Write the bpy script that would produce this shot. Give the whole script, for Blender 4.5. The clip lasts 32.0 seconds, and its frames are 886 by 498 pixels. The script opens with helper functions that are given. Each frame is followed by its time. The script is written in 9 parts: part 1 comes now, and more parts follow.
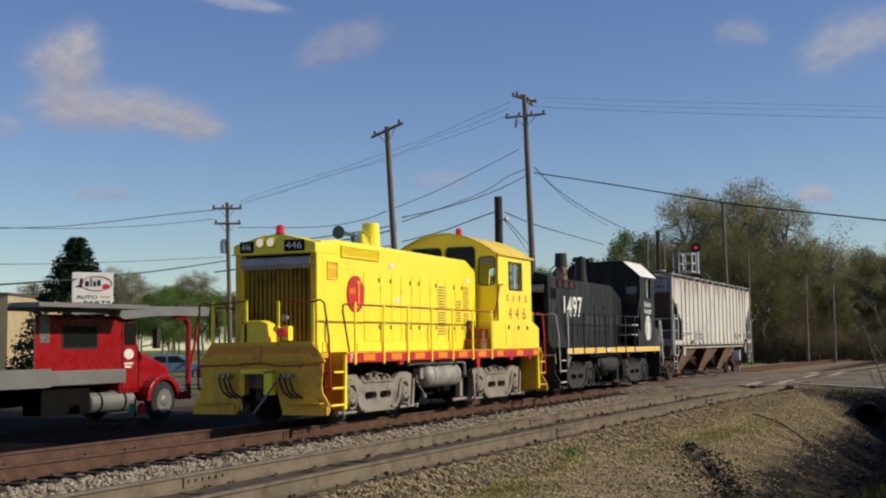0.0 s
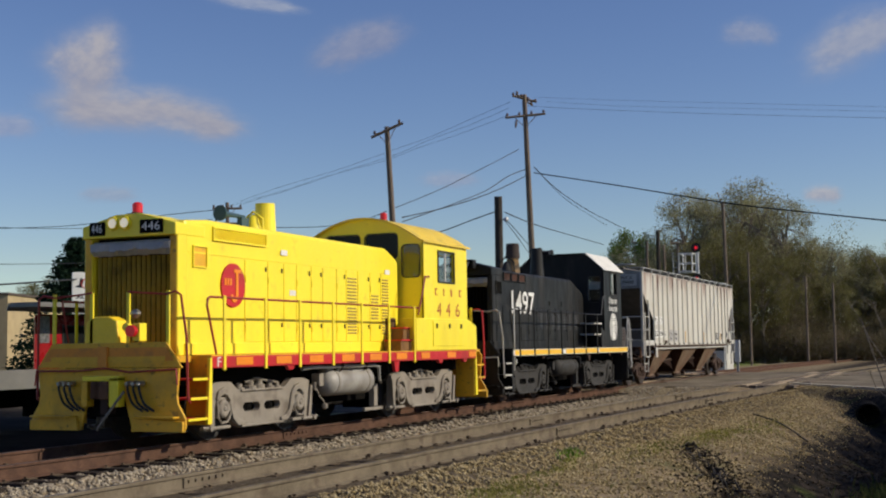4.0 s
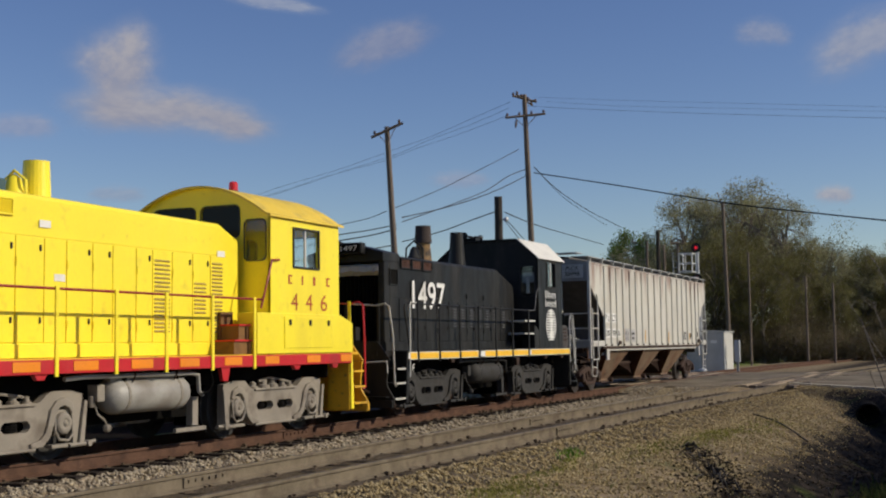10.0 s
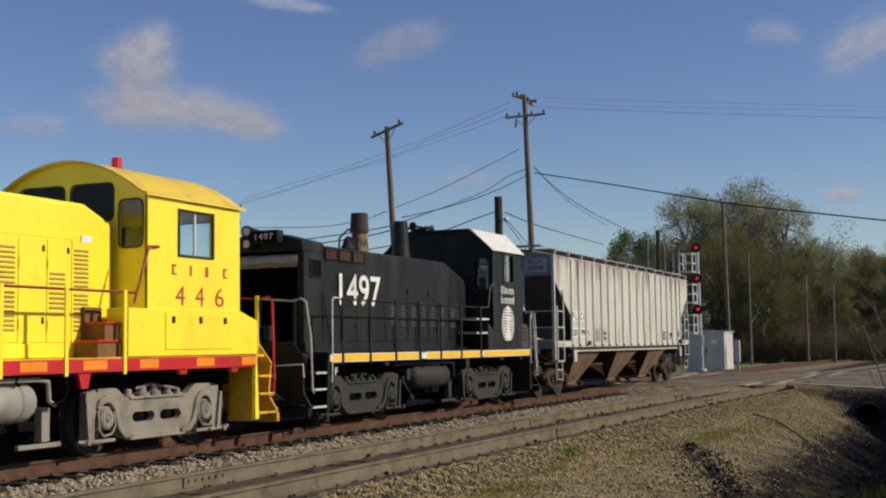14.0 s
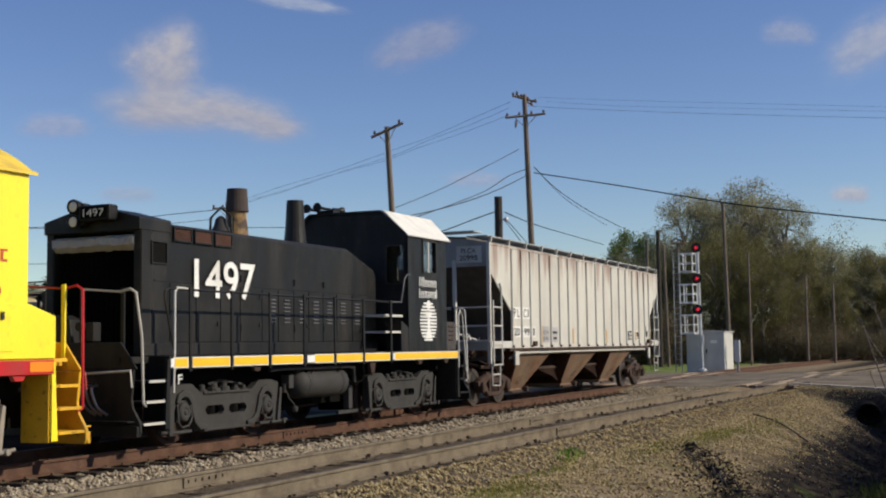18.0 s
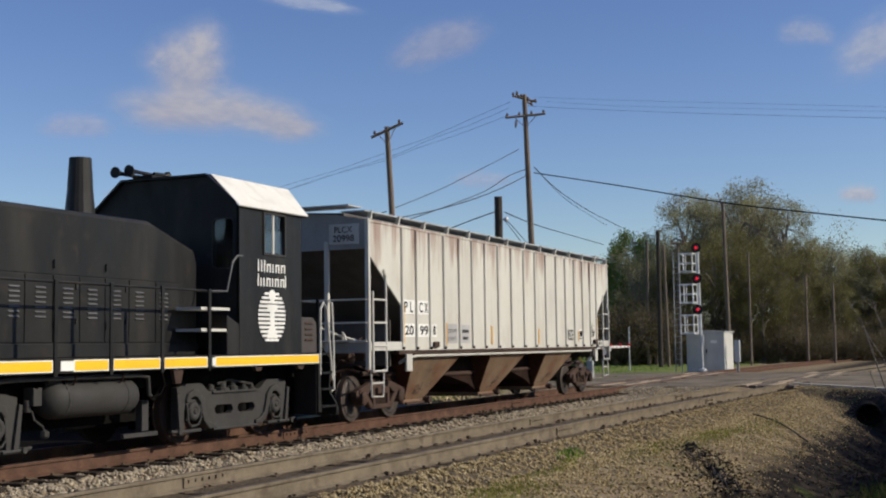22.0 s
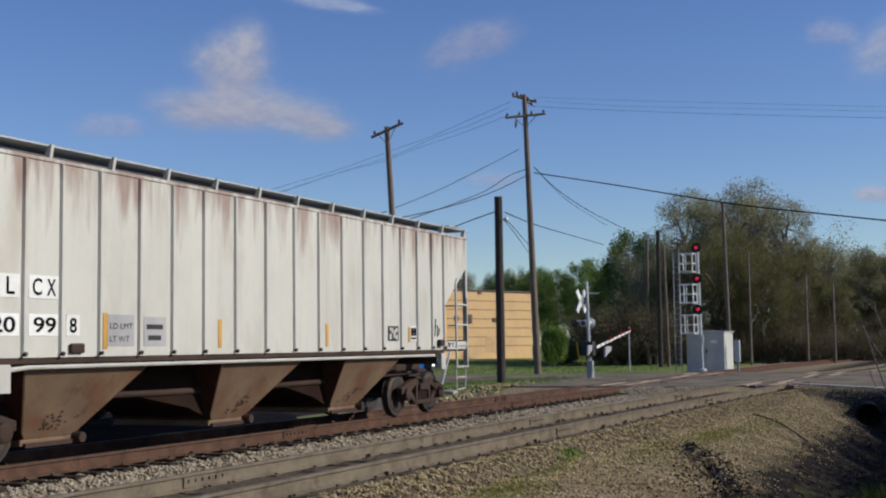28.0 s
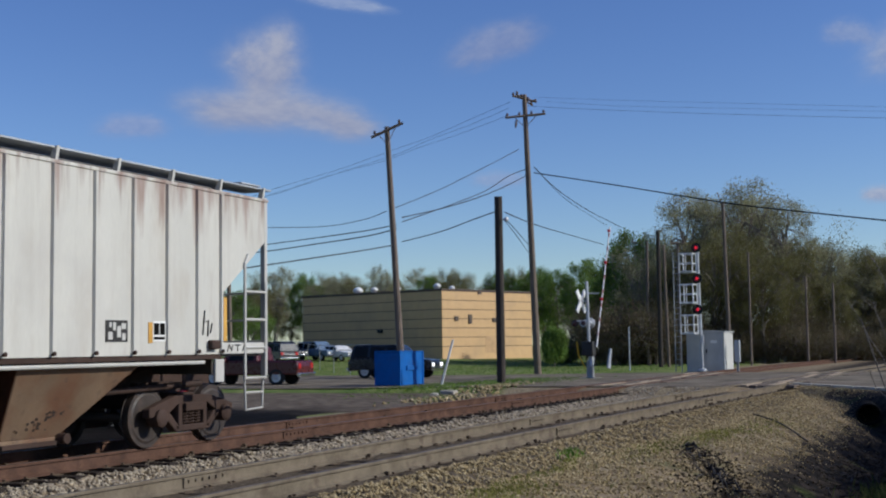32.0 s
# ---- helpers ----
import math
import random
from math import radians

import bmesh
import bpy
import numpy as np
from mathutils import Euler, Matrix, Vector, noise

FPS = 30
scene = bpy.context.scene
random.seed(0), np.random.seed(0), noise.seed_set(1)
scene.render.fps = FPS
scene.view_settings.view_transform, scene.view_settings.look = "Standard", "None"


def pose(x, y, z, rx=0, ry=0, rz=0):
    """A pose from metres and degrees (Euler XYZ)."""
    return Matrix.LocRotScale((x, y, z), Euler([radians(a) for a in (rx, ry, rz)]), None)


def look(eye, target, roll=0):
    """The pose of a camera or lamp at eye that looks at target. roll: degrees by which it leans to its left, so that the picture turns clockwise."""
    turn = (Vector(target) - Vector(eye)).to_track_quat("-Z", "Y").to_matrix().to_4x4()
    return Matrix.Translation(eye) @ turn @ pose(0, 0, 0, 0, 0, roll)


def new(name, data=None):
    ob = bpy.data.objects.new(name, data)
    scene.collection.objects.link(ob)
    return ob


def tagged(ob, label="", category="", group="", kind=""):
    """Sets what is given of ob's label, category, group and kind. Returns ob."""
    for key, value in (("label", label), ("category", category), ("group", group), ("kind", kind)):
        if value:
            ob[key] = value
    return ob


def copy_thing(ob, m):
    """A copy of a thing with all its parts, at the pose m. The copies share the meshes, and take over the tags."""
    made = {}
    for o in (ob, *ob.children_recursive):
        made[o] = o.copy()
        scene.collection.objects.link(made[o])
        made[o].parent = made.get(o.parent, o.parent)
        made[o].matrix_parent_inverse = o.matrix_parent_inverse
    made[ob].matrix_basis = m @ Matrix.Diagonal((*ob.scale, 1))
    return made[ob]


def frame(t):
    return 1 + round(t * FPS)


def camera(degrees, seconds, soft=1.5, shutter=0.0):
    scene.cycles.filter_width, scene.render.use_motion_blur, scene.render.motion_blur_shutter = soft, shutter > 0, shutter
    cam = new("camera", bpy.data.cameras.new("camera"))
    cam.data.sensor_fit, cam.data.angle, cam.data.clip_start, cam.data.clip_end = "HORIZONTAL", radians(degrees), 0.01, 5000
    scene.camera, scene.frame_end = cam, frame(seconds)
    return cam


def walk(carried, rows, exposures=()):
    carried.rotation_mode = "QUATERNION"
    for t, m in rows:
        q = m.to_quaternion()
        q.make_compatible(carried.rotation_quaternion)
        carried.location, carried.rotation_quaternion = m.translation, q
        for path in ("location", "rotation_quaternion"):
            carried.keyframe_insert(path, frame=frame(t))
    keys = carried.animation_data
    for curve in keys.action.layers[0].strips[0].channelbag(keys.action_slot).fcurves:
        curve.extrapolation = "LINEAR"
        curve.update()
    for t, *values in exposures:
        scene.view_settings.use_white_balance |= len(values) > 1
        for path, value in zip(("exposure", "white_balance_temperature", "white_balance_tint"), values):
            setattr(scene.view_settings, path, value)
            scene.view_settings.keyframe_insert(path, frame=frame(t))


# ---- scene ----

# camera: a tripod beside the line, railhead level is z = 0
cam = camera(39.58, 32.0, soft=2.1)
EYE, YAW, PITCH, ROLL = Vector((0, 0, 1.493)), radians(23.855), radians(4.517), -0.803
AHEAD = Vector((math.cos(YAW) * math.cos(PITCH), math.sin(YAW) * math.cos(PITCH), math.sin(PITCH)))
STAND = look(EYE, EYE + AHEAD * 50, ROLL)
walk(cam, [(0, STAND), (32, STAND)],
     exposures=[(0, -0.12, 6500, 10), (3, -0.16, 6500, 10), (6, -0.26, 6500, 10), (9, -0.30, 6500, 10), (12, -0.27, 6500, 10), (14.5, -0.19, 6500, 10), (17, -0.03, 6450, 10), (25, -0.02, 6200, 10), (28, -0.16, 5850, 10), (29.5, -0.30, 5550, 10), (31, -0.28, 5500, 10), (32, -0.20, 5550, 10)])

# sky and sun: low sun behind the camera, a little to its right, so that the fronts of the cars lie in shade
SUN_UP, SUN_AZ = radians(30.5), radians(164)
sky_world = bpy.data.worlds.new("sky")
scene.world = sky_world
sky_world.use_nodes = True
nt = sky_world.node_tree
sky = nt.nodes.new("ShaderNodeTexSky")
sky.sky_type, sky.sun_disc = "NISHITA", False
sky.sun_elevation, sky.sun_rotation = SUN_UP, SUN_AZ
sky.air_density, sky.dust_density, sky.ozone_density = 1.0, 0.12, 3.0
nt.nodes["Background"].inputs["Strength"].default_value = 0.110
deep = nt.nodes.new("ShaderNodeHueSaturation")
deep.inputs["Hue"].default_value, deep.inputs["Saturation"].default_value = 0.517, 1.12
nt.links.new(sky.outputs[0], deep.inputs["Color"])
nt.links.new(deep.outputs[0], nt.nodes["Background"].inputs["Color"])
sun = new("sun", bpy.data.lights.new("sun", "SUN"))
sun.data.energy, sun.data.angle, sun.data.color = 4.7, radians(0.5), (1.0, 0.89, 0.70)
to_sun = Vector((math.sin(SUN_AZ) * math.cos(SUN_UP), math.cos(SUN_AZ) * math.cos(SUN_UP), math.sin(SUN_UP)))
sun.matrix_world = look(to_sun * 60, (0, 0, 0))

rng = np.random.default_rng(7)


# ---------- mesh building ----------
class Form:
    """Collects vertices and faces of one mesh."""

    def __init__(self):
        self.v, self.f = [], []

    def add(self, pts, faces):
        n = len(self.v)
        self.v += [tuple(p) for p in pts]
        self.f += [tuple(n + i for i in q) for q in faces]
        return self

    def box(self, x0, x1, y0, y1, z0, z1):
        p = [(x, y, z) for x in (x0, x1) for y in (y0, y1) for z in (z0, z1)]
        return self.add(p, [(0, 1, 3, 2), (4, 6, 7, 5), (0, 4, 5, 1), (2, 3, 7, 6), (0, 2, 6, 4), (1, 5, 7, 3)])

    def prism(self, outline, axis, a, b):
        """Extrudes an outline (two coordinates in the order of the other axes) along an axis."""
        n = len(outline)

        def place(q, s):
            return {"x": (s, q[0], q[1]), "y": (q[0], s, q[1]), "z": (q[0], q[1], s)}[axis]
        pts = [place(q, a) for q in outline] + [place(q, b) for q in outline]
        faces = [tuple(range(n)), tuple(range(2 * n - 1, n - 1, -1))]
        faces += [(i, n + i, n + (i + 1) % n, (i + 1) % n) for i in range(n)]
        return self.add(pts, faces)

    def tube(self, pts, r, seg=8, r1=None, caps=True):
        pts = [Vector(p) for p in pts]
        n0, n = len(self.v), len(pts)
        up = None
        for i, p in enumerate(pts):
            d = (pts[min(i + 1, n - 1)] - pts[max(i - 1, 0)]).normalized()
            ref = Vector((0, 0, 1)) if abs(d.z) < 0.9 else Vector((1, 0, 0))
            if up is None:
                up = d.cross(ref).normalized()
            up = (up - d * up.dot(d)).normalized()
            w = d.cross(up)
            rr = r if r1 is None else r + (r1 - r) * i / (n - 1)
            for k in range(seg):
                a = 2 * math.pi * k / seg
                self.v.append(tuple(p + (up * math.cos(a) + w * math.sin(a)) * rr))
        for i in range(n - 1):
            for k in range(seg):
                k2 = (k + 1) % seg
                self.f.append((n0 + i * seg + k, n0 + i * seg + k2, n0 + (i + 1) * seg + k2, n0 + (i + 1) * seg + k))
        if caps:
            self.f.append(tuple(n0 + k for k in range(seg))[::-1])
            self.f.append(tuple(n0 + (n - 1) * seg + k for k in range(seg)))
        return self

    def lathe(self, centre, axis, profile, seg=24):
        """profile: (distance along the axis, radius)."""
        n0, n = len(self.v), len(profile)
        c = Vector(centre)
        e = {"x": (Vector((1, 0, 0)), Vector((0, 1, 0)), Vector((0, 0, 1))),
             "y": (Vector((0, 1, 0)), Vector((0, 0, 1)), Vector((1, 0, 0))),
             "z": (Vector((0, 0, 1)), Vector((1, 0, 0)), Vector((0, 1, 0)))}[axis]
        for s, r in profile:
            for k in range(seg):
                a = 2 * math.pi * k / seg
                self.v.append(tuple(c + e[0] * s + (e[1] * math.cos(a) + e[2] * math.sin(a)) * r))
        for i in range(n - 1):
            for k in range(seg):
                k2 = (k + 1) % seg
                self.f.append((n0 + i * seg + k, n0 + i * seg + k2, n0 + (i + 1) * seg + k2, n0 + (i + 1) * seg + k))
        self.f.append(tuple(n0 + k for k in range(seg))[::-1])
        self.f.append(tuple(n0 + (n - 1) * seg + k for k in range(seg)))
        return self

    def turned(self, m):
        self.v = [tuple(m @ Vector(p)) for p in self.v]
        return self

    def mesh(self, name, material, smooth=False):
        me = bpy.data.meshes.new(name)
        me.from_pydata(self.v, [], self.f)
        bm = bmesh.new()
        bm.from_mesh(me)
        bmesh.ops.recalc_face_normals(bm, faces=bm.faces)
        bm.to_mesh(me)
        bm.free()
        if material:
            me.materials.append(material)
        if smooth:
            me.shade_smooth()
        return me


def part(name, form, material, parent, label="", bevel=0.0, smooth=False, weld=False):
    """Links a form as one mesh under a thing or a part."""
    me = form.mesh(name, material, smooth)
    if weld:
        bm = bmesh.new()
        bm.from_mesh(me)
        bmesh.ops.remove_doubles(bm, verts=bm.verts, dist=0.0004)
        bm.to_mesh(me)
        bm.free()
    ob = new(name, me)
    ob.parent = parent
    if label:
        ob["label"] = label
    if bevel:
        mod = ob.modifiers.new("bevel", "BEVEL")
        mod.width, mod.segments, mod.limit_method, mod.angle_limit = bevel, 2, "ANGLE", radians(35)
    return ob


def thing(name, label, category, group="", kind="", at=None):
    ob = new(name)
    ob.empty_display_size = 0.2
    if at is not None:
        ob.matrix_world = at
    return tagged(ob, label, category, group, kind)


def solid(name, form, material, label, category, group="", kind="", bevel=0.0, smooth=False, at=None):
    """A thing that is one mesh."""
    ob = part(name, form, material, None, "", bevel, smooth)
    if at is not None:
        ob.matrix_world = at
    return tagged(ob, label, category, group, kind)


def sheet(name, arrays, faces, material, smooth=True):
    me = bpy.data.meshes.new(name)
    nv, nf = len(arrays), len(faces)
    me.vertices.add(nv)
    me.vertices.foreach_set("co", np.asarray(arrays, np.float32).ravel())
    w = faces.shape[1]
    me.loops.add(nf * w)
    me.loops.foreach_set("vertex_index", faces.astype(np.int32).ravel())
    me.polygons.add(nf)
    me.polygons.foreach_set("loop_start", np.arange(0, nf * w, w, dtype=np.int32))
    me.update(calc_edges=True)
    me.validate()
    me.materials.append(material)
    if smooth:
        me.shade_smooth()
    return me


# ---------- materials ----------
def mk(name, base, rough=0.6, metal=0.0, var=0.15, vscale=1.5, gvar=0.08, gscale=45.0, bump=0.12, bscale=70.0,
       dirt=None, dscale=1.2, dlo=0.52, dhi=0.7, damt=0.7, stretch=(1, 1, 1), spec=0.5, dirt2=None, d2scale=6.0, d2lo=0.6, d2hi=0.72,
       d2amt=0.6, place=False):
    m = bpy.data.materials.new(name)
    m.use_nodes = True
    t = m.node_tree
    b = t.nodes["Principled BSDF"]
    b.inputs["Roughness"].default_value = rough
    b.inputs["Metallic"].default_value = metal
    b.inputs["Specular IOR Level"].default_value = spec
    tc = t.nodes.new("ShaderNodeTexCoord")
    mp = t.nodes.new("ShaderNodeMapping")
    mp.inputs["Scale"].default_value = stretch
    geo_n = t.nodes.new("ShaderNodeNewGeometry")
    t.links.new(geo_n.outputs["Position"] if place else tc.outputs["Object"], mp.inputs["Vector"])

    def noise_tex(scale, detail=4.0, vec=None):
        n = t.nodes.new("ShaderNodeTexNoise")
        n.inputs["Scale"].default_value, n.inputs["Detail"].default_value = scale, detail
        t.links.new(vec or mp.outputs[0], n.inputs["Vector"])
        return n.outputs["Fac"]

    def ramp(fac, lo, hi, a, c):
        r = t.nodes.new("ShaderNodeMapRange")
        for k, val in zip(("From Min", "From Max", "To Min", "To Max"), (lo, hi, a, c)):
            r.inputs[k].default_value = val
        t.links.new(fac, r.inputs["Value"])
        return r.outputs[0]

    def mix(fac, a, c, kind="MIX"):
        x = t.nodes.new("ShaderNodeMix")
        x.data_type, x.blend_type = "RGBA", kind
        if hasattr(fac, "is_linked"):
            t.links.new(fac, x.inputs["Factor"])
        else:
            x.inputs["Factor"].default_value = fac
        for sock, val in ((x.inputs["A"], a), (x.inputs["B"], c)):
            if hasattr(val, "is_linked"):
                t.links.new(val, sock)
            else:
                sock.default_value = (*val, 1)
        return x.outputs["Result"]

    dark = tuple(c * (1 - var) for c in base)
    light = tuple(min(1, c * (1 + var)) for c in base)
    col = mix(ramp(noise_tex(vscale), 0.3, 0.7, 0, 1), dark, light)
    g = ramp(noise_tex(gscale, 2.0), 0.3, 0.7, 1 - gvar, 1 + gvar)
    gm = t.nodes.new("ShaderNodeCombineColor")
    for k in range(3):
        t.links.new(g, gm.inputs[k])
    col = mix(1.0, col, gm.outputs[0], "MULTIPLY")
    if dirt:
        col = mix(ramp(noise_tex(dscale, 6.0), dlo, dhi, 0, damt), col, dirt)
    if dirt2:
        col = mix(ramp(noise_tex(d2scale, 5.0, tc.outputs["Object"]), d2lo, d2hi, 0, d2amt), col, dirt2)
    t.links.new(col, b.inputs["Base Color"])
    t.links.new(ramp(noise_tex(vscale * 3), 0.3, 0.7, max(0, rough - 0.1), min(1, rough + 0.12)), b.inputs["Roughness"])
    if bump:
        bn = t.nodes.new("ShaderNodeBump")
        bn.inputs["Strength"].default_value, bn.inputs["Distance"].default_value = bump, 0.02
        t.links.new(noise_tex(bscale, 5.0), bn.inputs["Height"])
        t.links.new(bn.outputs[0], b.inputs["Normal"])
    return m


def glow(name, colour, strength, base=(0.1, 0.02, 0.02)):
    m = mk(name, base, 0.3, bump=0)
    b = m.node_tree.nodes["Principled BSDF"]
    b.inputs["Emission Color"].default_value = (*colour, 1)
    b.inputs["Emission Strength"].default_value = strength
    return m


def pane_glass(name, tint=(0.9, 0.95, 0.95)):
    m = bpy.data.materials.new(name)
    m.use_nodes = True
    b = m.node_tree.nodes["Principled BSDF"]
    b.inputs["Base Color"].default_value = (*tint, 1)
    b.inputs["Roughness"].default_value = 0.03
    b.inputs["Transmission Weight"].default_value = 1.0
    b.inputs["IOR"].default_value = 1.45
    return m


RUST = (0.16, 0.07, 0.035)
YELLOW = mk("yellow_paint", (0.92, 0.755, 0.035), 0.38, var=0.03, gvar=0.03, bump=0.03, bscale=12, dirt=(0.60, 0.42, 0.05), dscale=0.9, dlo=0.55, dhi=0.85, damt=0.45,
            stretch=(1, 1, 0.35), dirt2=(0.30, 0.20, 0.05), d2scale=5.0, d2lo=0.60, d2hi=0.80, d2amt=0.30)
# worn yellow; its darker orange also carries the shade of the front faces
YELLOW_WORN_SHADE = mk("yellow_paint_worn_shade", (0.76, 0.42, 0.018), 0.5, var=0.15, gvar=0.06, bump=0.06, dirt=(0.22, 0.13, 0.04), dscale=1.6, dlo=0.5, dhi=0.8, damt=0.6,
                 dirt2=(0.07, 0.05, 0.03), d2scale=9)
ROOF_YELLOW = mk("yellow_roof_paint", (0.78, 0.55, 0.06), 0.6, var=0.1, dirt=(0.32, 0.24, 0.10), dscale=2, damt=0.5)
RED = mk("red_paint", (0.50, 0.015, 0.02), 0.45, var=0.12, dirt=(0.2, 0.05, 0.03), damt=0.4)
ORANGE = mk("orange_reflector", (0.80, 0.25, 0.015), 0.4, var=0.08)
DARK_RED = mk("dark_red_handrail", (0.28, 0.025, 0.018), 0.5)
BLACK = mk("weathered_black_paint", (0.012, 0.012, 0.012), 0.48, var=0.25, gvar=0.12, spec=0.22, dirt=(0.042, 0.037, 0.031), dscale=1.3, dlo=0.48, dhi=0.75, damt=0.7, stretch=(1, 1, 0.3), bump=0.05, dirt2=(0.05, 0.038, 0.03), d2scale=4.0, d2lo=0.58, d2hi=0.8, d2amt=0.5)
BLACK_DEEP = mk("black_underframe", (0.006, 0.0055, 0.005), 0.9, var=0.3, spec=0.08)
IRON_GREY = mk("grey_truck_paint", (0.25, 0.22, 0.18), 0.7, var=0.18, dirt=(0.07, 0.05, 0.035), dscale=3, dlo=0.48, dhi=0.7, damt=0.7, bump=0.15)
IRON_DARK = mk("dark_grey_truck_iron", (0.040, 0.0385, 0.037), 0.7, spec=0.25, var=0.2, dirt=(0.03, 0.025, 0.02), dscale=3, damt=0.7, bump=0.15)
IRON_RUST = mk("rusty_brown_iron", (0.055, 0.034, 0.026), 0.8, spec=0.2, var=0.3, dirt=(0.035, 0.026, 0.022), dscale=3, damt=0.8, bump=0.25)
COUPLER = mk("rusty_coupler_casting", (0.16, 0.085, 0.05), 0.8, spec=0.2, var=0.3, dirt=(0.05, 0.035, 0.03), dscale=6, damt=0.7, bump=0.3)
# cab steps in dark brown, with the shade beside the locker in the colour
STEP_SHADE = mk("shade_brown_step", (0.17, 0.085, 0.025), 0.8, var=0.3, dirt=(0.10, 0.05, 0.02), dscale=5, damt=0.7)
STEEL = mk("worn_steel", (0.33, 0.31, 0.29), 0.35, metal=0.8, var=0.2)
SILVER = mk("silver_tank_paint", (0.33, 0.315, 0.285), 0.5, metal=0.0, var=0.14, dirt=(0.13, 0.105, 0.08), dscale=2.5, dlo=0.45, dhi=0.75, damt=0.65)
WHITE = mk("white_paint", (0.75, 0.74, 0.70), 0.5, var=0.06, dirt=(0.45, 0.42, 0.36), damt=0.4)
ROOF_WHITE = mk("white_roof_panel", (0.72, 0.70, 0.64), 0.6, var=0.08, dirt=(0.42, 0.38, 0.3), dscale=2, damt=0.5)
DARK_GLASS = mk("dark_cab_glass", (0.012, 0.013, 0.013), 0.12, var=0.1, gvar=0, bump=0, spec=0.14)
CAR_GREY = mk("weathered_light_grey_paint", (0.52, 0.505, 0.46), 0.62, var=0.07, vscale=1.1, gvar=0.04, dirt=(0.30, 0.27, 0.23), dscale=2.2, dlo=0.5, dhi=0.78, damt=0.5,
              stretch=(1, 1, 0.16), dirt2=(0.36, 0.34, 0.31), d2scale=0.8, d2lo=0.5, d2hi=0.7, d2amt=0.45, bump=0.05)
CAR_BROWN = mk("rusty_hopper_steel", (0.165, 0.108, 0.064), 0.75, var=0.2, dirt=(0.13, 0.055, 0.025), dscale=1.6, dlo=0.45, dhi=0.68, damt=0.8, dirt2=(0.06, 0.04, 0.03), d2scale=5,
               bump=0.12)
STAIN = mk("rust_stain", (0.17, 0.085, 0.06), 0.8, var=0.3)

# ---------- ground, ballast, road ----------
def train_y(x):
    return 12.78 - 0.0006 * max(0.0, x - 50) ** 2


def near_y(x):
    return 8.25 - 0.0005 * max(0.0, x - 8) ** 2 if x < 70 else 6.328 - 0.062 * (x - 70)


def step(v, a, b):
    q = np.clip((v - a) / (b - a), 0, 1)
    return q * q * (3 - 2 * q)


def lump(x, y, s, seed):
    return (np.sin(x * 1.3 / s + seed) * np.cos(y * 1.7 / s - seed * 2) + 0.6 * np.sin(x * 2.9 / s - y * 2.3 / s + seed * 3)
            + 0.4 * np.cos(x * 5.1 / s + y * 4.7 / s + seed)) / 2


def road_edge(y):
    """Where the road begins along x; near the ditch its edge runs slantwise towards the camera."""
    return np.interp(y, [-40.0, -4.0, 6.7, 9.0], [30.7, 30.7, 46.2, 43.2])


def height(x, y):
    """The lie of the land, in metres above the railhead."""
    x, y = np.asarray(x, float), np.asarray(y, float)
    xr = x + 43.2 - road_edge(y)
    bank = step(y, 3.0, 6.4)
    z = -0.62 + 0.24 * bank + 0.05 * lump(x, y, 2.6, 1.0) + 0.02 * lump(x, y, 0.7, 4.0) + 0.035 * lump(x, y, 0.42, 7.0) * (1 - step(y, 5.0, 6.2))
    ditch = step(x, 12.0, 19.0) * np.exp(-((y - 2.0 - 0.02 * (x - 20)) / 1.3) ** 2) * (1 - step(xr, 40.4, 42.2))
    z = z - 0.85 * ditch
    z = np.where((y > 6.0) & (y < 15.2), np.minimum(z, -0.36), z)
    far = -0.33 + 0.95 * step(y, 34, 70) * step(x, 40, 120) + 0.12 * step(x, 60, 90) + 0.03 * lump(x, y, 6, 2.0)
    z = np.where(y > 15.2, z + (far - z) * step(y, 15.2, 17.0), z)
    z = np.where((xr > 40) & (y <= 15.2), z + (-0.16 - z) * step(xr, 40.6, 43.0), z)
    road = step(xr, 41.4, 43.0) * (1 - step(x, 63.9, 66))
    return z + (-0.075 - 0.09 * step(np.abs(y - 9.5), 7, 15) + 0.54 * step(y, 40, 80) - z) * road


def axis_lines(near_lo, near_hi, fine, far):
    a = list(np.arange(near_lo, near_hi + 1e-6, fine))
    d, v = fine, near_hi
    while v < far:
        d *= 1.18
        v += d
        a.append(v)
    d, v = fine, near_lo
    while v > -far:
        d *= 1.18
        v -= d
        a.insert(0, v)
    return np.array(a)


gx, gy = axis_lines(6, 46, 0.33, 3500), axis_lines(-2, 18, 0.25, 3500)
X, Y = np.meshgrid(gx, gy)
Z = height(X, Y)
pts = np.stack([X, Y, Z], -1).reshape(-1, 3)
idx = np.arange(len(pts)).reshape(X.shape)
quads = np.stack([idx[:-1, :-1], idx[:-1, 1:], idx[1:, 1:], idx[1:, :-1]], -1).reshape(-1, 4)


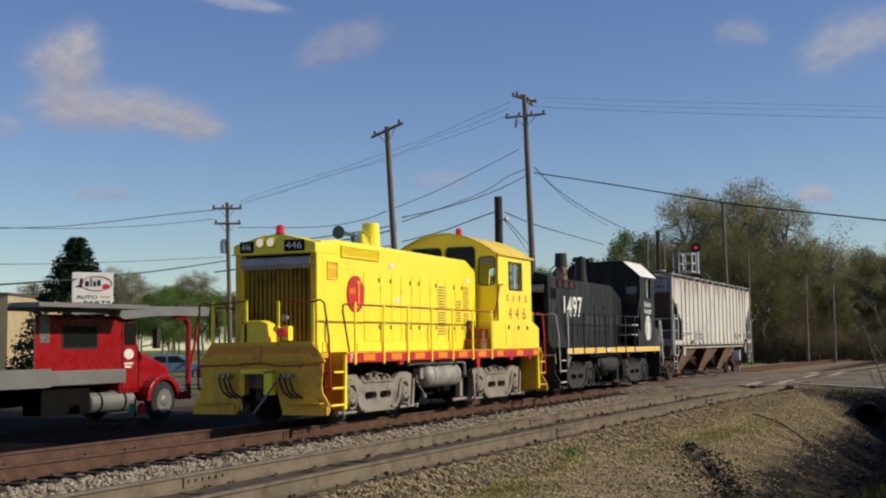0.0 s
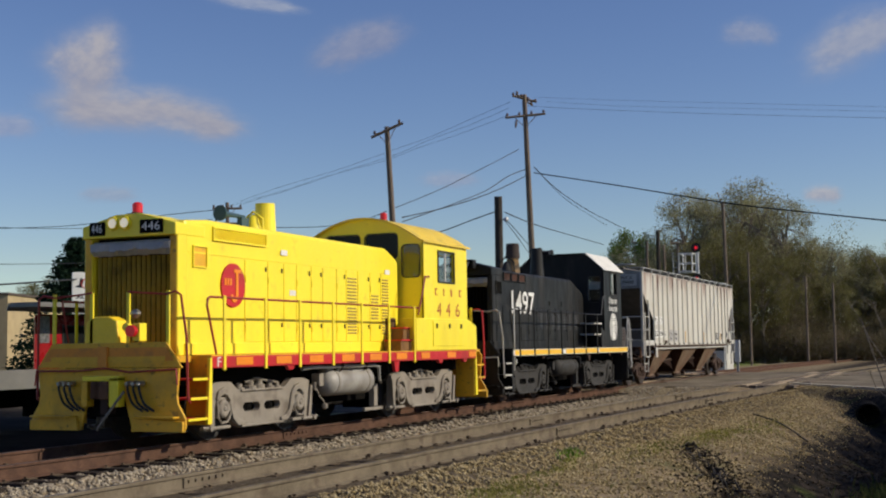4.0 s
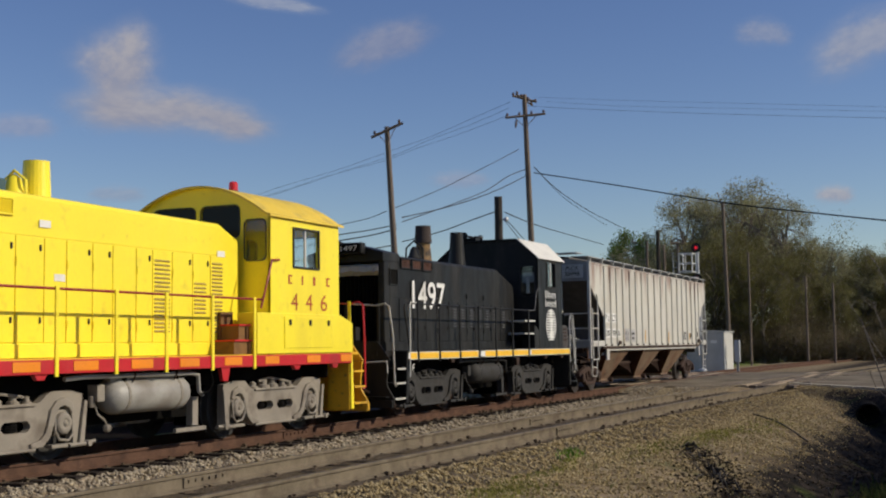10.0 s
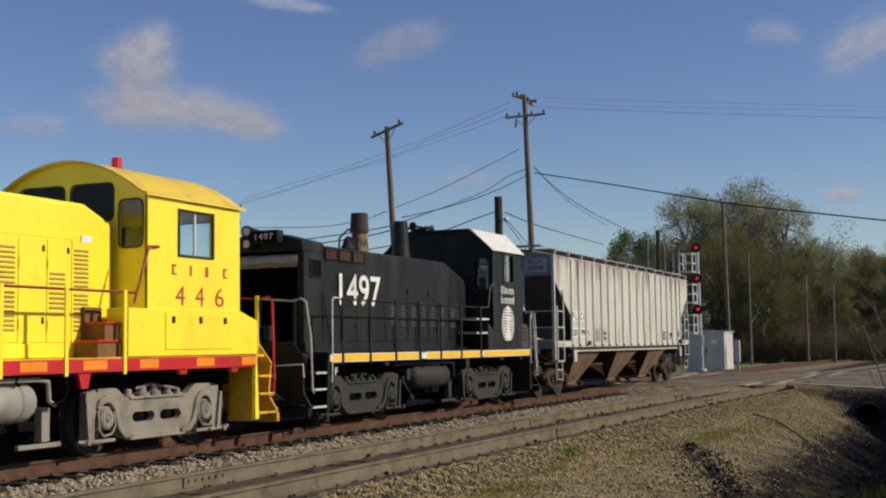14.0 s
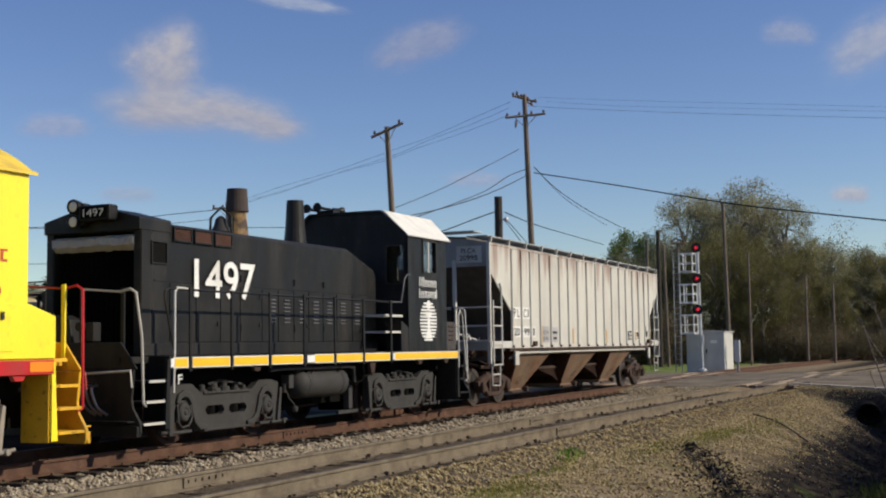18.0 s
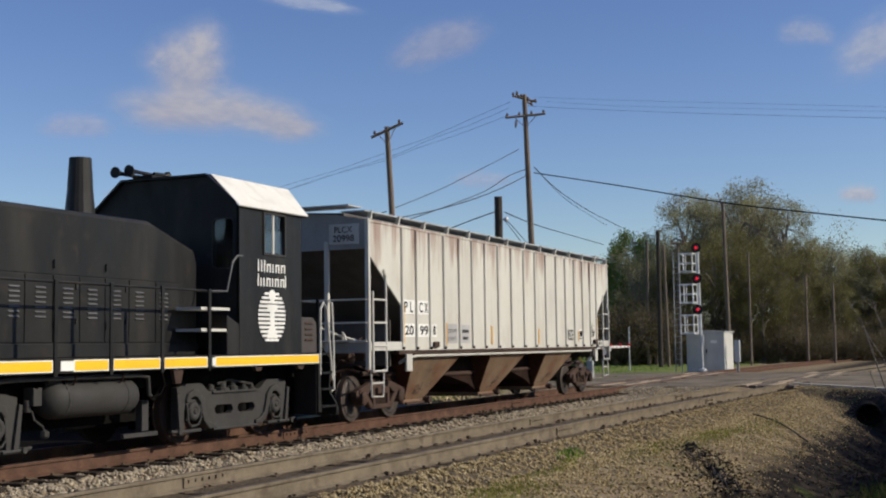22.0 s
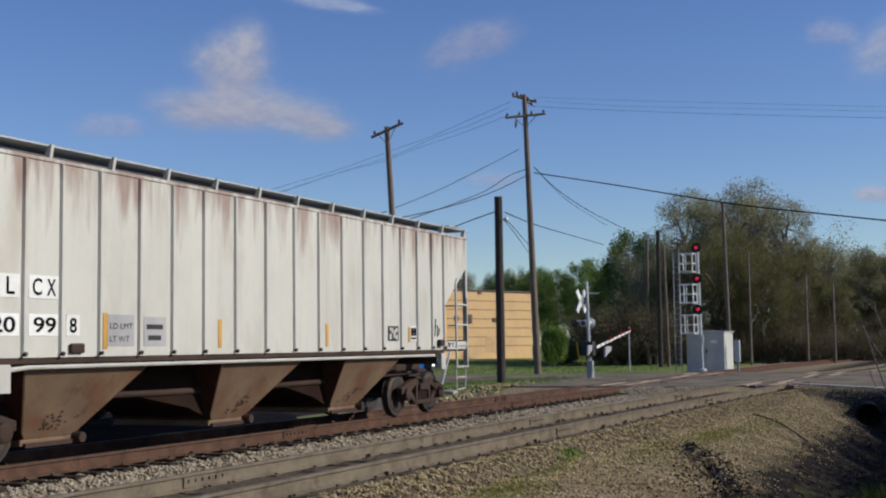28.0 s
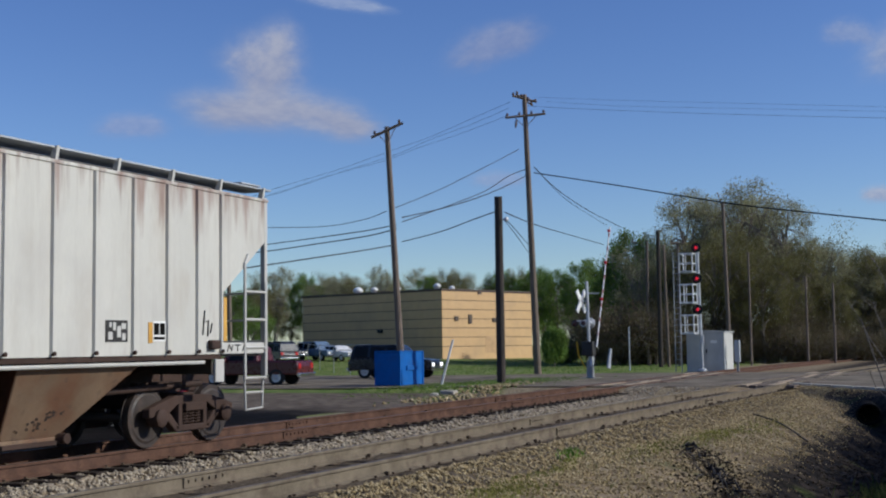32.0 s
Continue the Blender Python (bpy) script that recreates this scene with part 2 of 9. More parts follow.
def ground_material():
    m = mk("ground_soil_and_grass", (0.215, 0.165, 0.105), 0.95, spec=0.06, var=0.3, vscale=0.8, gvar=0.25, gscale=26, bump=0.9, bscale=22, place=True)
    t = m.node_tree
    b = t.nodes["Principled BSDF"]
    soil = b.inputs["Base Color"].links[0].from_socket
    pos = t.nodes.new("ShaderNodeNewGeometry").outputs["Position"]
    sep = t.nodes.new("ShaderNodeSeparateXYZ")
    t.links.new(pos, sep.inputs[0])

    def tex(scale, detail=5.0):
        n = t.nodes.new("ShaderNodeTexNoise")
        n.inputs["Scale"].default_value, n.inputs["Detail"].default_value = scale, detail
        t.links.new(pos, n.inputs["Vector"])
        return n.outputs["Fac"]

    def rng_map(fac, lo, hi, a=0.0, c=1.0):
        r = t.nodes.new("ShaderNodeMapRange")
        r.interpolation_type = "SMOOTHSTEP"
        for k, val in zip(("From Min", "From Max", "To Min", "To Max"), (lo, hi, a, c)):
            r.inputs[k].default_value = val
        t.links.new(fac, r.inputs["Value"])
        return r.outputs[0]

    def op(kind, a, c):
        n = t.nodes.new("ShaderNodeMath")
        n.operation = kind
        for sock, val in zip(n.inputs, (a, c)):
            if hasattr(val, "is_linked"):
                t.links.new(val, sock)
            else:
                sock.default_value = val
        return n.outputs[0]

    def mix(fac, a, c):
        x = t.nodes.new("ShaderNodeMix")
        x.data_type = "RGBA"
        t.links.new(fac, x.inputs["Factor"])
        for sock, val in ((x.inputs["A"], a), (x.inputs["B"], c)):
            if hasattr(val, "is_linked"):
                t.links.new(val, sock)
            else:
                sock.default_value = (*val, 1)
        return x.outputs["Result"]

    grass = mix(rng_map(tex(0.9), 0.35, 0.65), (0.10, 0.145, 0.035), (0.19, 0.215, 0.07))
    dry = mix(rng_map(tex(14), 0.35, 0.65), (0.16, 0.125, 0.078), (0.34, 0.275, 0.17))
    col = mix(rng_map(tex(0.55), 0.42, 0.6), soil, dry)
    # grass beyond the far track, with gravel left bare along the yard
    edge = op("ADD", sep.outputs[1], op("MULTIPLY", tex(0.35), 3.0))
    col = mix(rng_map(edge, 17.6, 18.6), col, grass)
    # dark cinders in the ditch; the shade lying over it is put into their colour
    wavy = op("ADD", sep.outputs[1], op("MULTIPLY", tex(0.7), 2.2))
    ditch_shade = op("MULTIPLY", rng_map(wavy, 5.5, 4.5), rng_map(sep.outputs[0], 14.5, 17.5))
    cinders = mix(rng_map(tex(6), 0.35, 0.65), (0.006, 0.0055, 0.005), (0.032, 0.025, 0.019))
    col = mix(ditch_shade, col, cinders)
    # black dirt between the near track and the road
    reach = op("SUBTRACT", op("MULTIPLY", sep.outputs[0], 0.26), op("ADD", wavy, 4.6))
    dirt_bank = op("MULTIPLY", rng_map(reach, -0.25, 0.5), op("MULTIPLY", rng_map(sep.outputs[0], 34, 38), rng_map(sep.outputs[1], 10, 8)))
    col = mix(dirt_bank, col, mix(rng_map(tex(4), 0.3, 0.7), (0.016, 0.013, 0.011), (0.06, 0.047, 0.034)))
    # green tufts on the near bank
    tuft = op("MULTIPLY", rng_map(tex(0.75), 0.58, 0.68), rng_map(sep.outputs[1], 6.2, 5.0))
    col = mix(op("MULTIPLY", tuft, 0.55), col, (0.09, 0.11, 0.03))
    t.links.new(col, b.inputs["Base Color"])
    return m


GROUND = ground_material()
ground = tagged(new("ground", sheet("ground", pts, quads, GROUND)), "bare gravelly soil with dry grass and a dark ditch", "ground", kind="structure")

ASPHALT = mk("asphalt", (0.21, 0.177, 0.13), 0.9, spec=0.06, var=0.2, vscale=0.4, gvar=0.2, gscale=30, bump=0.3, bscale=50, dirt=(0.06, 0.052, 0.042), dscale=0.5, dlo=0.42, damt=0.85, place=True)
CONCRETE = mk("pale_concrete", (0.44, 0.40, 0.33), 0.9, spec=0.06, var=0.15, vscale=0.6, gvar=0.12, dirt=(0.2, 0.18, 0.15), dscale=1, bump=0.2, place=True)
# gravel near black, so that the yard's deep shade lies in its colour
GRAVEL_LOT = mk("shade_black_gravel", (0.005, 0.0042, 0.0036), 0.95, spec=0.06, var=0.3, vscale=0.5, gvar=0.3, gscale=18, bump=0.8, bscale=16, dirt=(0.014, 0.012, 0.010), dscale=0.35, dlo=0.5, dhi=0.66, damt=0.6,
                place=True)


def browner(m, x0, x1, colours):
    """Brown sandy gravel takes over along x from the gravel blackened as if in shade."""
    t = m.node_tree
    b = t.nodes["Principled BSDF"]
    was = b.inputs["Base Color"].links[0].from_socket
    pos = t.nodes.new("ShaderNodeNewGeometry").outputs["Position"]
    sep = t.nodes.new("ShaderNodeSeparateXYZ")
    t.links.new(pos, sep.inputs[0])
    ns = t.nodes.new("ShaderNodeTexNoise")
    ns.inputs["Scale"].default_value, ns.inputs["Detail"].default_value = 0.45, 6.0
    t.links.new(pos, ns.inputs["Vector"])
    sway = t.nodes.new("ShaderNodeMath")
    sway.operation, sway.inputs[1].default_value = "MULTIPLY_ADD", 9.0
    t.links.new(ns.outputs["Fac"], sway.inputs[0])
    t.links.new(sep.outputs[0], sway.inputs[2])
    r = t.nodes.new("ShaderNodeMapRange")
    r.interpolation_type = "SMOOTHSTEP"
    r.inputs["From Min"].default_value, r.inputs["From Max"].default_value = x0 + 4.5, x1 + 4.5
    t.links.new(sway.outputs[0], r.inputs["Value"])
    fine = t.nodes.new("ShaderNodeTexNoise")
    fine.inputs["Scale"].default_value, fine.inputs["Detail"].default_value = 2.5, 8.0
    t.links.new(pos, fine.inputs["Vector"])
    cr = t.nodes.new("ShaderNodeValToRGB")
    cr.color_ramp.elements[0].color, cr.color_ramp.elements[1].color = (*colours[0], 1), (*colours[1], 1)
    cr.color_ramp.elements[0].position, cr.color_ramp.elements[1].position = 0.35, 0.7
    t.links.new(fine.outputs["Fac"], cr.inputs[0])
    x = t.nodes.new("ShaderNodeMix")
    x.data_type = "RGBA"
    t.links.new(r.outputs[0], x.inputs["Factor"])
    t.links.new(was, x.inputs["A"])
    t.links.new(cr.outputs[0], x.inputs["B"])
    t.links.new(x.outputs["Result"], b.inputs["Base Color"])


browner(GRAVEL_LOT, 29, 34, ((0.08, 0.062, 0.046), (0.19, 0.155, 0.115)))
BALLAST = mk("crushed_stone", (0.25, 0.20, 0.14), 0.95, spec=0.06, var=0.3, vscale=9, gvar=0.5, gscale=24, bump=1.0, bscale=20, dirt=(0.10, 0.085, 0.07), dscale=16, dlo=0.45, dhi=0.6, damt=0.85, place=True)
OLD_BALLAST = mk("cinder_ballast", (0.095, 0.075, 0.053), 0.95, spec=0.06, var=0.3, vscale=9, gvar=0.5, gscale=24, bump=1.0, bscale=20, place=True)


def strip(name, xs, left, right, z_of, material, nv=6):
    """A long sheet between two lines that run along x."""
    p, n = [], nv
    for x in xs:
        for k in range(n):
            y = left(x) + (right(x) - left(x)) * k / (n - 1)
            p.append((x, y, z_of(x, y, k / (n - 1))))
    i = np.arange(len(p)).reshape(len(xs), n)
    q = np.stack([i[:-1, :-1], i[1:, :-1], i[1:, 1:], i[:-1, 1:]], -1).reshape(-1, 4)
    return sheet(name, np.array(p), q, material)


def bed(x, y, k, rise=0.160):
    e = min(k, 1 - k)
    return -0.43 + rise * min(1.0, e / 0.17) + 0.012 * math.sin(x * 7 + y * 9) + 0.01 * math.sin(x * 17 - y * 13)


xs = np.concatenate([np.arange(-40, 46, 0.4), np.arange(46, 200, 2.0)])
far_bed = tagged(new("ballast_bed", strip("ballast_bed", xs, lambda x: train_y(x) - 2.1, lambda x: train_y(x) + 2.3, bed, BALLAST, 14)),
                 "rust-tinted crushed stone bed under the far track", "ballast", kind="structure")
near_bed = tagged(new("ballast_bed", strip("ballast_bed", xs, lambda x: near_y(x) - 2.2, lambda x: near_y(x) + 2.5, lambda x, y, k: bed(x, y, k, 0.222), OLD_BALLAST, 14)),
                  "grey crushed stone bed under the near track", "ballast", kind="structure")


def road_sheet():
    ys = np.concatenate([np.arange(-40, 20, 1.0), np.arange(20, 260, 6.0)])
    p, n = [], 9
    for y in ys:
        for k in range(n):
            x0 = float(road_edge(y))
            x = x0 + (63.7 - x0) * k / (n - 1)
            z = -0.035 - 0.09 * float(step(abs(y - 9.5), 7, 15)) + 0.9 * float(step(y, 40, 80)) * 0.6
            p.append((x, y, z))
    i = np.arange(len(p)).reshape(len(ys), n)
    q = np.stack([i[:-1, :-1], i[:-1, 1:], i[1:, 1:], i[1:, :-1]], -1).reshape(-1, 4)
    return sheet("road", np.array(p), q, ASPHALT)


road = tagged(new("road", road_sheet()), "worn grey asphalt road over the level crossing", "road", kind="structure")
kerb = Form()
for a, b in zip(np.arange(1.0, 6.6, 0.8), np.arange(1.8, 7.4, 0.8)):
    xa, xb = float(road_edge(a)), float(road_edge(b))
    kerb.add([(xa - 0.10, a, -0.20), (xa + 0.40, a, -0.20), (xa + 0.40, a, 0.0), (xa - 0.10, a, 0.0), (xb - 0.12, b - 0.03, -0.20), (xb + 0.38, b - 0.03, -0.20), (xb + 0.38, b - 0.03, 0.0), (xb - 0.12, b - 0.03, 0.0)],
             [(0, 1, 2, 3), (7, 6, 5, 4), (0, 4, 5, 1), (1, 5, 6, 2), (2, 6, 7, 3), (3, 7, 4, 0)])
tagged(new("road_edge_slab", kerb.mesh("road_edge_slab", CONCRETE)), "pale broken concrete edge of the road", "kerb", kind="structure")
lot = tagged(new("yard", strip("yard", np.arange(-30, 43.5, 1.5), lambda x: 15.3 + 0.25 * math.sin(x * 0.9), lambda x: 34 + 0.6 * math.sin(x * 0.5),
                               lambda x, y, k: float(height(x, y)) + 0.02 - (0.05 if k in (0, 1) else 0), GRAVEL_LOT, 12)),
             "packed gravel yard beside the track, shade-black at one end", "yard", kind="structure")

# ---------- tracks ----------
RAIL_SIDE = mk("rusty_rail", (0.100, 0.057, 0.040), 0.8, spec=0.06, var=0.25, vscale=3, gvar=0.15, bump=0.2, dirt=(0.055, 0.035, 0.028), dscale=5, damt=0.6, place=True)
RAIL_TAN = mk("dusty_tan_rail", (0.165, 0.136, 0.098), 0.75, spec=0.06, var=0.2, vscale=3, gvar=0.12, bump=0.2, dirt=(0.07, 0.05, 0.04), dscale=4, damt=0.6, place=True)
RAIL_HEAD = mk("worn_rail_head", (0.075, 0.064, 0.058), 0.55, metal=0.3, var=0.2, vscale=3, place=True)
TIE_WOOD = mk("old_creosote_tie", (0.040, 0.032, 0.027), 0.9, spec=0.06, var=0.35, vscale=5, gvar=0.25, bump=0.6, bscale=30, stretch=(6, 1, 6), dirt=(0.085, 0.07, 0.056), dscale=3, damt=0.6)
PLATE_IRON = mk("rusty_tie_plate", (0.10, 0.076, 0.053), 0.85, spec=0.06, var=0.3, vscale=8, place=True)
PROFILE = [(-0.075, -0.205), (0.075, -0.205), (0.075, -0.192), (0.012, -0.172), (0.010, -0.045), (0.036, -0.038), (0.036, -0.010), (0.028, -0.002),
           (-0.028, -0.002), (-0.036, -0.010), (-0.036, -0.038), (-0.010, -0.045), (-0.012, -0.172), (-0.075, -0.192)]
HEAD = [(-0.027, -0.0015), (0.027, -0.0015), (0.020, 0.0), (-0.020, 0.0)]


def rail_form(line, off, outline, xs):
    fm, n = Form(), len(outline)
    for x in xs:
        for a, b in outline:
            fm.v.append((x, line(x) + off + a, b))
    for i in range(len(xs) - 1):
        for k in range(n):
            k2 = (k + 1) % n
            fm.f.append((i * n + k, (i + 1) * n + k, (i + 1) * n + k2, i * n + k2))
    fm.f.append(tuple(range(n)))
    fm.f.append(tuple((len(xs) - 1) * n + k for k in range(n)))
    return fm


def lay_track(line, label, side, tie_from, tie_to, seed):
    r = np.random.default_rng(seed)
    track = thing("railway_track", label, "railway track", kind="structure")
    rx = np.concatenate([np.arange(-30, 64, 1.0), np.arange(64, 190, 3.0)])
    tie = Form().box(-0.115, 0.115, -1.3, 1.3, -0.18, 0).mesh("tie", TIE_WOOD)
    for off in (-0.7525, 0.7525):
        rail = part("rail", rail_form(line, off, PROFILE, rx), side, track)
        part("rail_head", rail_form(line, off, HEAD, rx), RAIL_HEAD, rail, "worn running surface")
    plates, joints = Form(), []
    x = tie_from
    while x < tie_to:
        ob = new("tie", tie)
        ob.parent = track
        ob.matrix_local = pose(x, line(x) + r.normal(0, 0.03), -0.214 + r.normal(0, 0.006), r.normal(0, 0.25), 0, r.normal(0, 1.0))
        for off in (-0.7525, 0.7525):
            y = line(x) + off
            plates.box(x - 0.09, x + 0.09, y - 0.17, y + 0.17, -0.214, -0.200)
            for sx in (-0.05, 0.05):
                for sy in (-0.085, 0.085):
                    if r.uniform() < 0.55:
                        continue
                    plates.box(x + sx - 0.012, x + sx + 0.012, y + sy - 0.02, y + sy + 0.02, -0.200, -0.178)
            # rail anchors beside the tie
            for sx in (-0.135, 0.135):
                if r.uniform() < 0.88:
                    continue
                plates.box(x + sx - 0.02, x + sx + 0.02, y - 0.11, y - 0.05, -0.235, -0.15)
        x += 0.52 + r.normal(0, 0.02)
    tagged(part("tie_plates_and_spikes", plates, PLATE_IRON, track), kind="stuff")
    for off in (-0.7525, 0.7525):
        for jx in (np.arange(8.3, 60, 11.9) + (2.6 if off > 0 else 0) + seed % 3):
            y = line(jx) + off
            bar = Form()
            for s in (-1, 1):
                bar.prism([(y + s * 0.014, -0.166), (y + s * 0.034, -0.174), (y + s * 0.034, -0.052), (y + s * 0.014, -0.046)], "x", jx - 0.45, jx + 0.45)
                for k in range(6):
                    bx = jx - 0.36 + 0.144 * k
                    bar.box(bx - 0.018, bx + 0.018, min(y + s * 0.034, y + s * 0.056), max(y + s * 0.034, y + s * 0.056), -0.108, -0.075)
            part("joint_bar", bar, side, track)
    return track


lay_track(train_y, "rusty brown jointed rails on old wooden ties", RAIL_SIDE, 2.0, 64, 3)
lay_track(near_y, "dusty tan rails on half-buried wooden ties", RAIL_TAN, 2.0, 64, 5)


def stones(name, count, area, label, material, seed, size=(0.02, 0.05)):
    """Loose stones on the bed, one joined mesh."""
    r = np.random.default_rng(seed)
    base = np.array([(1, 0, 0), (-0.8, 0.3, 0.1), (0.1, 0.9, 0), (-0.1, -0.9, 0.1), (0.15, 0.1, 0.75), (0, 0, -0.6)])
    tri = np.array([(0, 2, 4), (2, 1, 4), (1, 3, 4), (3, 0, 4), (2, 0, 5), (1, 2, 5), (3, 1, 5), (0, 3, 5)])
    c = area(r, count)
    n = len(c)
    ang = r.uniform(0, 6.283, n)
    sc = r.uniform(*size, n)
    v = base[None] * r.uniform(0.65, 1.25, (n, 6, 3))
    ca, sa = np.cos(ang)[:, None], np.sin(ang)[:, None]
    tilt = r.normal(0, 0.5, (n, 1))
    x, y, z = v[..., 0] * ca - v[..., 1] * sa, v[..., 0] * sa + v[..., 1] * ca, v[..., 2]
    z = z + tilt * x * 0.5
    v = np.stack([x, y, z], -1) * sc[:, None, None] + c[:, None, :]
    f = tri[None] + (np.arange(n) * 6)[:, None, None]
    return tagged(new(name, sheet(name, v.reshape(-1, 3), f.reshape(-1, 3), material, False)), label, "ballast", kind="stuff")


def stone_material(name, cols):
    m = bpy.data.materials.new(name)
    m.use_nodes = True
    t = m.node_tree
    b = t.nodes["Principled BSDF"]
    b.inputs["Roughness"].default_value = 0.92
    b.inputs["Specular IOR Level"].default_value = 0.06
    g = t.nodes.new("ShaderNodeNewGeometry")
    cr = t.nodes.new("ShaderNodeValToRGB")
    cr.color_ramp.interpolation = "LINEAR"
    e = cr.color_ramp.elements
    e[0].color, e[1].color = (*cols[0], 1), (*cols[-1], 1)
    for i, c in enumerate(cols[1:-1]):
        e.new((i + 1) / (len(cols) - 1)).color = (*c, 1)
    n = t.nodes.new("ShaderNodeTexNoise")
    n.inputs["Scale"].default_value = 60
    t.links.new(g.outputs["Position"], n.inputs["Vector"])
    t.links.new(g.outputs["Random Per Island"], cr.inputs[0])
    x = t.nodes.new("ShaderNodeMix")
    x.data_type, x.blend_type = "RGBA", "MULTIPLY"
    x.inputs["Factor"].default_value = 0.5
    t.links.new(cr.outputs[0], x.inputs["A"])
    t.links.new(n.outputs["Fac"], x.inputs["B"])
    t.links.new(x.outputs["Result"], b.inputs["Base Color"])
    return m


BANK_STONES = stone_material("tan_gravel", [(0.22, 0.16, 0.080), (0.52, 0.40, 0.205), (0.34, 0.265, 0.145), (0.64, 0.53, 0.32), (0.20, 0.15, 0.082), (0.45, 0.345, 0.175)])
STONES = stone_material("ballast_stone", [(0.20, 0.155, 0.10), (0.50, 0.41, 0.28), (0.32, 0.28, 0.22), (0.66, 0.57, 0.42), (0.24, 0.20, 0.155), (0.42, 0.36, 0.27)])


def bed_area(line, lo, hi, edge, wide, rise=0.160):
    def area(r, n):
        x = 7 + 38 * r.random(n) ** 1.5
        k = r.random(n)
        ly = np.array([line(v) for v in x])
        y = ly + lo + (hi - lo) * k
        z = np.array([bed(a, b, (b - (c - edge)) / wide, rise) for a, b, c in zip(x, y, ly)])
        return np.stack([x, y, np.maximum(z, height(x, y)) + 0.010], -1)
    return area


def bank_area(r, n):
    x = 7 + 36 * r.random(n) ** 1.25
    y = 2.2 + 4.9 * r.random(n) ** 0.7
    keep = lump(x, y, 1.7, 3.0) + r.normal(0, 0.5, n) > -0.55
    keep &= (y > 3.7 + 0.35 * r.normal(0, 1, n)) | (x < 15.5)
    x, y = x[keep], y[keep]
    return np.stack([x, y, height(x, y) + 0.004], -1)


stones("ballast_stones", 17000, bed_area(train_y, -2.2, -0.95, 2.1, 4.4), "loose grey and tan crushed stones beside the far track", STONES, 11)
stones("ballast_stones", 12000, bed_area(near_y, 1.0, 2.5, 2.2, 4.7, 0.222), "loose grey and tan crushed stones between the tracks", STONES, 12)
stones("ballast_stones", 26000, bed_area(near_y, -2.6, -1.1, 2.2, 4.7, 0.222), "loose tan stones along the near rail", BANK_STONES, 13, (0.012, 0.036))
stones("gravel", 70000, bank_area, "scattered gravel on the near bank", BANK_STONES, 14, (0.009, 0.034))


def verge_area(r, n):
    x, y = r.normal(41.5, 2.6, n), r.normal(17.2, 0.5, n)
    return np.stack([x, y, height(x, y) + 0.03], -1)


stones("rubble", 420, verge_area, "pale broken rubble along the grassy verge", BANK_STONES, 15, (0.03, 0.12))

# ---------- train: helpers ----------
def lettering(words, x0, x1, z0, z1, y, material, parent, name="lettering", label="", gap=0.004, front=False, bold=0.0):
    """Words on a side wall (facing -y), or on a front (facing -x), fitted to a box."""
    cu = bpy.data.curves.new(name, "FONT")
    cu.body, cu.size, cu.extrude, cu.offset = words, 1.0, 0.0, bold
    ob = bpy.data.objects.new(name, cu)
    me = bpy.data.meshes.new_from_object(ob)
    bpy.data.objects.remove(ob)
    bpy.data.curves.remove(cu)
    co = np.array([v.co for v in me.vertices])
    lo, hi = co.min(0), co.max(0)
    for v in me.vertices:
        a = (v.co.x - lo[0]) / (hi[0] - lo[0])
        b = (v.co.y - lo[1]) / (hi[1] - lo[1])
        v.co = (y - gap, x0 + (x1 - x0) * a, z0 + (z1 - z0) * b) if front else (x0 + (x1 - x0) * a, y - gap, z0 + (z1 - z0) * b)
    me.materials.clear()
    me.materials.append(material)
    out = new(name, me)
    out.parent = parent
    if label:
        out["label"] = label
    return out


def bars(spots, y, material, parent, name="lettering", label=""):
    for x0, x1, z0, z1 in spots:
        part(name, Form().box(x0, x1, y - 0.005, y, z0, z1), material, parent, label)


def disc(cx, cz, rx, rz, y0, y1, seg=40):
    return Form().prism([(cx + rx * math.cos(2 * math.pi * k / seg), cz + rz * math.sin(2 * math.pi * k / seg)) for k in range(seg)], "y", y0, y1)


def ringed(x0, x1, z0, z1, w, y0, y1):
    """A flat square ring standing along x."""
    return Form().box(x0 - w, x1 + w, y0, y1, z1, z1 + w).box(x0 - w, x1 + w, y0, y1, z0 - w, z0).box(x0 - w, x0, y0, y1, z0, z1).box(x1, x1 + w, y0, y1, z0, z1)


def slab_wall(x0, x1, ya, yb, base, top, holes, n=44):
    """An end wall between x0 and x1 with openings; top(y) is its upper edge. holes: (y0, y1, z0, z1)."""
    cuts = sorted({round(v, 4) for v in [*np.linspace(ya, yb, n), *(h[k] for h in holes for k in (0, 1))]})
    fm = Form()
    for a, b in zip(cuts, cuts[1:]):
        mid = (a + b) / 2
        spans, z = [], base
        for h in sorted((h for h in holes if h[0] < mid < h[1]), key=lambda h: h[2]):
            spans.append((z, h[2]))
            z = h[3]
        for s0, s1 in spans:
            fm.box(x0, x1, a, b, s0, s1)
        ta, tb = top(a), top(b)
        if min(ta, tb) > z:
            fm.prism([(a, z), (b, z), (b, tb), (a, ta)], "x", x0, x1)
    return fm


def side_wall(y0, y1, x0, x1, z0, z1, hole):
    a, b, c, d = hole
    return Form().box(x0, a, y0, y1, z0, z1).box(b, x1, y0, y1, z0, z1).box(a, b, y0, y1, z0, c).box(a, b, y0, y1, d, z1)


WHEEL = [(-0.075, 0.12), (-0.075, 0.40), (-0.06, 0.44), (-0.06, 0.508), (0.05, 0.512), (0.05, 0.535), (0.075, 0.535), (0.075, 0.42), (0.03, 0.38), (0.02, 0.16), (0.075, 0.13)]
GEAR = {}
ROLLERS = []


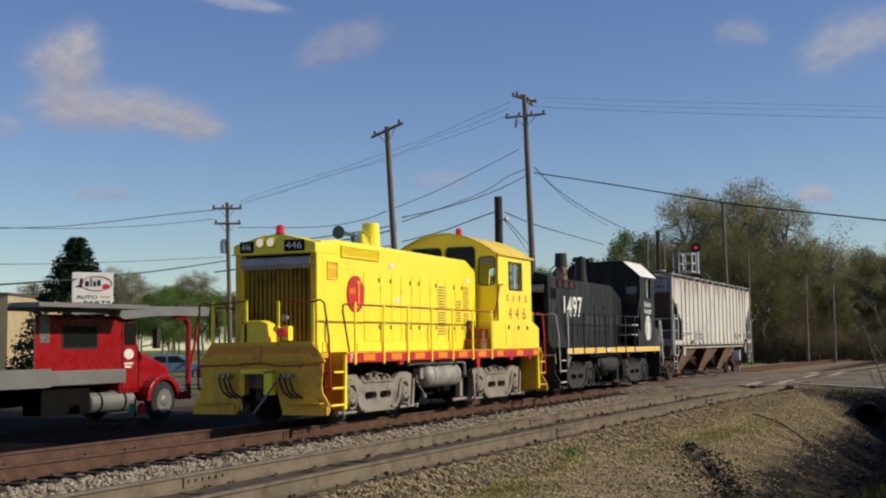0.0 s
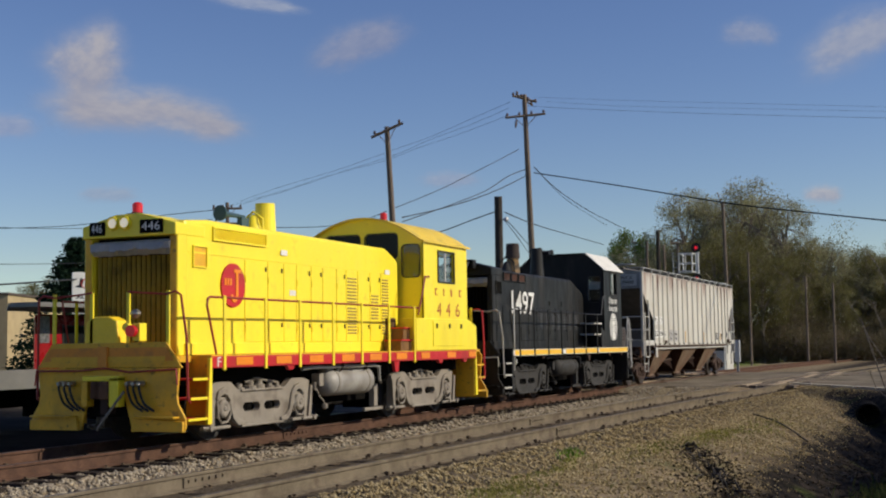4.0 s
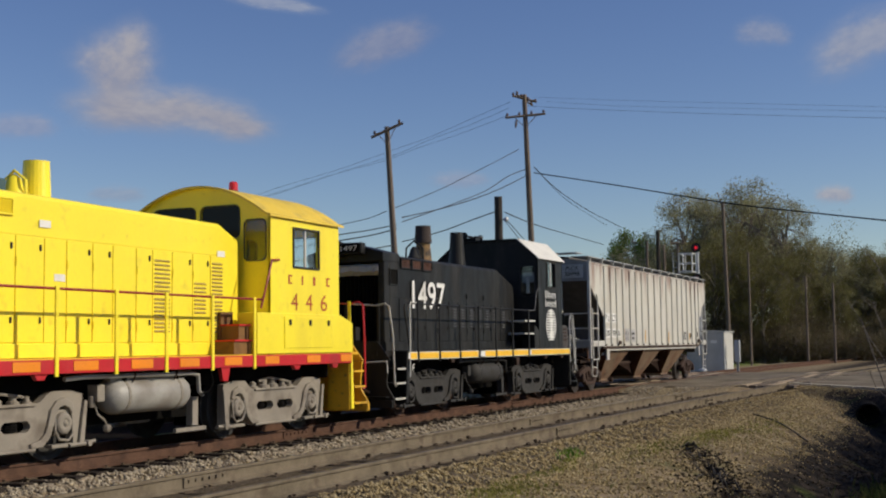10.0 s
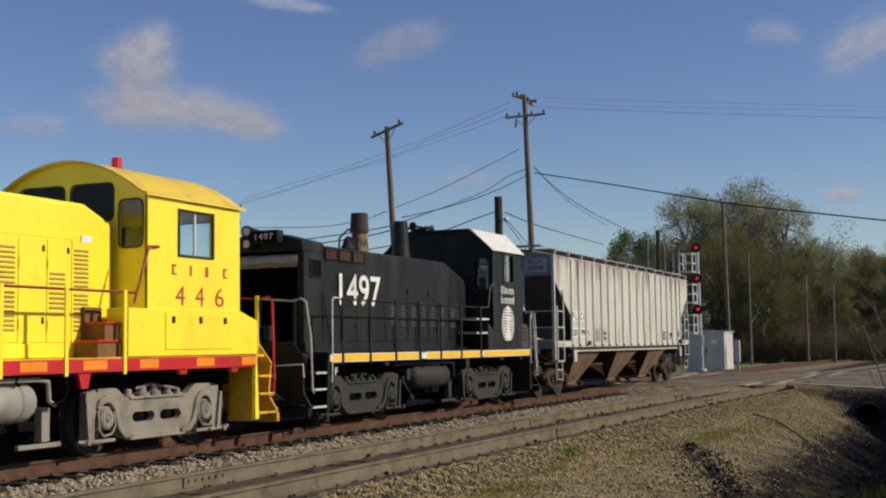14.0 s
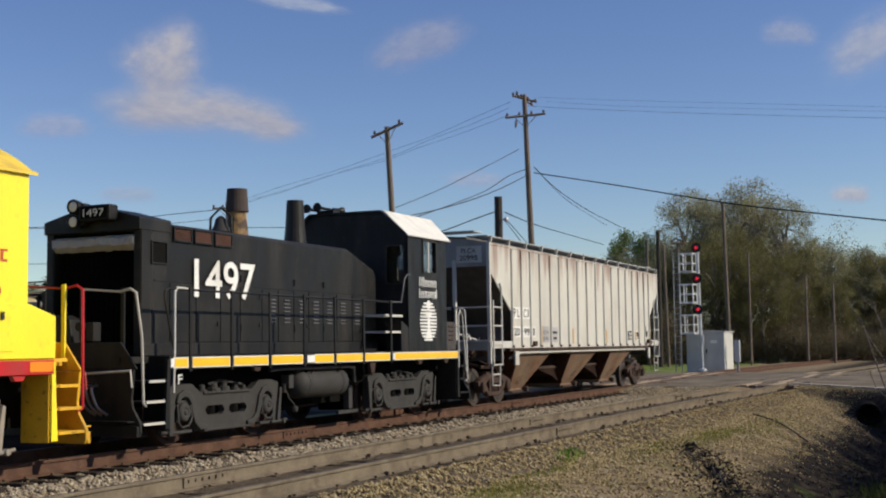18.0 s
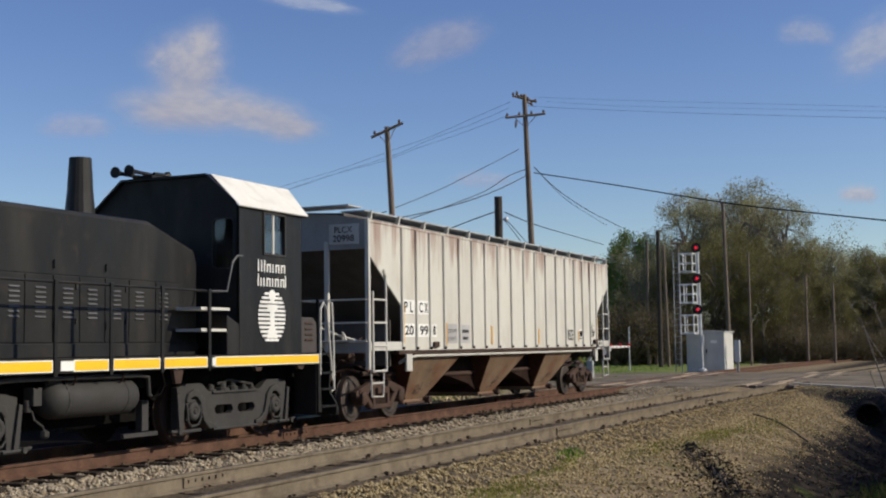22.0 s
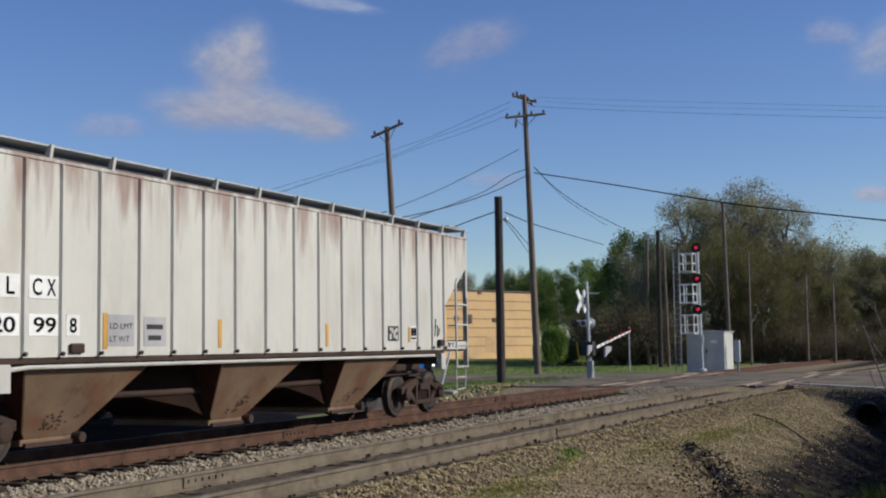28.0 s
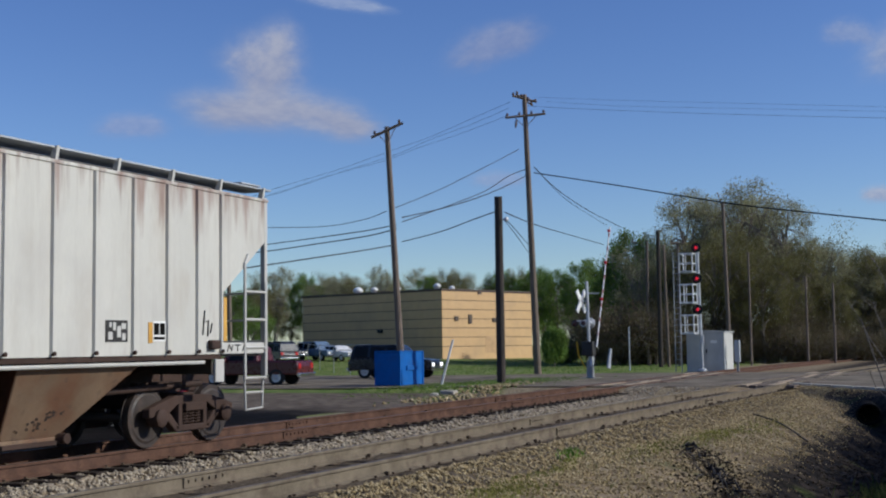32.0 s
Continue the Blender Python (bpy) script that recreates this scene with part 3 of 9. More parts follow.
def wheelset(parent, x, radius, tread, name="wheelset"):
    """Two wheels on an axle; it turns about its own centre."""
    key = (round(radius, 3), tread.name)
    if key not in GEAR:
        s = radius / 0.51
        inner = Form()
        for side in (-1, 1):
            inner.lathe((0, 0, 0), "y", [(side * (0.79 - p), r * s) for p, r in WHEEL], 36)
        inner.lathe((0, 0, 0), "y", [(-1.0, 0.075), (1.0, 0.075)], 16)
        for side in (-1, 1):
            inner.lathe((0, 0, 0), "y", [(side * 1.0, 0.10), (side * 1.02, 0.10)], 12)
        GEAR[key] = inner.mesh(name, tread)
    ob = new(name, GEAR[key])
    ob.parent = parent
    ob.location = (x, 0, radius)
    ROLLERS.append((ob, x, radius))
    return ob


def ease(v, a, b):
    q = min(max((v - a) / (b - a), 0.0), 1.0)
    return q * q * (3 - 2 * q)


def frame_spans(u):
    """The solid heights of a cast side frame at the distance u from its middle."""
    top = 0.80 + 0.155 * ease(u, 0.70, 1.02) - 0.05 * ease(u, 1.36, 1.62)
    if u < 0.07:
        return [(0.19, top)]
    if u < 0.60:
        r = 0.05 * (ease(u, 0.13, 0.07) if u < 0.13 else ease(u, 0.54, 0.60))
        return [(0.19, 0.435 + r), (0.585 - r, top)]
    if u < 1.0:
        return [(0.19 + 0.30 * (1 - math.sqrt(max(0.0, 1 - ((u - 0.60) / 0.41) ** 2))), top)]
    if u < 1.44:
        return [(0.50 + 0.24 * math.sqrt(max(0.0, 1 - ((u - 1.22) / 0.222) ** 2)), top)]
    return [(0.22, top)]


def frame_form(cx, y0, y1):
    """The cast side frame: belly beam, two windows and the arches over the journals."""
    fm = Form()
    cuts = [0, 0.07, 0.10, 0.13, 0.34, 0.54, 0.57, 0.60, 0.66, 0.72, 0.78, 0.84, 0.89, 0.93, 0.97, 1.0, 1.03, 1.07, 1.12, 1.17, 1.22, 1.27, 1.32, 1.37, 1.41, 1.44, 1.53, 1.62]
    for a, b in zip(cuts, cuts[1:]):
        for (l0, h0), (l1, h1) in zip(frame_spans(a + 1e-5), frame_spans(b - 1e-5)):
            for e in (-1, 1):
                fm.prism([(cx + e * a, l0), (cx + e * b, l1), (cx + e * b, h1), (cx + e * a, h0)], "y", y0, y1)
    return fm


BAND = [(1.40, 0.66), (1.34, 0.76), (1.22, 0.81), (1.10, 0.78), (1.00, 0.68), (0.96, 0.52), (0.90, 0.37), (0.78, 0.27), (0.58, 0.245)]


def band_form(cx, e, ya, yb):
    """The raised rib that sweeps from the journal arch down to the belly."""
    fm = Form()
    out, inn = [], []
    for i, (u, z) in enumerate(BAND):
        a, b = BAND[max(i - 1, 0)], BAND[min(i + 1, len(BAND) - 1)]
        d = Vector((b[0] - a[0], b[1] - a[1])).normalized()
        w = 0.055 if 0 < i < len(BAND) - 1 else 0.03
        out.append((u - d.y * w, z + d.x * w))
        inn.append((u + d.y * w, z - d.x * w))
    for k in range(len(BAND) - 1):
        fm.prism([(cx + e * out[k][0], out[k][1]), (cx + e * out[k + 1][0], out[k + 1][1]), (cx + e * inn[k + 1][0], inn[k + 1][1]), (cx + e * inn[k][0], inn[k][1])], "y", ya, yb)
    return fm


def switcher_truck(parent, cx, iron, tread):
    """A four-wheel switcher truck: two cast side frames, journal boxes, springs and brake gear."""
    for dx in (-1.219, 1.219):
        wheelset(parent, cx + dx, 0.508, tread)
    for s in (-1, 1):
        y0, y1 = sorted((s * 0.99, s * 1.11))
        sf = part("side_frame", frame_form(cx, y0, y1), iron, parent, "cast steel truck side frame", weld=True)
        for dz, zz in ((0.0, 0.795), (-0.02, 0.20)):
            part("frame_flange", Form().box(cx - 0.68, cx + 0.68, min(s * 1.0, s * 1.145), max(s * 1.0, s * 1.145), zz - 0.022, zz + 0.018), iron, sf, bevel=0.012)
        for e in (-1, 1):
            ax = cx + e * 1.219
            part("arch_rib", band_form(cx, e, *sorted((s * 1.10, s * 1.155))), iron, sf, bevel=0.014, weld=True)
            jb = Form().box(ax - 0.145, ax + 0.145, min(s * 0.98, s * 1.10), max(s * 0.98, s * 1.10), 0.36, 0.70)
            jb.lathe((ax, s * 1.09, 0.515), "y", [(0, 0.155), (s * 0.06, 0.15), (s * 0.085, 0.12), (s * 0.09, 0.075), (s * 0.07, 0.05), (s * 0.10, 0.03)], 20)
            part("journal_box", jb, iron, sf, bevel=0.012)
            hg = Form().tube([(ax - e * 0.17, s * 1.13, 0.62), (ax - e * 0.185, s * 1.15, 0.42), (ax - e * 0.10, s * 1.15, 0.30), (ax + e * 0.08, s * 1.15, 0.28), (ax + e * 0.165, s * 1.15, 0.36), (ax + e * 0.17, s * 1.13, 0.62)], 0.02, 6)
            part("journal_strap", hg, iron, sf)
            part("pedestal_tie", Form().box(min(ax - e * 0.22, ax + e * 0.52), max(ax - e * 0.22, ax + e * 0.52), min(s * 1.02, s * 1.13), max(s * 1.02, s * 1.13), 0.185, 0.235), iron, sf, bevel=0.01)
            part("brake_hanger", Form().prism([(ax + e * 0.30, 0.22), (ax + e * 0.40, 0.22), (ax + e * 0.46, 0.80), (ax + e * 0.40, 0.82)], "y", *sorted((s * 1.12, s * 1.16))), iron, sf, bevel=0.008)
            rig = Form().tube([(ax + e * 0.10, s * 1.15, 0.205), (ax + e * 0.45, s * 1.17, 0.215), (ax + e * 0.62, s * 1.15, 0.235)], 0.026, 6)
            rig.lathe((ax + e * 0.45, s * 1.13, 0.215), "y", [(0, 0.045), (s * 0.09, 0.045)], 10)
            part("brake_rod", rig, iron, sf)
            shoe = Form().prism([(ax - e * 0.56, 0.32), (ax - e * 0.50, 0.32), (ax - e * 0.46, 0.66), (ax - e * 0.54, 0.66)], "y", s * 0.72, s * 0.86)
            part("brake_shoe", shoe, BLACK_DEEP, sf)
        for dx in (-0.34, 0.34):
            turns = [(cx + dx + 0.10 * math.cos(k * 0.8), s * 1.0 + 0.07 * math.sin(k * 0.8), 0.43 + 0.0046 * k) for k in range(36)]
            part("coil_spring", Form().tube(turns, 0.018, 5), BLACK_DEEP, sf)
        # slack adjusters, cylinders and lugs along the top of the frame
        for dx, w, hgt in ((-0.62, 0.10, 0.12), (-0.30, 0.13, 0.16), (0.0, 0.11, 0.19), (0.34, 0.09, 0.13), (0.60, 0.07, 0.10)):
            lug = Form().lathe((cx + dx, s * 1.04, 0.79), "z", [(0, w), (hgt * 0.45, w * 0.95), (hgt * 0.5, w * 0.6), (hgt, w * 0.55), (hgt + 0.02, w * 0.2)], 12)
            lug.box(cx + dx - w * 1.1, cx + dx + w * 1.1, s * 1.04 - 0.05, s * 1.04 + 0.05, 0.79, 0.815)
            part("brake_cylinder", lug, iron, sf)
        part("brake_lever", Form().tube([(cx - 0.5, s * 1.08, 0.93), (cx - 0.2, s * 1.10, 0.985), (cx + 0.12, s * 1.09, 0.95), (cx + 0.5, s * 1.08, 0.90)], 0.022, 6), iron, sf)
    bol = Form().box(cx - 0.28, cx + 0.28, -0.98, 0.98, 0.50, 0.80).box(cx - 0.62, cx + 0.62, -0.62, 0.62, 0.16, 0.93)
    part("truck_bolster", bol, BLACK_DEEP, parent)


def coupler(parent, x, s, iron):
    """A knuckle coupler that points along s."""
    fm = Form().box(min(x, x - s * 0.5), max(x, x - s * 0.5), -0.08, 0.08, 0.80, 0.96)
    fm.prism([(x - s * 0.02, -0.16), (x + s * 0.16, -0.17), (x + s * 0.24, -0.06), (x + s * 0.12, -0.03), (x + s * 0.10, 0.07), (x + s * 0.2, 0.14), (x + s * 0.1, 0.17), (x - s * 0.04, 0.12)], "z", 0.74, 1.02)
    part("coupler", fm, iron, parent, "cast knuckle coupler", bevel=0.02)


def hose(parent, pts, material, r=0.022):
    p = [Vector(v) for v in pts]
    out = []
    for i in range(len(p) - 1):
        a, b, c, d = p[max(i - 1, 0)], p[i], p[i + 1], p[min(i + 2, len(p) - 1)]
        for k in range(4):
            q = k / 4
            out.append(0.5 * (2 * b + (c - a) * q + (2 * a - 5 * b + 4 * c - d) * q * q + (3 * b - a - 3 * c + d) * q ** 3))
    part("air_hose", Form().tube(out + [p[-1]], r, 6), material, parent)


def switcher(name, label, c):
    """An end-cab diesel switcher. x runs backwards from its front coupler, y = -1.5 is the side that faces the camera."""
    lo = thing(name, label, "locomotive", "locomotives of the train")
    paint, worn, under = c["paint"], c["worn"], BLACK_DEEP
    yh = 0.93
    part("underframe", Form().box(0.2, 12.25, -0.95, 0.95, 0.92, 1.30).box(3.9, 7.4, -0.75, 0.75, 0.42, 0.95), under, lo)
    deck = Form().box(0.75, 12.0, -1.49, 1.49, 1.36, 1.405)
    part("walkway", deck, worn, lo)
    for s in (-1, 1):
        part("side_sill", Form().box(0.76, 11.74, min(s * 1.45, s * 1.5), max(s * 1.45, s * 1.5), 1.20, 1.385), c["sill"], lo, c["sill_label"], bevel=0.006)
    for x0, x1, m in c["marks"]:
        part("reflector", Form().box(x0, x1, -1.508, -1.50, 1.235, 1.365), m, lo, "reflective sill panel")

    if c["stacked"]:
        for x0, x1, m in c["marks"]:
            if x1 - x0 > 0.3:
                part("reflector_border", Form().box(x0 - 0.02, x1 + 0.02, -1.5045, -1.50, 1.219, 1.381), WHITE, lo, "white border of the reflective panel")

    # hood
    fx = c["hood_front"]
    hood = part("hood", Form().prism(c["hood_side"], "y", -yh, yh), paint, lo, c["hood_label"], bevel=0.07)
    # raised front: columns, header, shutters
    fr = Form()
    for s in (-1, 1):
        fr.box(fx, fx + 0.24, min(s * 0.78, s * (yh + 0.004)), max(s * 0.78, s * (yh + 0.004)), 1.40, 3.40)
    fr.prism([(-yh - 0.008, 3.34), (yh + 0.008, 3.34), (yh + 0.008, 3.54), (0.25, 3.72), (-0.25, 3.72), (-yh - 0.008, 3.54)], "x", fx - 0.06, fx + 0.75)
    fr.box(fx + 0.2, 1.6, -yh + 0.006, yh - 0.006, 3.30, 3.50)
    front = part("hood_front", fr, paint, lo, c["front_label"], bevel=0.02)
    # thin plates in the darker paint put shade on the column fronts
    for s in (-1, 1):
        part("front_column", Form().box(fx - 0.006, fx - 0.001, min(s * 0.79, s * (yh - 0.02)), max(s * 0.79, s * (yh - 0.02)), 1.42, 3.33), worn, front, "column face beside the shutters, toned as if in shade")
    part("shutter_backing", Form().box(fx + 0.16, fx + 0.2, -0.78, 0.78, 1.45, 3.34), BLACK_DEEP, front)
    for k in range(16):
        y = -0.74 + 1.48 * k / 15
        part("shutter_slat", Form().prism([(fx + 0.08, y - 0.02), (fx + 0.15, y - 0.05), (fx + 0.15, y + 0.022)], "z", 1.62, 3.04), c["slat"], front)
    cv = Form()
    rc = np.random.default_rng(5)
    n = 22
    for k in range(n + 1):
        y = -0.80 + 1.6 * k / n
        cv.v += [(fx + 0.06 + rc.normal(0, 0.012), y, 3.29), (fx - 0.035 + rc.normal(0, 0.012), y, 3.24 + rc.normal(0, 0.012)), (fx - 0.05 + rc.normal(0, 0.014), y, 3.13 + rc.normal(0, 0.012)), (fx + 0.05, y, 3.05 + rc.normal(0, 0.008))]
    cv.f += [(4 * k + q, 4 * k + (q + 1) % 4, 4 * k + 4 + (q + 1) % 4, 4 * k + 4 + q) for k in range(n) for q in range(4)] + [(0, 1, 2, 3), (4 * n + 3, 4 * n + 2, 4 * n + 1, 4 * n)]
    part("shutter_cover", cv, c["cover"], front, "crumpled grey canvas shutter cover")
    # lamps and number boards
    if c["stacked"]:
        hb = part("number_board", Form().box(fx - 0.26, fx - 0.04, -0.52, 0.08, 3.50, 3.75), c["trim"], front, "black number box", bevel=0.03)
        part("board_face", Form().box(fx - 0.268, fx - 0.258, -0.47, 0.03, 3.535, 3.715), BLACK_DEEP, hb)
        lettering(c["number"], -0.02, -0.42, 3.565, 3.685, fx - 0.268, WHITE, hb, front=True)
        part("lamp_bracket", Form().box(fx - 0.2, fx, 0.02, 0.30, 3.44, 3.80), c["trim"], front, bevel=0.05)
        spots_ = ((0.19, 3.74), (0.19, 3.50))
    else:
        for y0, y1 in ((-0.70, -0.24), (0.46, 0.78)):
            nb = part("number_board", Form().box(fx - 0.085, fx - 0.05, y0, y1, 3.385, 3.61), BLACK_DEEP, front, "black number board", bevel=0.03)
            lettering(c["number"], y1 - 0.05, y0 + 0.05, 3.43, 3.57, fx - 0.085, WHITE, nb, front=True)
        spots_ = ((0.30, 3.575), (0.06, 3.575))
    for y, z in spots_:
        fl_ = fx - (0.22 if c["stacked"] else 0.06)
        hl = part("headlight", Form().lathe((fl_, y, z), "x", [(0.10, 0.10), (0.0, 0.115), (-0.045, 0.115), (-0.055, 0.095), (-0.03, 0.08)], 18), c["trim"], front)
        part("lens", Form().lathe((fl_ - 0.035, y, z), "x", [(0, 0.08), (-0.012, 0.05), (-0.016, 0.01)], 16), c["lens"], hl, "frosted headlight lens")
    c["roof"](lo)
    # side details of the hood
    for xa, xb in c["intakes"]:
        intake = part("air_intake", ringed(xa + 0.03, xb - 0.03, c["in_z"] + 0.03, c["in_z"] + 0.21, 0.03, -yh - 0.04, -yh + 0.01), paint, hood, bevel=0.006)
        part("intake_screen", Form().box(xa + 0.03, xb - 0.03, -yh - 0.012, -yh, c["in_z"] + 0.03, c["in_z"] + 0.21), c["slat2"], intake)
        for k in range(6):
            z = c["in_z"] + 0.035 + k * 0.029
            part("intake_slat", Form().prism([(-yh - 0.034, z), (-yh - 0.012, z + 0.018), (-yh - 0.012, z)], "x", xa + 0.035, xb - 0.035), c["slat2"], intake)
    part("inspection_recess", Form().box(1.04, 1.40, -yh - 0.006, -yh, 2.86, 3.18), c["recess"], hood, "square sand filler recess")
    part("recess_frame", ringed(1.04, 1.40, 2.86, 3.18, 0.02, -yh - 0.03, -yh), paint, hood)
    for x0, x1 in zip(c["doors"], c["doors"][1:]):
        d = part("hood_door", Form().box(x0 + 0.012, x1 - 0.012, -yh - 0.016, -yh + 0.004, 1.62, c["door_top"]), paint, hood, bevel=0.005)
        if x0 in c["latches"]:
            for z in (1.92, c["door_top"] - 0.14):
                lt = Form().box(x1 - 0.095, x1 - 0.070, -yh - 0.040, -yh - 0.014, z - 0.042, z + 0.042)
                part("latch", lt, c["latch"], d, "small dark door latch", bevel=0.005)
            for z in (1.8, 2.65):
                part("hinge", Form().lathe((x0 + 0.02, -yh - 0.022, z), "z", [(0, 0.014), (0.12, 0.014)], 6), paint, d)
    part("hood_ledge", Form().box(0.8, 8.7, -yh - 0.035, -yh + 0.01, 1.41, 1.60), paint, hood, bevel=0.008)
    part("hood_seam", Form().box(fx + 0.3, 8.2, -yh - 0.010, -yh + 0.004, c["door_top"] + 0.02, c["door_top"] + 0.045), paint, hood)
    for x0, x1, z0, z1 in c["louvres"]:
        n = int((z1 - z0) / 0.062)
        for k in range(n):
            z = z0 + (z1 - z0) * k / n
            part("louvre", Form().prism([(-yh - 0.016, z + 0.036), (-yh - 0.036, z + 0.010), (-yh - 0.016, z)], "x", x0, x1), c["louvre"], hood)
    # walkway handrail and its posts
    zr = c["rail_z"]
    part("handrail", Form().tube([(0.92, -1.47, 1.42), (0.66, -1.47, zr - 0.14), (0.68, -1.47, zr - 0.03), (0.76, -1.47, zr), (4.4, -1.47, zr), (c["rail_end"], -1.47, zr)], 0.021, 6), c["rail"], lo, "slender painted pipe handrail")
    part("handrail", Form().tube([(0.92, 1.47, 1.42), (0.70, 1.47, zr), (8.3, 1.47, zr)], 0.021, 6), c["rail"], lo)
    for x in c["posts"]:
        part("handrail_post", Form().box(x - 0.035, x + 0.035, -1.52, -1.49, 1.16, zr + 0.03), c["post"], lo, bevel=0.008)
        part("handrail_post", Form().box(x - 0.03, x + 0.03, 1.49, 1.52, 1.16, zr + 0.03), c["post"], lo, bevel=0.008)

    # front and rear pilots with their steps
    for e, x0 in ((1, 0.05), (-1, 12.42)):
        pl = Form()
        for s in (-1, 1):
            pl.prism([(s * 0.50, 0.24), (s * 1.47, 0.24), (s * 1.50, 0.30), (s * 1.50, 0.44), (s * 1.36, 0.66), (s * 1.34, 0.80), (s * 1.38, 1.22), (s * 0.30, 1.22), (s * 0.30, 0.84), (s * 0.36, 0.74)], "x", x0, x0 + e * 0.05)
        pl.box(min(x0, x0 + e * 0.05), max(x0, x0 + e * 0.05), -0.3, 0.3, 0.98, 1.22)
        pl.prism([(-1.42, 1.225), (1.42, 1.225), (1.12, 1.62), (-1.12, 1.62)], "x", x0 + e * 0.02, x0 + e * 0.06)
        pilot = part("pilot", pl, c["pilot"], lo, c["pilot_label"], bevel=0.01)
        for s in (-1, 1):
            part("footboard", Form().prism([(s * 0.52, 0.24), (s * 1.49, 0.24), (s * 1.49, 0.40), (s * 0.56, 0.46)], "x", x0 - e * 0.06, x0 - e * 0.005), c["pilot"], pilot, bevel=0.01)
            part("foot_ledge", Form().box(min(x0 - e * 0.17, x0), max(x0 - e * 0.17, x0), min(s * 0.60, s * 1.40), max(s * 0.60, s * 1.40), 0.455, 0.475), worn, pilot)
        part("end_platform", Form().box(min(x0, x0 + e * 0.75), max(x0, x0 + e * 0.75), -1.12, 1.12, 1.30, 1.40), worn, lo)
        for s in (-1, 1):
            w = x0 + e * 0.72
            part("step_panel", Form().prism([(x0 + e * 0.60, 0.32), (w, 0.32), (w, 1.36), (x0 + e * 0.66, 1.36)], "y", min(s * 1.44, s * 1.5), max(s * 1.44, s * 1.5)), c["steps"], lo, bevel=0.006)
            for z, dd in ((0.40, 0.0), (0.72, 0.06), (1.02, 0.12)):
                part("step", Form().box(min(x0 + e * (0.08 + dd), w), max(x0 + e * (0.08 + dd), w), min(s * 1.08, s * 1.49), max(s * 1.08, s * 1.49), z, z + 0.03), (c["pilot"] if e < 0 else RED) if paint is not BLACK else worn, lo)
                part("step_nosing", Form().box(min(x0 + e * (0.08 + dd), w - e * 0.14), max(x0 + e * (0.08 + dd), w - e * 0.14), min(s * 1.49, s * 1.505), max(s * 1.49, s * 1.505), z - 0.004, z + 0.036), c["pilot"] if e < 0 else c["tread"], lo)
            part("step_back", Form().box(min(w, w + e * 0.02), max(w, w + e * 0.02), min(s * 1.0, s * 1.46), max(s * 1.0, s * 1.46), 0.30, 1.36), worn if e > 0 else c["pilot"], lo)
            # grab iron beside the steps
            g = x0 + e * 0.02
            part("grab_iron", Form().tube([(g + e * 0.02, s * 1.1, 2.36), (g, s * 1.30, 2.40), (g, s * 1.40, 2.34), (g + e * 0.06, s * 1.46, 1.7), (g + e * 0.08, s * 1.48, 0.72), (g + e * 0.16, s * 1.46, 0.68)], 0.02, 6), c["grab_rear"] if e < 0 else c["grab"], lo, c["grab_label"])
            for y in (0.36, 1.12):
                part("end_post", Form().box(min(x0 + e * 0.06, x0 + e * 0.09), max(x0 + e * 0.06, x0 + e * 0.09), s * y - 0.03, s * y + 0.03, 1.40, 2.42), c["post"], lo)
            part("end_rail", Form().tube([(x0 + e * 0.07, s * 0.36, 2.42), (x0 + e * 0.07, s * 0.6, 2.40), (x0 + e * 0.07, s * 1.12, 2.36)], 0.018, 6), c["grab"], lo)
        coupler(lo, x0 - e * 0.02, -e, COUPLER)
        f = x0 - e * 0.02
        for s, yy in ((-1, -0.72), (1, 0.85)):
            for k in range(3):
                y = yy - s * 0.11 * k
                hose(lo, [(f + e * 0.02, y, 0.99), (f - e * 0.10, y, 0.95), (f - e * 0.12, y - 0.05, 0.80), (f - e * 0.08, y - 0.10, 0.66), (f - e * 0.06, y - 0.26, 0.56)], c["hose"])
        part("cut_lever", Form().tube([(f - e * 0.05, -1.40, 0.96), (f - e * 0.05, -1.38, 1.20), (f - e * 0.06, -0.5, 1.16), (f - e * 0.1, -0.05, 1.22), (f - e * 0.06, 0.5, 1.18), (f - e * 0.05, 1.35, 1.18), (f - e * 0.05, 1.38, 0.95)], 0.017, 6), c["lever"], lo)
        part("uncoupling_link", Form().box(f - 0.1, f + 0.1, -0.12, 0.02, 0.5, 0.78), IRON_RUST, lo)
        part("platform_box", Form().prism([(-0.19, 1.60), (0.50, 1.60), (0.47, 1.96), (0.30, 2.04), (0.02, 2.04), (-0.14, 1.97)], "x", *sorted((x0 + e * 0.06, x0 + e * 0.34))), c["shield"], lo, "tool box with a sloping lid", bevel=0.025)
        part("box_lip", Form().box(min(x0 + e * 0.03, x0 + e * 0.36), max(x0 + e * 0.03, x0 + e * 0.36), -0.23, 0.54, 1.585, 1.615), c["shield"], lo)
        part("draft_gear", Form().box(min(x0 + e * 0.10, x0 + e * 0.7), max(x0 + e * 0.10, x0 + e * 0.7), -0.42, 0.42, 0.45, 1.0), BLACK_DEEP, lo)
        part("marker_lamp", Form().box(min(x0 + e * 0.02, x0 + e * 0.2), max(x0 + e * 0.02, x0 + e * 0.2), -0.62, -0.48, 1.64, 1.92).lathe((x0, -0.36, 1.86), "x", [(0, 0.07), (e * 0.1, 0.07)], 12), c["marker"], lo, bevel=0.01)
    # trucks, tank and piping
    for cx in (2.84, 9.56):
        switcher_truck(lo, cx, c["iron"], c["tread_iron"])
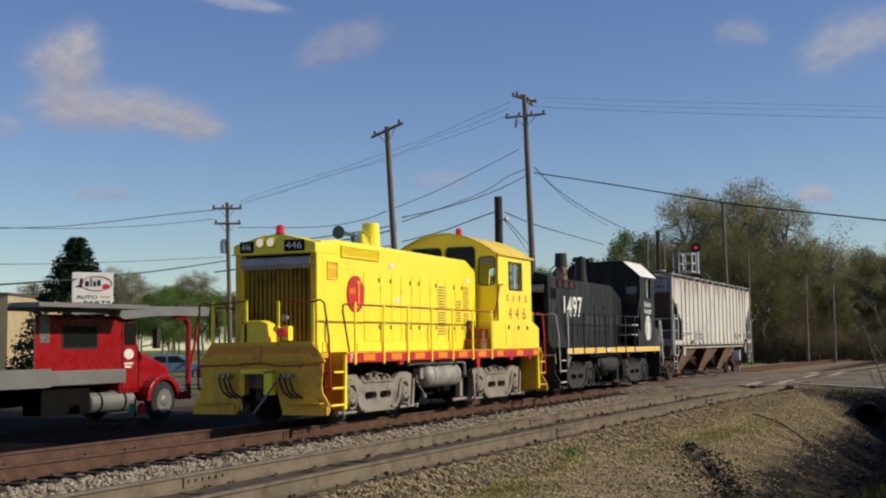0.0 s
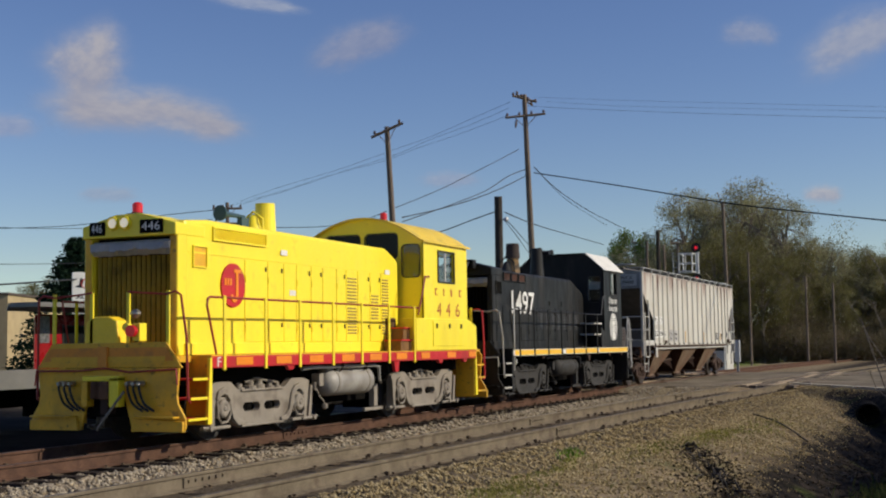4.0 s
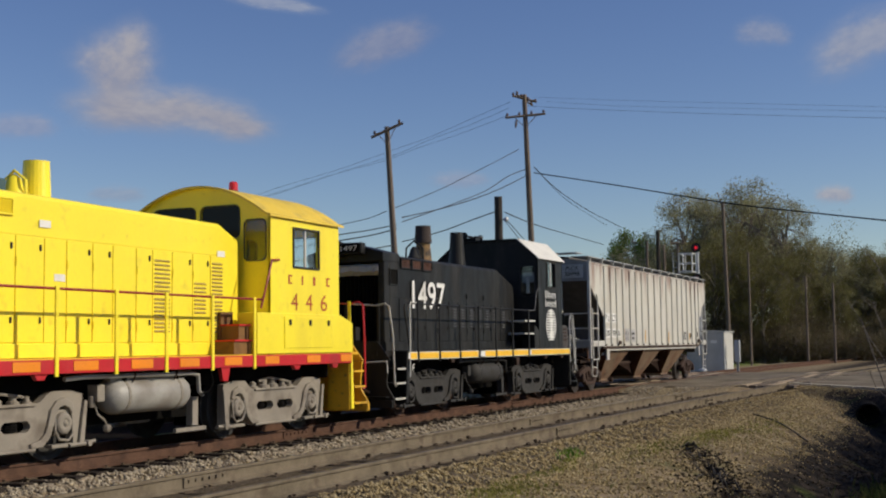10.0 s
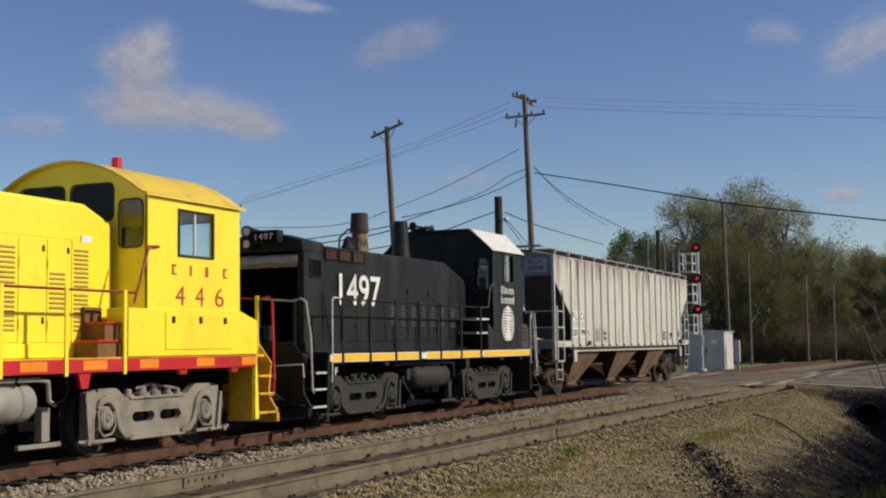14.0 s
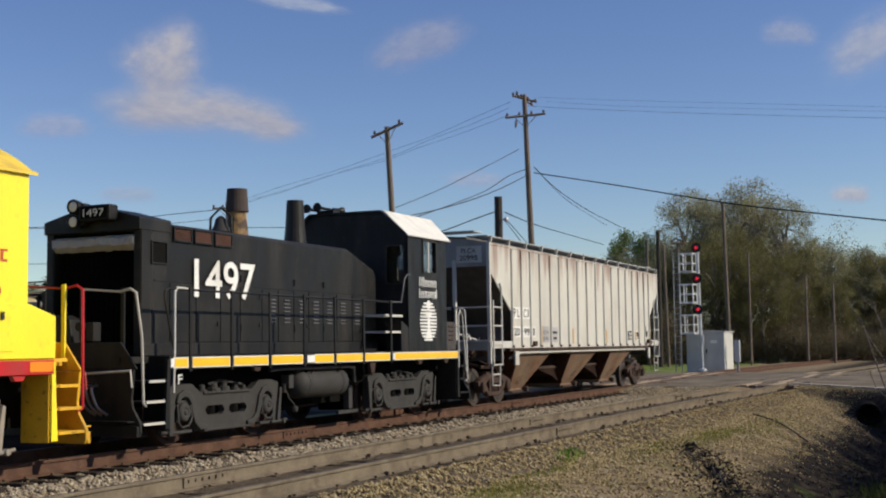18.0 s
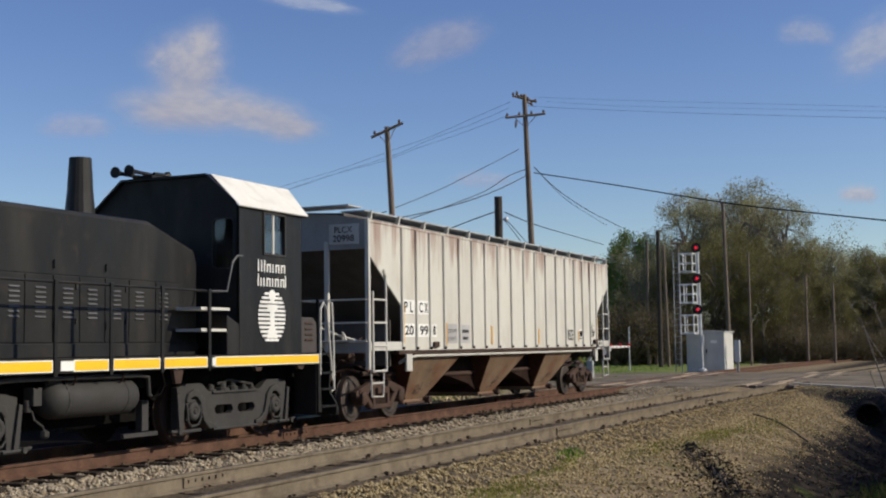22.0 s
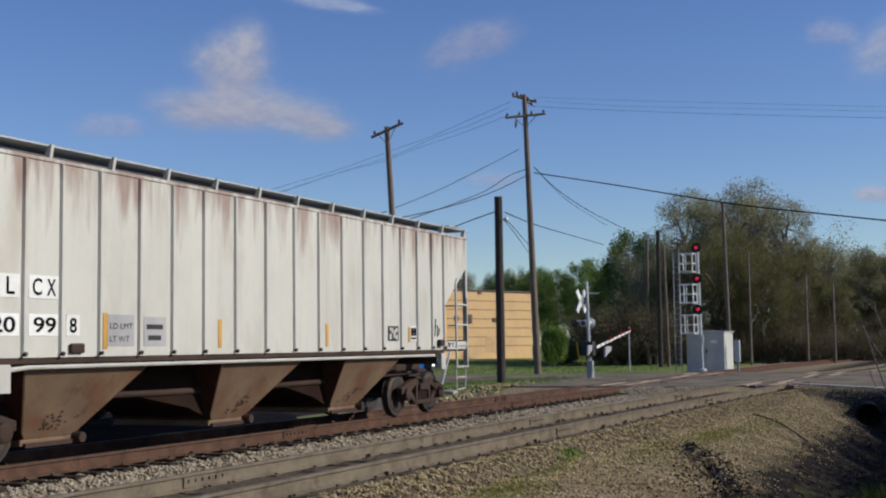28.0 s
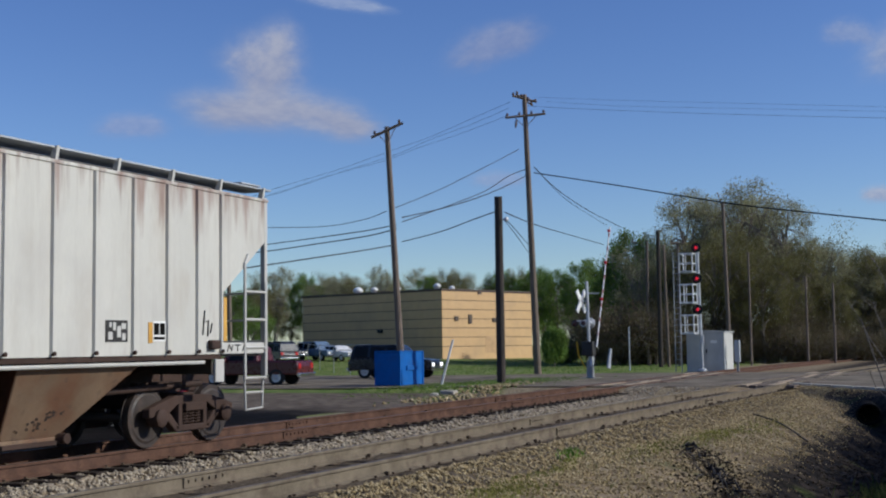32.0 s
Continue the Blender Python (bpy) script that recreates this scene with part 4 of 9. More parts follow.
    part("air_tank", Form().lathe((4.86, -1.12, 0.84), "x", [(0, 0.02), (0.03, 0.14), (0.10, 0.22), (0.2, 0.265), (1.75, 0.265), (1.84, 0.22), (1.90, 0.14), (1.93, 0.02)], 24), c["tank"], lo, c["tank_label"], smooth=True)
    part("air_tank", Form().lathe((4.86, 1.12, 0.84), "x", [(0, 0.02), (0.1, 0.22), (0.2, 0.265), (1.75, 0.265), (1.84, 0.22), (1.93, 0.02)], 20), c["tank"], lo)
    for x in (5.15, 6.4):
        part("tank_strap", Form().lathe((x, -1.12, 0.84), "x", [(0, 0.272), (0.05, 0.272)], 20), c["iron"], lo)
        part("tank_bracket", Form().box(x, x + 0.05, -1.3, -0.9, 1.05, 1.2), under, lo)
    part("air_pipe", Form().tube([(3.85, -1.32, 1.12), (4.2, -1.34, 1.14), (6.7, -1.34, 1.13), (6.9, -1.34, 1.10), (6.95, -1.32, 0.84), (7.1, -1.28, 0.78)], 0.034, 8), c["pipe"], lo)
    part("air_pipe", Form().tube([(4.9, -1.2, 1.10), (6.4, -1.2, 1.09)], 0.055, 8), c["pipe"], lo)
    part("valve", Form().box(4.60, 4.76, -1.26, -1.08, 0.78, 1.02).lathe((4.6, -1.15, 0.70), "z", [(0, 0.05), (0.16, 0.05)], 8), c["iron"], lo, bevel=0.01)
    for x, z in ((7.35, 0.98), (9.6, 1.12), (3.1, 1.12), (11.0, 1.12)):
        part("jacking_pad", Form().prism([(x, 1.2), (x + 0.26, 1.2), (x + 0.20, z), (x + 0.06, z)], "y", -1.47, -1.40), c["pad"], lo, bevel=0.008)
    part("drip_pipe", Form().tube([(4.66, -1.17, 0.72), (4.68, -1.20, 0.60), (4.82, -1.22, 0.50), (4.86, -1.22, 0.42)], 0.016, 6), c["iron"], lo)
    part("drip_valve", Form().lathe((4.86, -1.22, 0.34), "z", [(0, 0.03), (0.03, 0.06), (0.09, 0.06), (0.11, 0.03)], 8), c["iron"], lo)
    part("small_reservoir", Form().lathe((5.9, -0.62, 0.50), "x", [(0, 0.04), (0.05, 0.13), (0.62, 0.13), (0.68, 0.04)], 14), c["tank"], lo, smooth=True)
    part("reservoir_hanger", Form().box(6.1, 6.14, -0.66, -0.58, 0.6, 1.2), under, lo)
    for x in (5.28, 6.28):
        part("pipe_clamp", Form().tube([(x, -1.345, 1.20), (x, -1.40, 1.14), (x, -1.35, 1.07), (x + 0.06, -1.27, 1.02)], 0.013, 5), IRON_RUST, lo)
    part("brake_cable", Form().tube([(7.15, -1.40, 1.18), (7.2, -1.42, 0.98), (7.12, -1.40, 0.84), (6.98, -1.36, 0.80)], 0.016, 6), under, lo)
    part("drain_gear", Form().box(6.95, 7.1, -1.2, -1.08, 0.3, 0.75).box(6.5, 7.3, -1.22, -1.16, 0.22, 0.28), c["iron"], lo)
    return lo

# ---------- the yellow switcher ----------
SHIELD = mk("deep_yellow_paint", (0.95, 0.66, 0.03), 0.45, var=0.06)
LIT_LENS = glow("dim_headlight_lens", (1.0, 0.90, 0.70), 0.5, (0.55, 0.53, 0.46))
LENS = mk("headlight_lens", (0.75, 0.72, 0.62), 0.12, var=0.1, bump=0)
OLIVE_SLAT = mk("dull_yellow_slat", (0.42, 0.29, 0.035), 0.6, var=0.2, dirt=(0.07, 0.055, 0.02), dscale=3, damt=0.6)
# louvre strips, darker and more olive than the hood
SLAT_DARK = mk("dark_olive_louvre", (0.36, 0.25, 0.055), 0.7, var=0.2)
CANVAS = mk("grey_canvas", (0.36, 0.36, 0.37), 0.85, var=0.15, bump=0.3)
RED_LAMP = glow("red_beacon_lens", (0.6, 0.02, 0.02), 0.25, (0.45, 0.01, 0.02))
HOSE_BLACK = mk("black_rubber_hose", (0.02, 0.02, 0.02), 0.7)
HORN_BLUE = mk("dark_blue_horn", (0.03, 0.07, 0.09), 0.5)
RUBBER = mk("black_rubber_seal", (0.015, 0.015, 0.015), 0.6)
CLEAR = pane_glass("cab_window_glass")
CAB_INSIDE = mk("cab_interior_green", (0.08, 0.10, 0.08), 0.8)
YPOSTS = (1.10, 2.34, 3.48, 4.70, 5.86, 7.06, 8.28)


def arch(y):
    return 3.78 + 0.575 * max(0.0, 1 - (abs(y) / 1.5) ** 2.0)


def yellow_roof(lo):
    n = 28
    out = [(-1.56 + 3.12 * k / n) for k in range(n + 1)]
    top = [(y, arch(y) + 0.035) for y in out]
    bot = [(y, arch(y) - 0.005) for y in reversed(out)]
    part("cab_roof", Form().prism(top + bot, "x", 8.70, 11.33), ROOF_YELLOW, lo, "dull yellow arched cab roof")


def rounded(a, b, z0, z1, r, n=5):
    out = []
    for cy, cz, st in ((b - r, z1 - r, 0), (a + r, z1 - r, 90), (a + r, z0 + r, 180), (b - r, z0 + r, 270)):
        out += [(cy + r * math.cos(radians(st + 90 * k / n)), cz + r * math.sin(radians(st + 90 * k / n))) for k in range(n + 1)]
    return out


def rounded_ring(a, b, z0, z1, r, w, x0, x1):
    """A rubber seal or a frame with rounded corners, standing across the car."""
    fm = Form()
    outer, inner = rounded(a - w, b + w, z0 - w, z1 + w, r + w), rounded(a, b, z0, z1, r)
    n = len(outer)
    for k in range(n):
        m = (k + 1) % n
        fm.prism([outer[k], outer[m], inner[m], inner[k]], "x", x0, x1)
    return fm


def corner_fill(a, b, z0, z1, r, x0, x1):
    """Fillets that turn a square opening into a rounded one."""
    fm = Form()
    pts = rounded(a, b, z0, z1, r)
    n = len(pts) // 4
    for q, corner in enumerate(((b, z1), (a, z1), (a, z0), (b, z0))):
        arc = pts[q * n:(q + 1) * n]
        fm.prism([corner] + arc, "x", x0, x1)
    return fm


def cab_walls(lo, x0, x1, top, side_top, paint, front_holes, win, c_label):
    fw = part("cab_front_wall", slab_wall(x0, x0 + 0.05, -1.48, 1.48, 1.40, top, front_holes), paint, lo, c_label, weld=True)
    rear = [(-1.2, -0.3, 3.0, 3.6), (0.3, 1.2, 3.0, 3.6)]
    rw = part("cab_rear_wall", slab_wall(x1 - 0.05, x1, -1.48, 1.48, 1.40, top, rear), paint, lo, weld=True)
    for wall, holes, x in ((fw, front_holes, x0), (rw, rear, x1 - 0.05)):
        for a, b, z0, z1 in holes:
            pane = part("window_pane", Form().box(x + 0.018, x + 0.026, a, b, z0, z1), CLEAR if abs(a) > 0.9 or abs(b) > 0.9 and b - a < 0.5 else DARK_GLASS, wall, "dark cab window glass")
            pane.visible_shadow = False
            part("window_corner", corner_fill(a, b, z0, z1, 0.09, x + 0.002, x + 0.017), paint, wall)
            part("window_seal", rounded_ring(a, b, z0, z1, 0.09, 0.022, x - 0.014, x + 0.001), RUBBER, wall)
    for s in (-1, 1):
        y0, y1 = sorted((s * 1.45, s * 1.5))
        sw = part("cab_side_wall", side_wall(y0, y1, x0, x1, 1.40, side_top, win), paint, lo, weld=True)
        a, b, z0, z1 = win
        part("window_frame", ringed(a, b, z0, z1, 0.03, min(s * 1.49, s * 1.525), max(s * 1.49, s * 1.525)), RUBBER if paint is not BLACK else IRON_DARK, sw)
        mid = (a + b) / 2
        fy0, fy1 = min(s * 1.46, s * 1.49), max(s * 1.46, s * 1.49)
        for sa in (mid - 0.025, a):
            part("sash", Form().box(sa, sa + 0.05, fy0, fy1, z0, z1), CAR_GREY, sw, "grey aluminium sliding sash")
        pn = part("window_pane", Form().box(a, mid, s * 1.474, s * 1.478, z0, z1), CLEAR, sw)
        pn.visible_shadow = False
        pn = part("window_pane", Form().box(mid, b, s * 1.466, s * 1.470, z0, z1), CLEAR, sw)
        pn.visible_shadow = False
    part("cab_floor", Form().box(x0, x1, -1.45, 1.45, 1.41, 1.5), CAB_INSIDE, lo)
    part("control_stand", Form().box(x0 + 0.3, x0 + 0.8, -0.9, -0.3, 1.5, 2.75), CAB_INSIDE, lo, bevel=0.03)
    part("cab_seat", Form().box(x0 + 1.2, x0 + 1.65, -1.25, -0.8, 1.9, 2.05).box(x0 + 1.6, x0 + 1.7, -1.25, -0.8, 2.0, 2.6), CAB_INSIDE, lo, bevel=0.03)


marks = []
for a, b in zip(YPOSTS, YPOSTS[1:]):
    marks.append((a + 0.34, min(a + 0.34 + 0.50, b - 0.3), ORANGE))
marks += [(8.62, 9.06, ORANGE), (10.02, 10.50, ORANGE), (11.28, 11.72, ORANGE)]
yellow = switcher("yellow_diesel_switcher", "bright yellow diesel switcher locomotive with a red and orange side sill", {
    "paint": YELLOW, "worn": YELLOW_WORN_SHADE, "sill": RED, "sill_label": "red side sill", "marks": marks, "hood_front": 0.62, "stacked": False, "intakes": ((1.58, 3.25),),
    "hood_side": [(0.80, 1.40), (0.80, 3.60), (1.5, 3.66), (8.10, 3.62), (8.70, 3.38), (8.74, 1.40)], "hood_label": "long yellow engine hood",
    "front_label": "yellow radiator front with number boards", "slat": OLIVE_SLAT, "cover": CANVAS, "trim": YELLOW, "lens": LIT_LENS, "number": "446",
    "roof": yellow_roof, "in_z": 3.31, "slat2": YELLOW, "recess": YELLOW_WORN_SHADE, "doors": (2.55, 3.3, 3.85, 4.3, 4.85, 5.3, 5.85, 6.25, 6.75, 7.3, 7.8, 8.25),
    "door_top": 3.05, "latches": (2.55, 3.3, 4.3, 4.85, 5.85, 6.75, 7.3), "latch": IRON_DARK, "louvre": SLAT_DARK,
    "louvres": [(6.30, 6.68, 2.40, 2.94), (6.30, 6.68, 1.77, 2.33), (7.35, 7.66, 2.08, 2.62), (7.85, 8.14, 2.40, 2.97), (7.85, 8.14, 1.77, 2.33)],
    "rail_z": 2.33, "rail_end": 8.55, "rail": DARK_RED, "posts": YPOSTS, "post": YELLOW, "shield": SHIELD, "pilot": YELLOW_WORN_SHADE, "pilot_label": "worn yellow pilot plate", "steps": YELLOW,
    "tread": YELLOW, "grab": DARK_RED, "grab_rear": RED, "grab_label": "dark red grab iron", "hose": HOSE_BLACK, "lever": DARK_RED, "marker": YELLOW, "iron": IRON_GREY, "tread_iron": IRON_DARK,
    "tank": SILVER, "tank_label": "silver air reservoir", "pipe": SILVER, "pad": RED})
cab_walls(yellow, 8.80, 11.23, lambda y: arch(y) - 0.004, 3.78, YELLOW, [(-1.40, -0.98, 3.03, 3.73), (-0.86, -0.07, 3.45, 4.0), (0.07, 0.93, 3.45, 4.0), (0.98, 1.40, 3.03, 3.73)],
          (9.56, 10.44, 2.95, 3.62), "yellow cab front with dark windows")
yside = Form().prism([(8.34, 1.405), (11.74, 1.405), (11.74, 1.96), (11.25, 2.11), (8.34, 2.11)], "y", -1.52, -1.12)
box_y = part("side_locker", yside, YELLOW, yellow, "yellow battery locker below the cab", bevel=0.012)
part("locker_door", Form().box(9.2, 10.95, -1.535, -1.52, 1.50, 2.05), YELLOW, box_y, bevel=0.006)
for x in (9.35, 10.05, 10.72):
    part("locker_latch", Form().box(x, x + 0.05, -1.56, -1.53, 1.90, 2.0), IRON_DARK, box_y)
part("side_locker", Form().prism([(8.34, 1.405), (11.74, 1.405), (11.74, 1.96), (11.25, 2.11), (8.34, 2.11)], "y", 1.12, 1.52), YELLOW, yellow)
part("cab_step_well", Form().box(8.0, 8.36, -1.02, -0.95, 1.42, 2.12), STEP_SHADE, yellow, "step well before the cab, browned as if in shade")
for z, x in ((1.62, 7.82), (1.88, 8.02)):
    part("cab_step", Form().prism([(x, 1.41), (8.36, 1.41), (8.36, z), (x, z)], "y", -1.40 if z < 1.7 else -1.36, -1.0), STEP_SHADE, yellow, "box step browned as if in shade")
    part("step_nosing", Form().box(x - 0.02, 8.36, -1.43 if z < 1.7 else -1.39, -1.0, z, z + 0.03), RED, yellow)
part("cab_grab_iron", Form().tube([(8.50, -1.49, 2.18), (8.62, -1.53, 2.6), (8.78, -1.54, 3.02), (9.02, -1.53, 3.03)], 0.022, 6), DARK_RED, yellow)
ROAD_RED = mk("faded_red_numerals", (0.42, 0.06, 0.02), 0.55)
for digit, x in (("4", 9.47), ("4", 9.98), ("6", 10.52)):
    lettering(digit, x, x + 0.24, 2.17, 2.47, -1.50, ROAD_RED, yellow, name="road_numeral", label="faded red road numeral")
bars([(9.38, 9.43, 2.63, 2.79), (9.43, 9.50, 2.76, 2.79), (9.43, 9.50, 2.63, 2.66), (9.84, 9.89, 2.63, 2.79), (10.25, 10.33, 2.63, 2.79), (10.74, 10.79, 2.63, 2.79), (10.79, 10.86, 2.76, 2.79), (10.79, 10.86, 2.63, 2.66)], -1.50, ROAD_RED, yellow, label="short dark letters as plain bars")
logo_y = part("round_emblem", disc(2.18, 2.585, 0.36, 0.375, -0.96, -0.93), RED, yellow, "round red emblem with yellow shapes")
j_arc = [(2.20 + 0.115 * math.cos(a), 2.42 + 0.13 * math.sin(a)) for a in np.linspace(0, -math.pi, 9)] + [(2.20 + 0.045 * math.cos(a), 2.43 + 0.05 * math.sin(a)) for a in np.linspace(-math.pi, 0, 7)]
part("emblem_hook", Form().prism([(2.245, 2.80), (2.315, 2.80)] + j_arc, "y", -0.972, -0.955).box(2.19, 2.40, -0.972, -0.955, 2.80, 2.86), ORANGE, logo_y, "orange hooked shape")
for x in (1.905, 1.985, 2.07):
    part("emblem_bar", Form().box(x, x + 0.05, -0.968, -0.955, 2.58, 2.70), ORANGE, logo_y)
for x, z in ((3.75, 3.20), (4.05, 2.47), (8.0, 3.05)):
    part("warning_sticker", Form().box(x, x + 0.22, -0.952, -0.945, z, z + 0.10), WHITE, yellow, "small white sticker")
# front end: orange upper band, coupler pocket, hose fittings and the red marker
ORANGE_BAND = mk("worn_orange_band", (0.72, 0.27, 0.02), 0.5, var=0.15, dirt=(0.25, 0.10, 0.03), dscale=3, damt=0.5)
part("pilot_band", Form().prism([(-1.28, 1.33), (1.28, 1.33), (1.13, 1.54), (-1.13, 1.54)], "x", 0.055, 0.068), ORANGE_BAND, yellow, "worn orange band")
part("pilot_post", Form().box(0.02, 0.068, -0.02, 0.16, 1.20, 1.56), ORANGE_BAND, yellow, bevel=0.01)
part("coupler_pocket", Form().box(-0.12, 0.05, -0.36, -0.18, 0.62, 1.08).box(-0.12, 0.05, -0.36, 0.34, 1.02, 1.10), YELLOW, yellow, "yellow coupler pocket", bevel=0.012)
part("coupler_pocket", Form().box(-0.12, 0.05, 0.24, 0.36, 0.62, 1.02), YELLOW_WORN_SHADE, yellow, bevel=0.012)
for y in (-0.72, -0.61, -0.50, 0.85, 0.74, 0.63):
    part("hose_fitting", Form().lathe((-0.10, y, 0.98), "x", [(0, 0.03), (0.05, 0.045), (0.14, 0.045)], 8), STEEL, yellow)
part("brake_rod", Form().tube([(-0.1, -0.46, 0.86), (-0.14, -0.1, 0.42), (-0.1, 0.06, 0.26)], 0.022, 6), IRON_GREY, yellow, "grey diagonal rod")
part("marker_lens", Form().lathe((0.0, -0.50, 1.80), "x", [(-0.02, 0.09), (0.12, 0.09)], 14), RED_LAMP, yellow, "red marker lens")
part("marker_cap", Form().lathe((0.06, -0.55, 2.0), "z", [(0, 0.03), (0.06, 0.085), (0.1, 0.085), (0.14, 0.03)], 12), STEEL, yellow)
# roof gear
part("exhaust_pipe", Form().lathe((4.72, 0, 3.60), "z", [(0, 0.235), (0.1, 0.215), (0.68, 0.19), (0.70, 0.19), (0.70, 0.16), (0.1, 0.16)], 22), YELLOW, yellow, smooth=False)
bell = Form().lathe((4.22, -0.05, 3.74), "z", [(0, 0.19), (0.03, 0.185), (0.1, 0.13), (0.24, 0.10), (0.29, 0.04), (0.31, 0.01)], 18)
part("bell", bell, YELLOW, yellow, smooth=True)
part("bell_yoke", Form().tube([(4.22, -0.28, 3.62), (4.22, -0.26, 3.95), (4.22, -0.05, 4.10), (4.22, 0.16, 3.95), (4.22, 0.18, 3.62)], 0.025, 6), YELLOW, yellow)
part("horn", Form().lathe((3.10, -0.05, 3.97), "x", [(0.0, 0.145), (0.04, 0.14), (0.10, 0.08), (0.30, 0.05), (0.8, 0.03)], 18).box(3.75, 4.0, -0.1, 0.0, 3.72, 3.95), HORN_BLUE, yellow, "dark single trumpet air horn")
for x, y, z in ((0.80, 0.0, 3.72), (10.08, 0.11, 4.42)):
    bc = part("beacon", Form().lathe((x, y, z), "z", [(0, 0.10), (0.04, 0.10)], 14).box(x - 0.22, x + 0.22, y - 0.06, y + 0.06, z - 0.03, z + 0.01), IRON_DARK, yellow)
    part("beacon_lens", Form().lathe((x, y, z + 0.04), "z", [(0, 0.085), (0.14, 0.085), (0.17, 0.06), (0.18, 0.01)], 14), RED_LAMP, bc, "red beacon lens", smooth=False)

# ---------- the black switcher ----------
AMBER = mk("amber_sill_reflector", (0.86, 0.50, 0.015), 0.4, var=0.06)
BROWN_IN = mk("rusty_intake_screen", (0.10, 0.045, 0.03), 0.85, var=0.3)
LOUVRE_B = mk("worn_grey_louvre", (0.075, 0.075, 0.078), 0.6, var=0.2)
STACK_RUST = mk("scorched_tan_stack", (0.30, 0.18, 0.07), 0.8, var=0.3, dirt=(0.04, 0.03, 0.025), dscale=4, dlo=0.45, dhi=0.6, damt=0.9)
BPOSTS = (1.27, 2.41, 3.57, 4.73, 5.86, 7.03, 8.24)


def black_top(y):
    a = abs(y)
    return 4.40 if a < 0.86 else 4.40 - (a - 0.86) / 0.62 * 0.51


def black_roof(lo):
    prof = [(-1.55, 3.87), (-0.88, 4.44), (0.88, 4.44), (1.55, 3.87), (1.53, 3.84), (0.86, 4.40), (-0.86, 4.40), (-1.53, 3.84)]
    part("cab_roof", Form().prism(prof, "x", 9.02, 11.20), BLACK, lo, "flat black cab roof with sloping sides")
    # only the roof panel on the -y slope is white, and its rear edge runs back towards the middle
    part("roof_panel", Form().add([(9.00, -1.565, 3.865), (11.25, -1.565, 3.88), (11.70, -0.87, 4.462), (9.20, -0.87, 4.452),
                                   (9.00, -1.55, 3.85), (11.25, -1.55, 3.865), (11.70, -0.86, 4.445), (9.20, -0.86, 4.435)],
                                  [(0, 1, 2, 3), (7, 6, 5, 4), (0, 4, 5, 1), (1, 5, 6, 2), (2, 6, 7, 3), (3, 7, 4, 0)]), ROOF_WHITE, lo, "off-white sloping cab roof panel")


marks = []
for a, b in zip((0.76,) + BPOSTS, BPOSTS):
    marks.append((a + (0.06 if a > 1 else 0.10), b - 0.07, AMBER))
    marks.append((a + 0.01, a + (0.055 if a > 1 else 0.095), WHITE))
marks += [(8.32, 8.42, WHITE), (8.42, 11.70, AMBER)]
marks[8] = (4.83, 5.10, WHITE)
marks[9] = (5.11, 5.79, AMBER)
black = switcher("black_diesel_switcher", "weathered black diesel switcher locomotive with a yellow striped sill", {
    "paint": BLACK, "worn": BLACK, "sill": BLACK, "sill_label": "black side sill", "marks": marks, "hood_front": 0.80, "stacked": True, "intakes": ((1.58, 2.08), (2.14, 2.66), (2.72, 3.25)),
    "hood_side": [(1.02, 1.40), (1.02, 3.46), (1.5, 3.50), (7.45, 3.50), (8.66, 3.12), (8.74, 2.9), (8.74, 1.40)], "hood_label": "long black engine hood",
    "front_label": "black radiator front with number boards", "slat": BLACK_DEEP, "cover": CANVAS, "trim": BLACK, "lens": LENS, "number": "1497",
    "roof": black_roof, "in_z": 3.22, "slat2": BROWN_IN, "recess": BLACK_DEEP, "doors": (1.5, 2.2, 2.9, 3.5, 4.2, 4.75, 5.3, 5.85, 6.4, 6.95, 7.6, 8.3),
    "door_top": 2.55, "latches": (2.2, 3.5, 5.3, 6.4), "latch": IRON_DARK, "louvre": LOUVRE_B,
    "louvres": [(x, x + 0.2, 1.95, 2.42) for x in (4.45, 4.95, 5.5, 6.02, 6.55, 7.1, 7.7)],
    "rail_z": 2.42, "rail_end": 8.55, "rail": BLACK, "posts": BPOSTS, "post": BLACK, "shield": BLACK, "pilot": BLACK, "pilot_label": "black pilot plate", "steps": BLACK,
    "tread": CAR_GREY, "grab": CAR_GREY, "grab_rear": CAR_GREY, "grab_label": "light grey grab iron", "hose": STEEL, "lever": CAR_GREY, "marker": BLACK, "iron": IRON_DARK, "tread_iron": IRON_RUST,
    "tank": IRON_DARK, "tank_label": "dark grey air reservoir", "pipe": IRON_DARK, "pad": IRON_RUST})
cab_walls(black, 9.10, 11.10, black_top, 3.89, BLACK, [(-1.38, -0.98, 2.85, 3.66)], (9.85, 10.51, 3.12, 3.80), "black cab front wall")
part("side_locker", Form().prism([(8.75, 1.405), (11.06, 1.405), (11.06, 1.9), (9.1, 1.9), (8.75, 2.05)], "y", -1.494, -1.12), BLACK, black, bevel=0.012)
part("side_locker", Form().prism([(8.75, 1.405), (11.06, 1.405), (11.06, 1.9), (8.75, 1.9)], "y", 1.12, 1.5), BLACK, black)
part("rear_locker", Form().prism([(11.11, 1.405), (11.68, 1.405), (11.68, 1.94), (11.55, 2.05), (11.11, 2.05)], "y", -1.48, -0.5), mk("dull_brown_black_locker", (0.05, 0.04, 0.035), 0.6), black, "brownish locker behind the cab", bevel=0.015)
for z in (1.62, 1.72, 1.82, 1.92):
    part("locker_louvre", Form().prism([(-1.48, z), (-1.505, z + 0.01), (-1.48, z + 0.05)], "x", 11.25, 11.5), IRON_RUST, black)
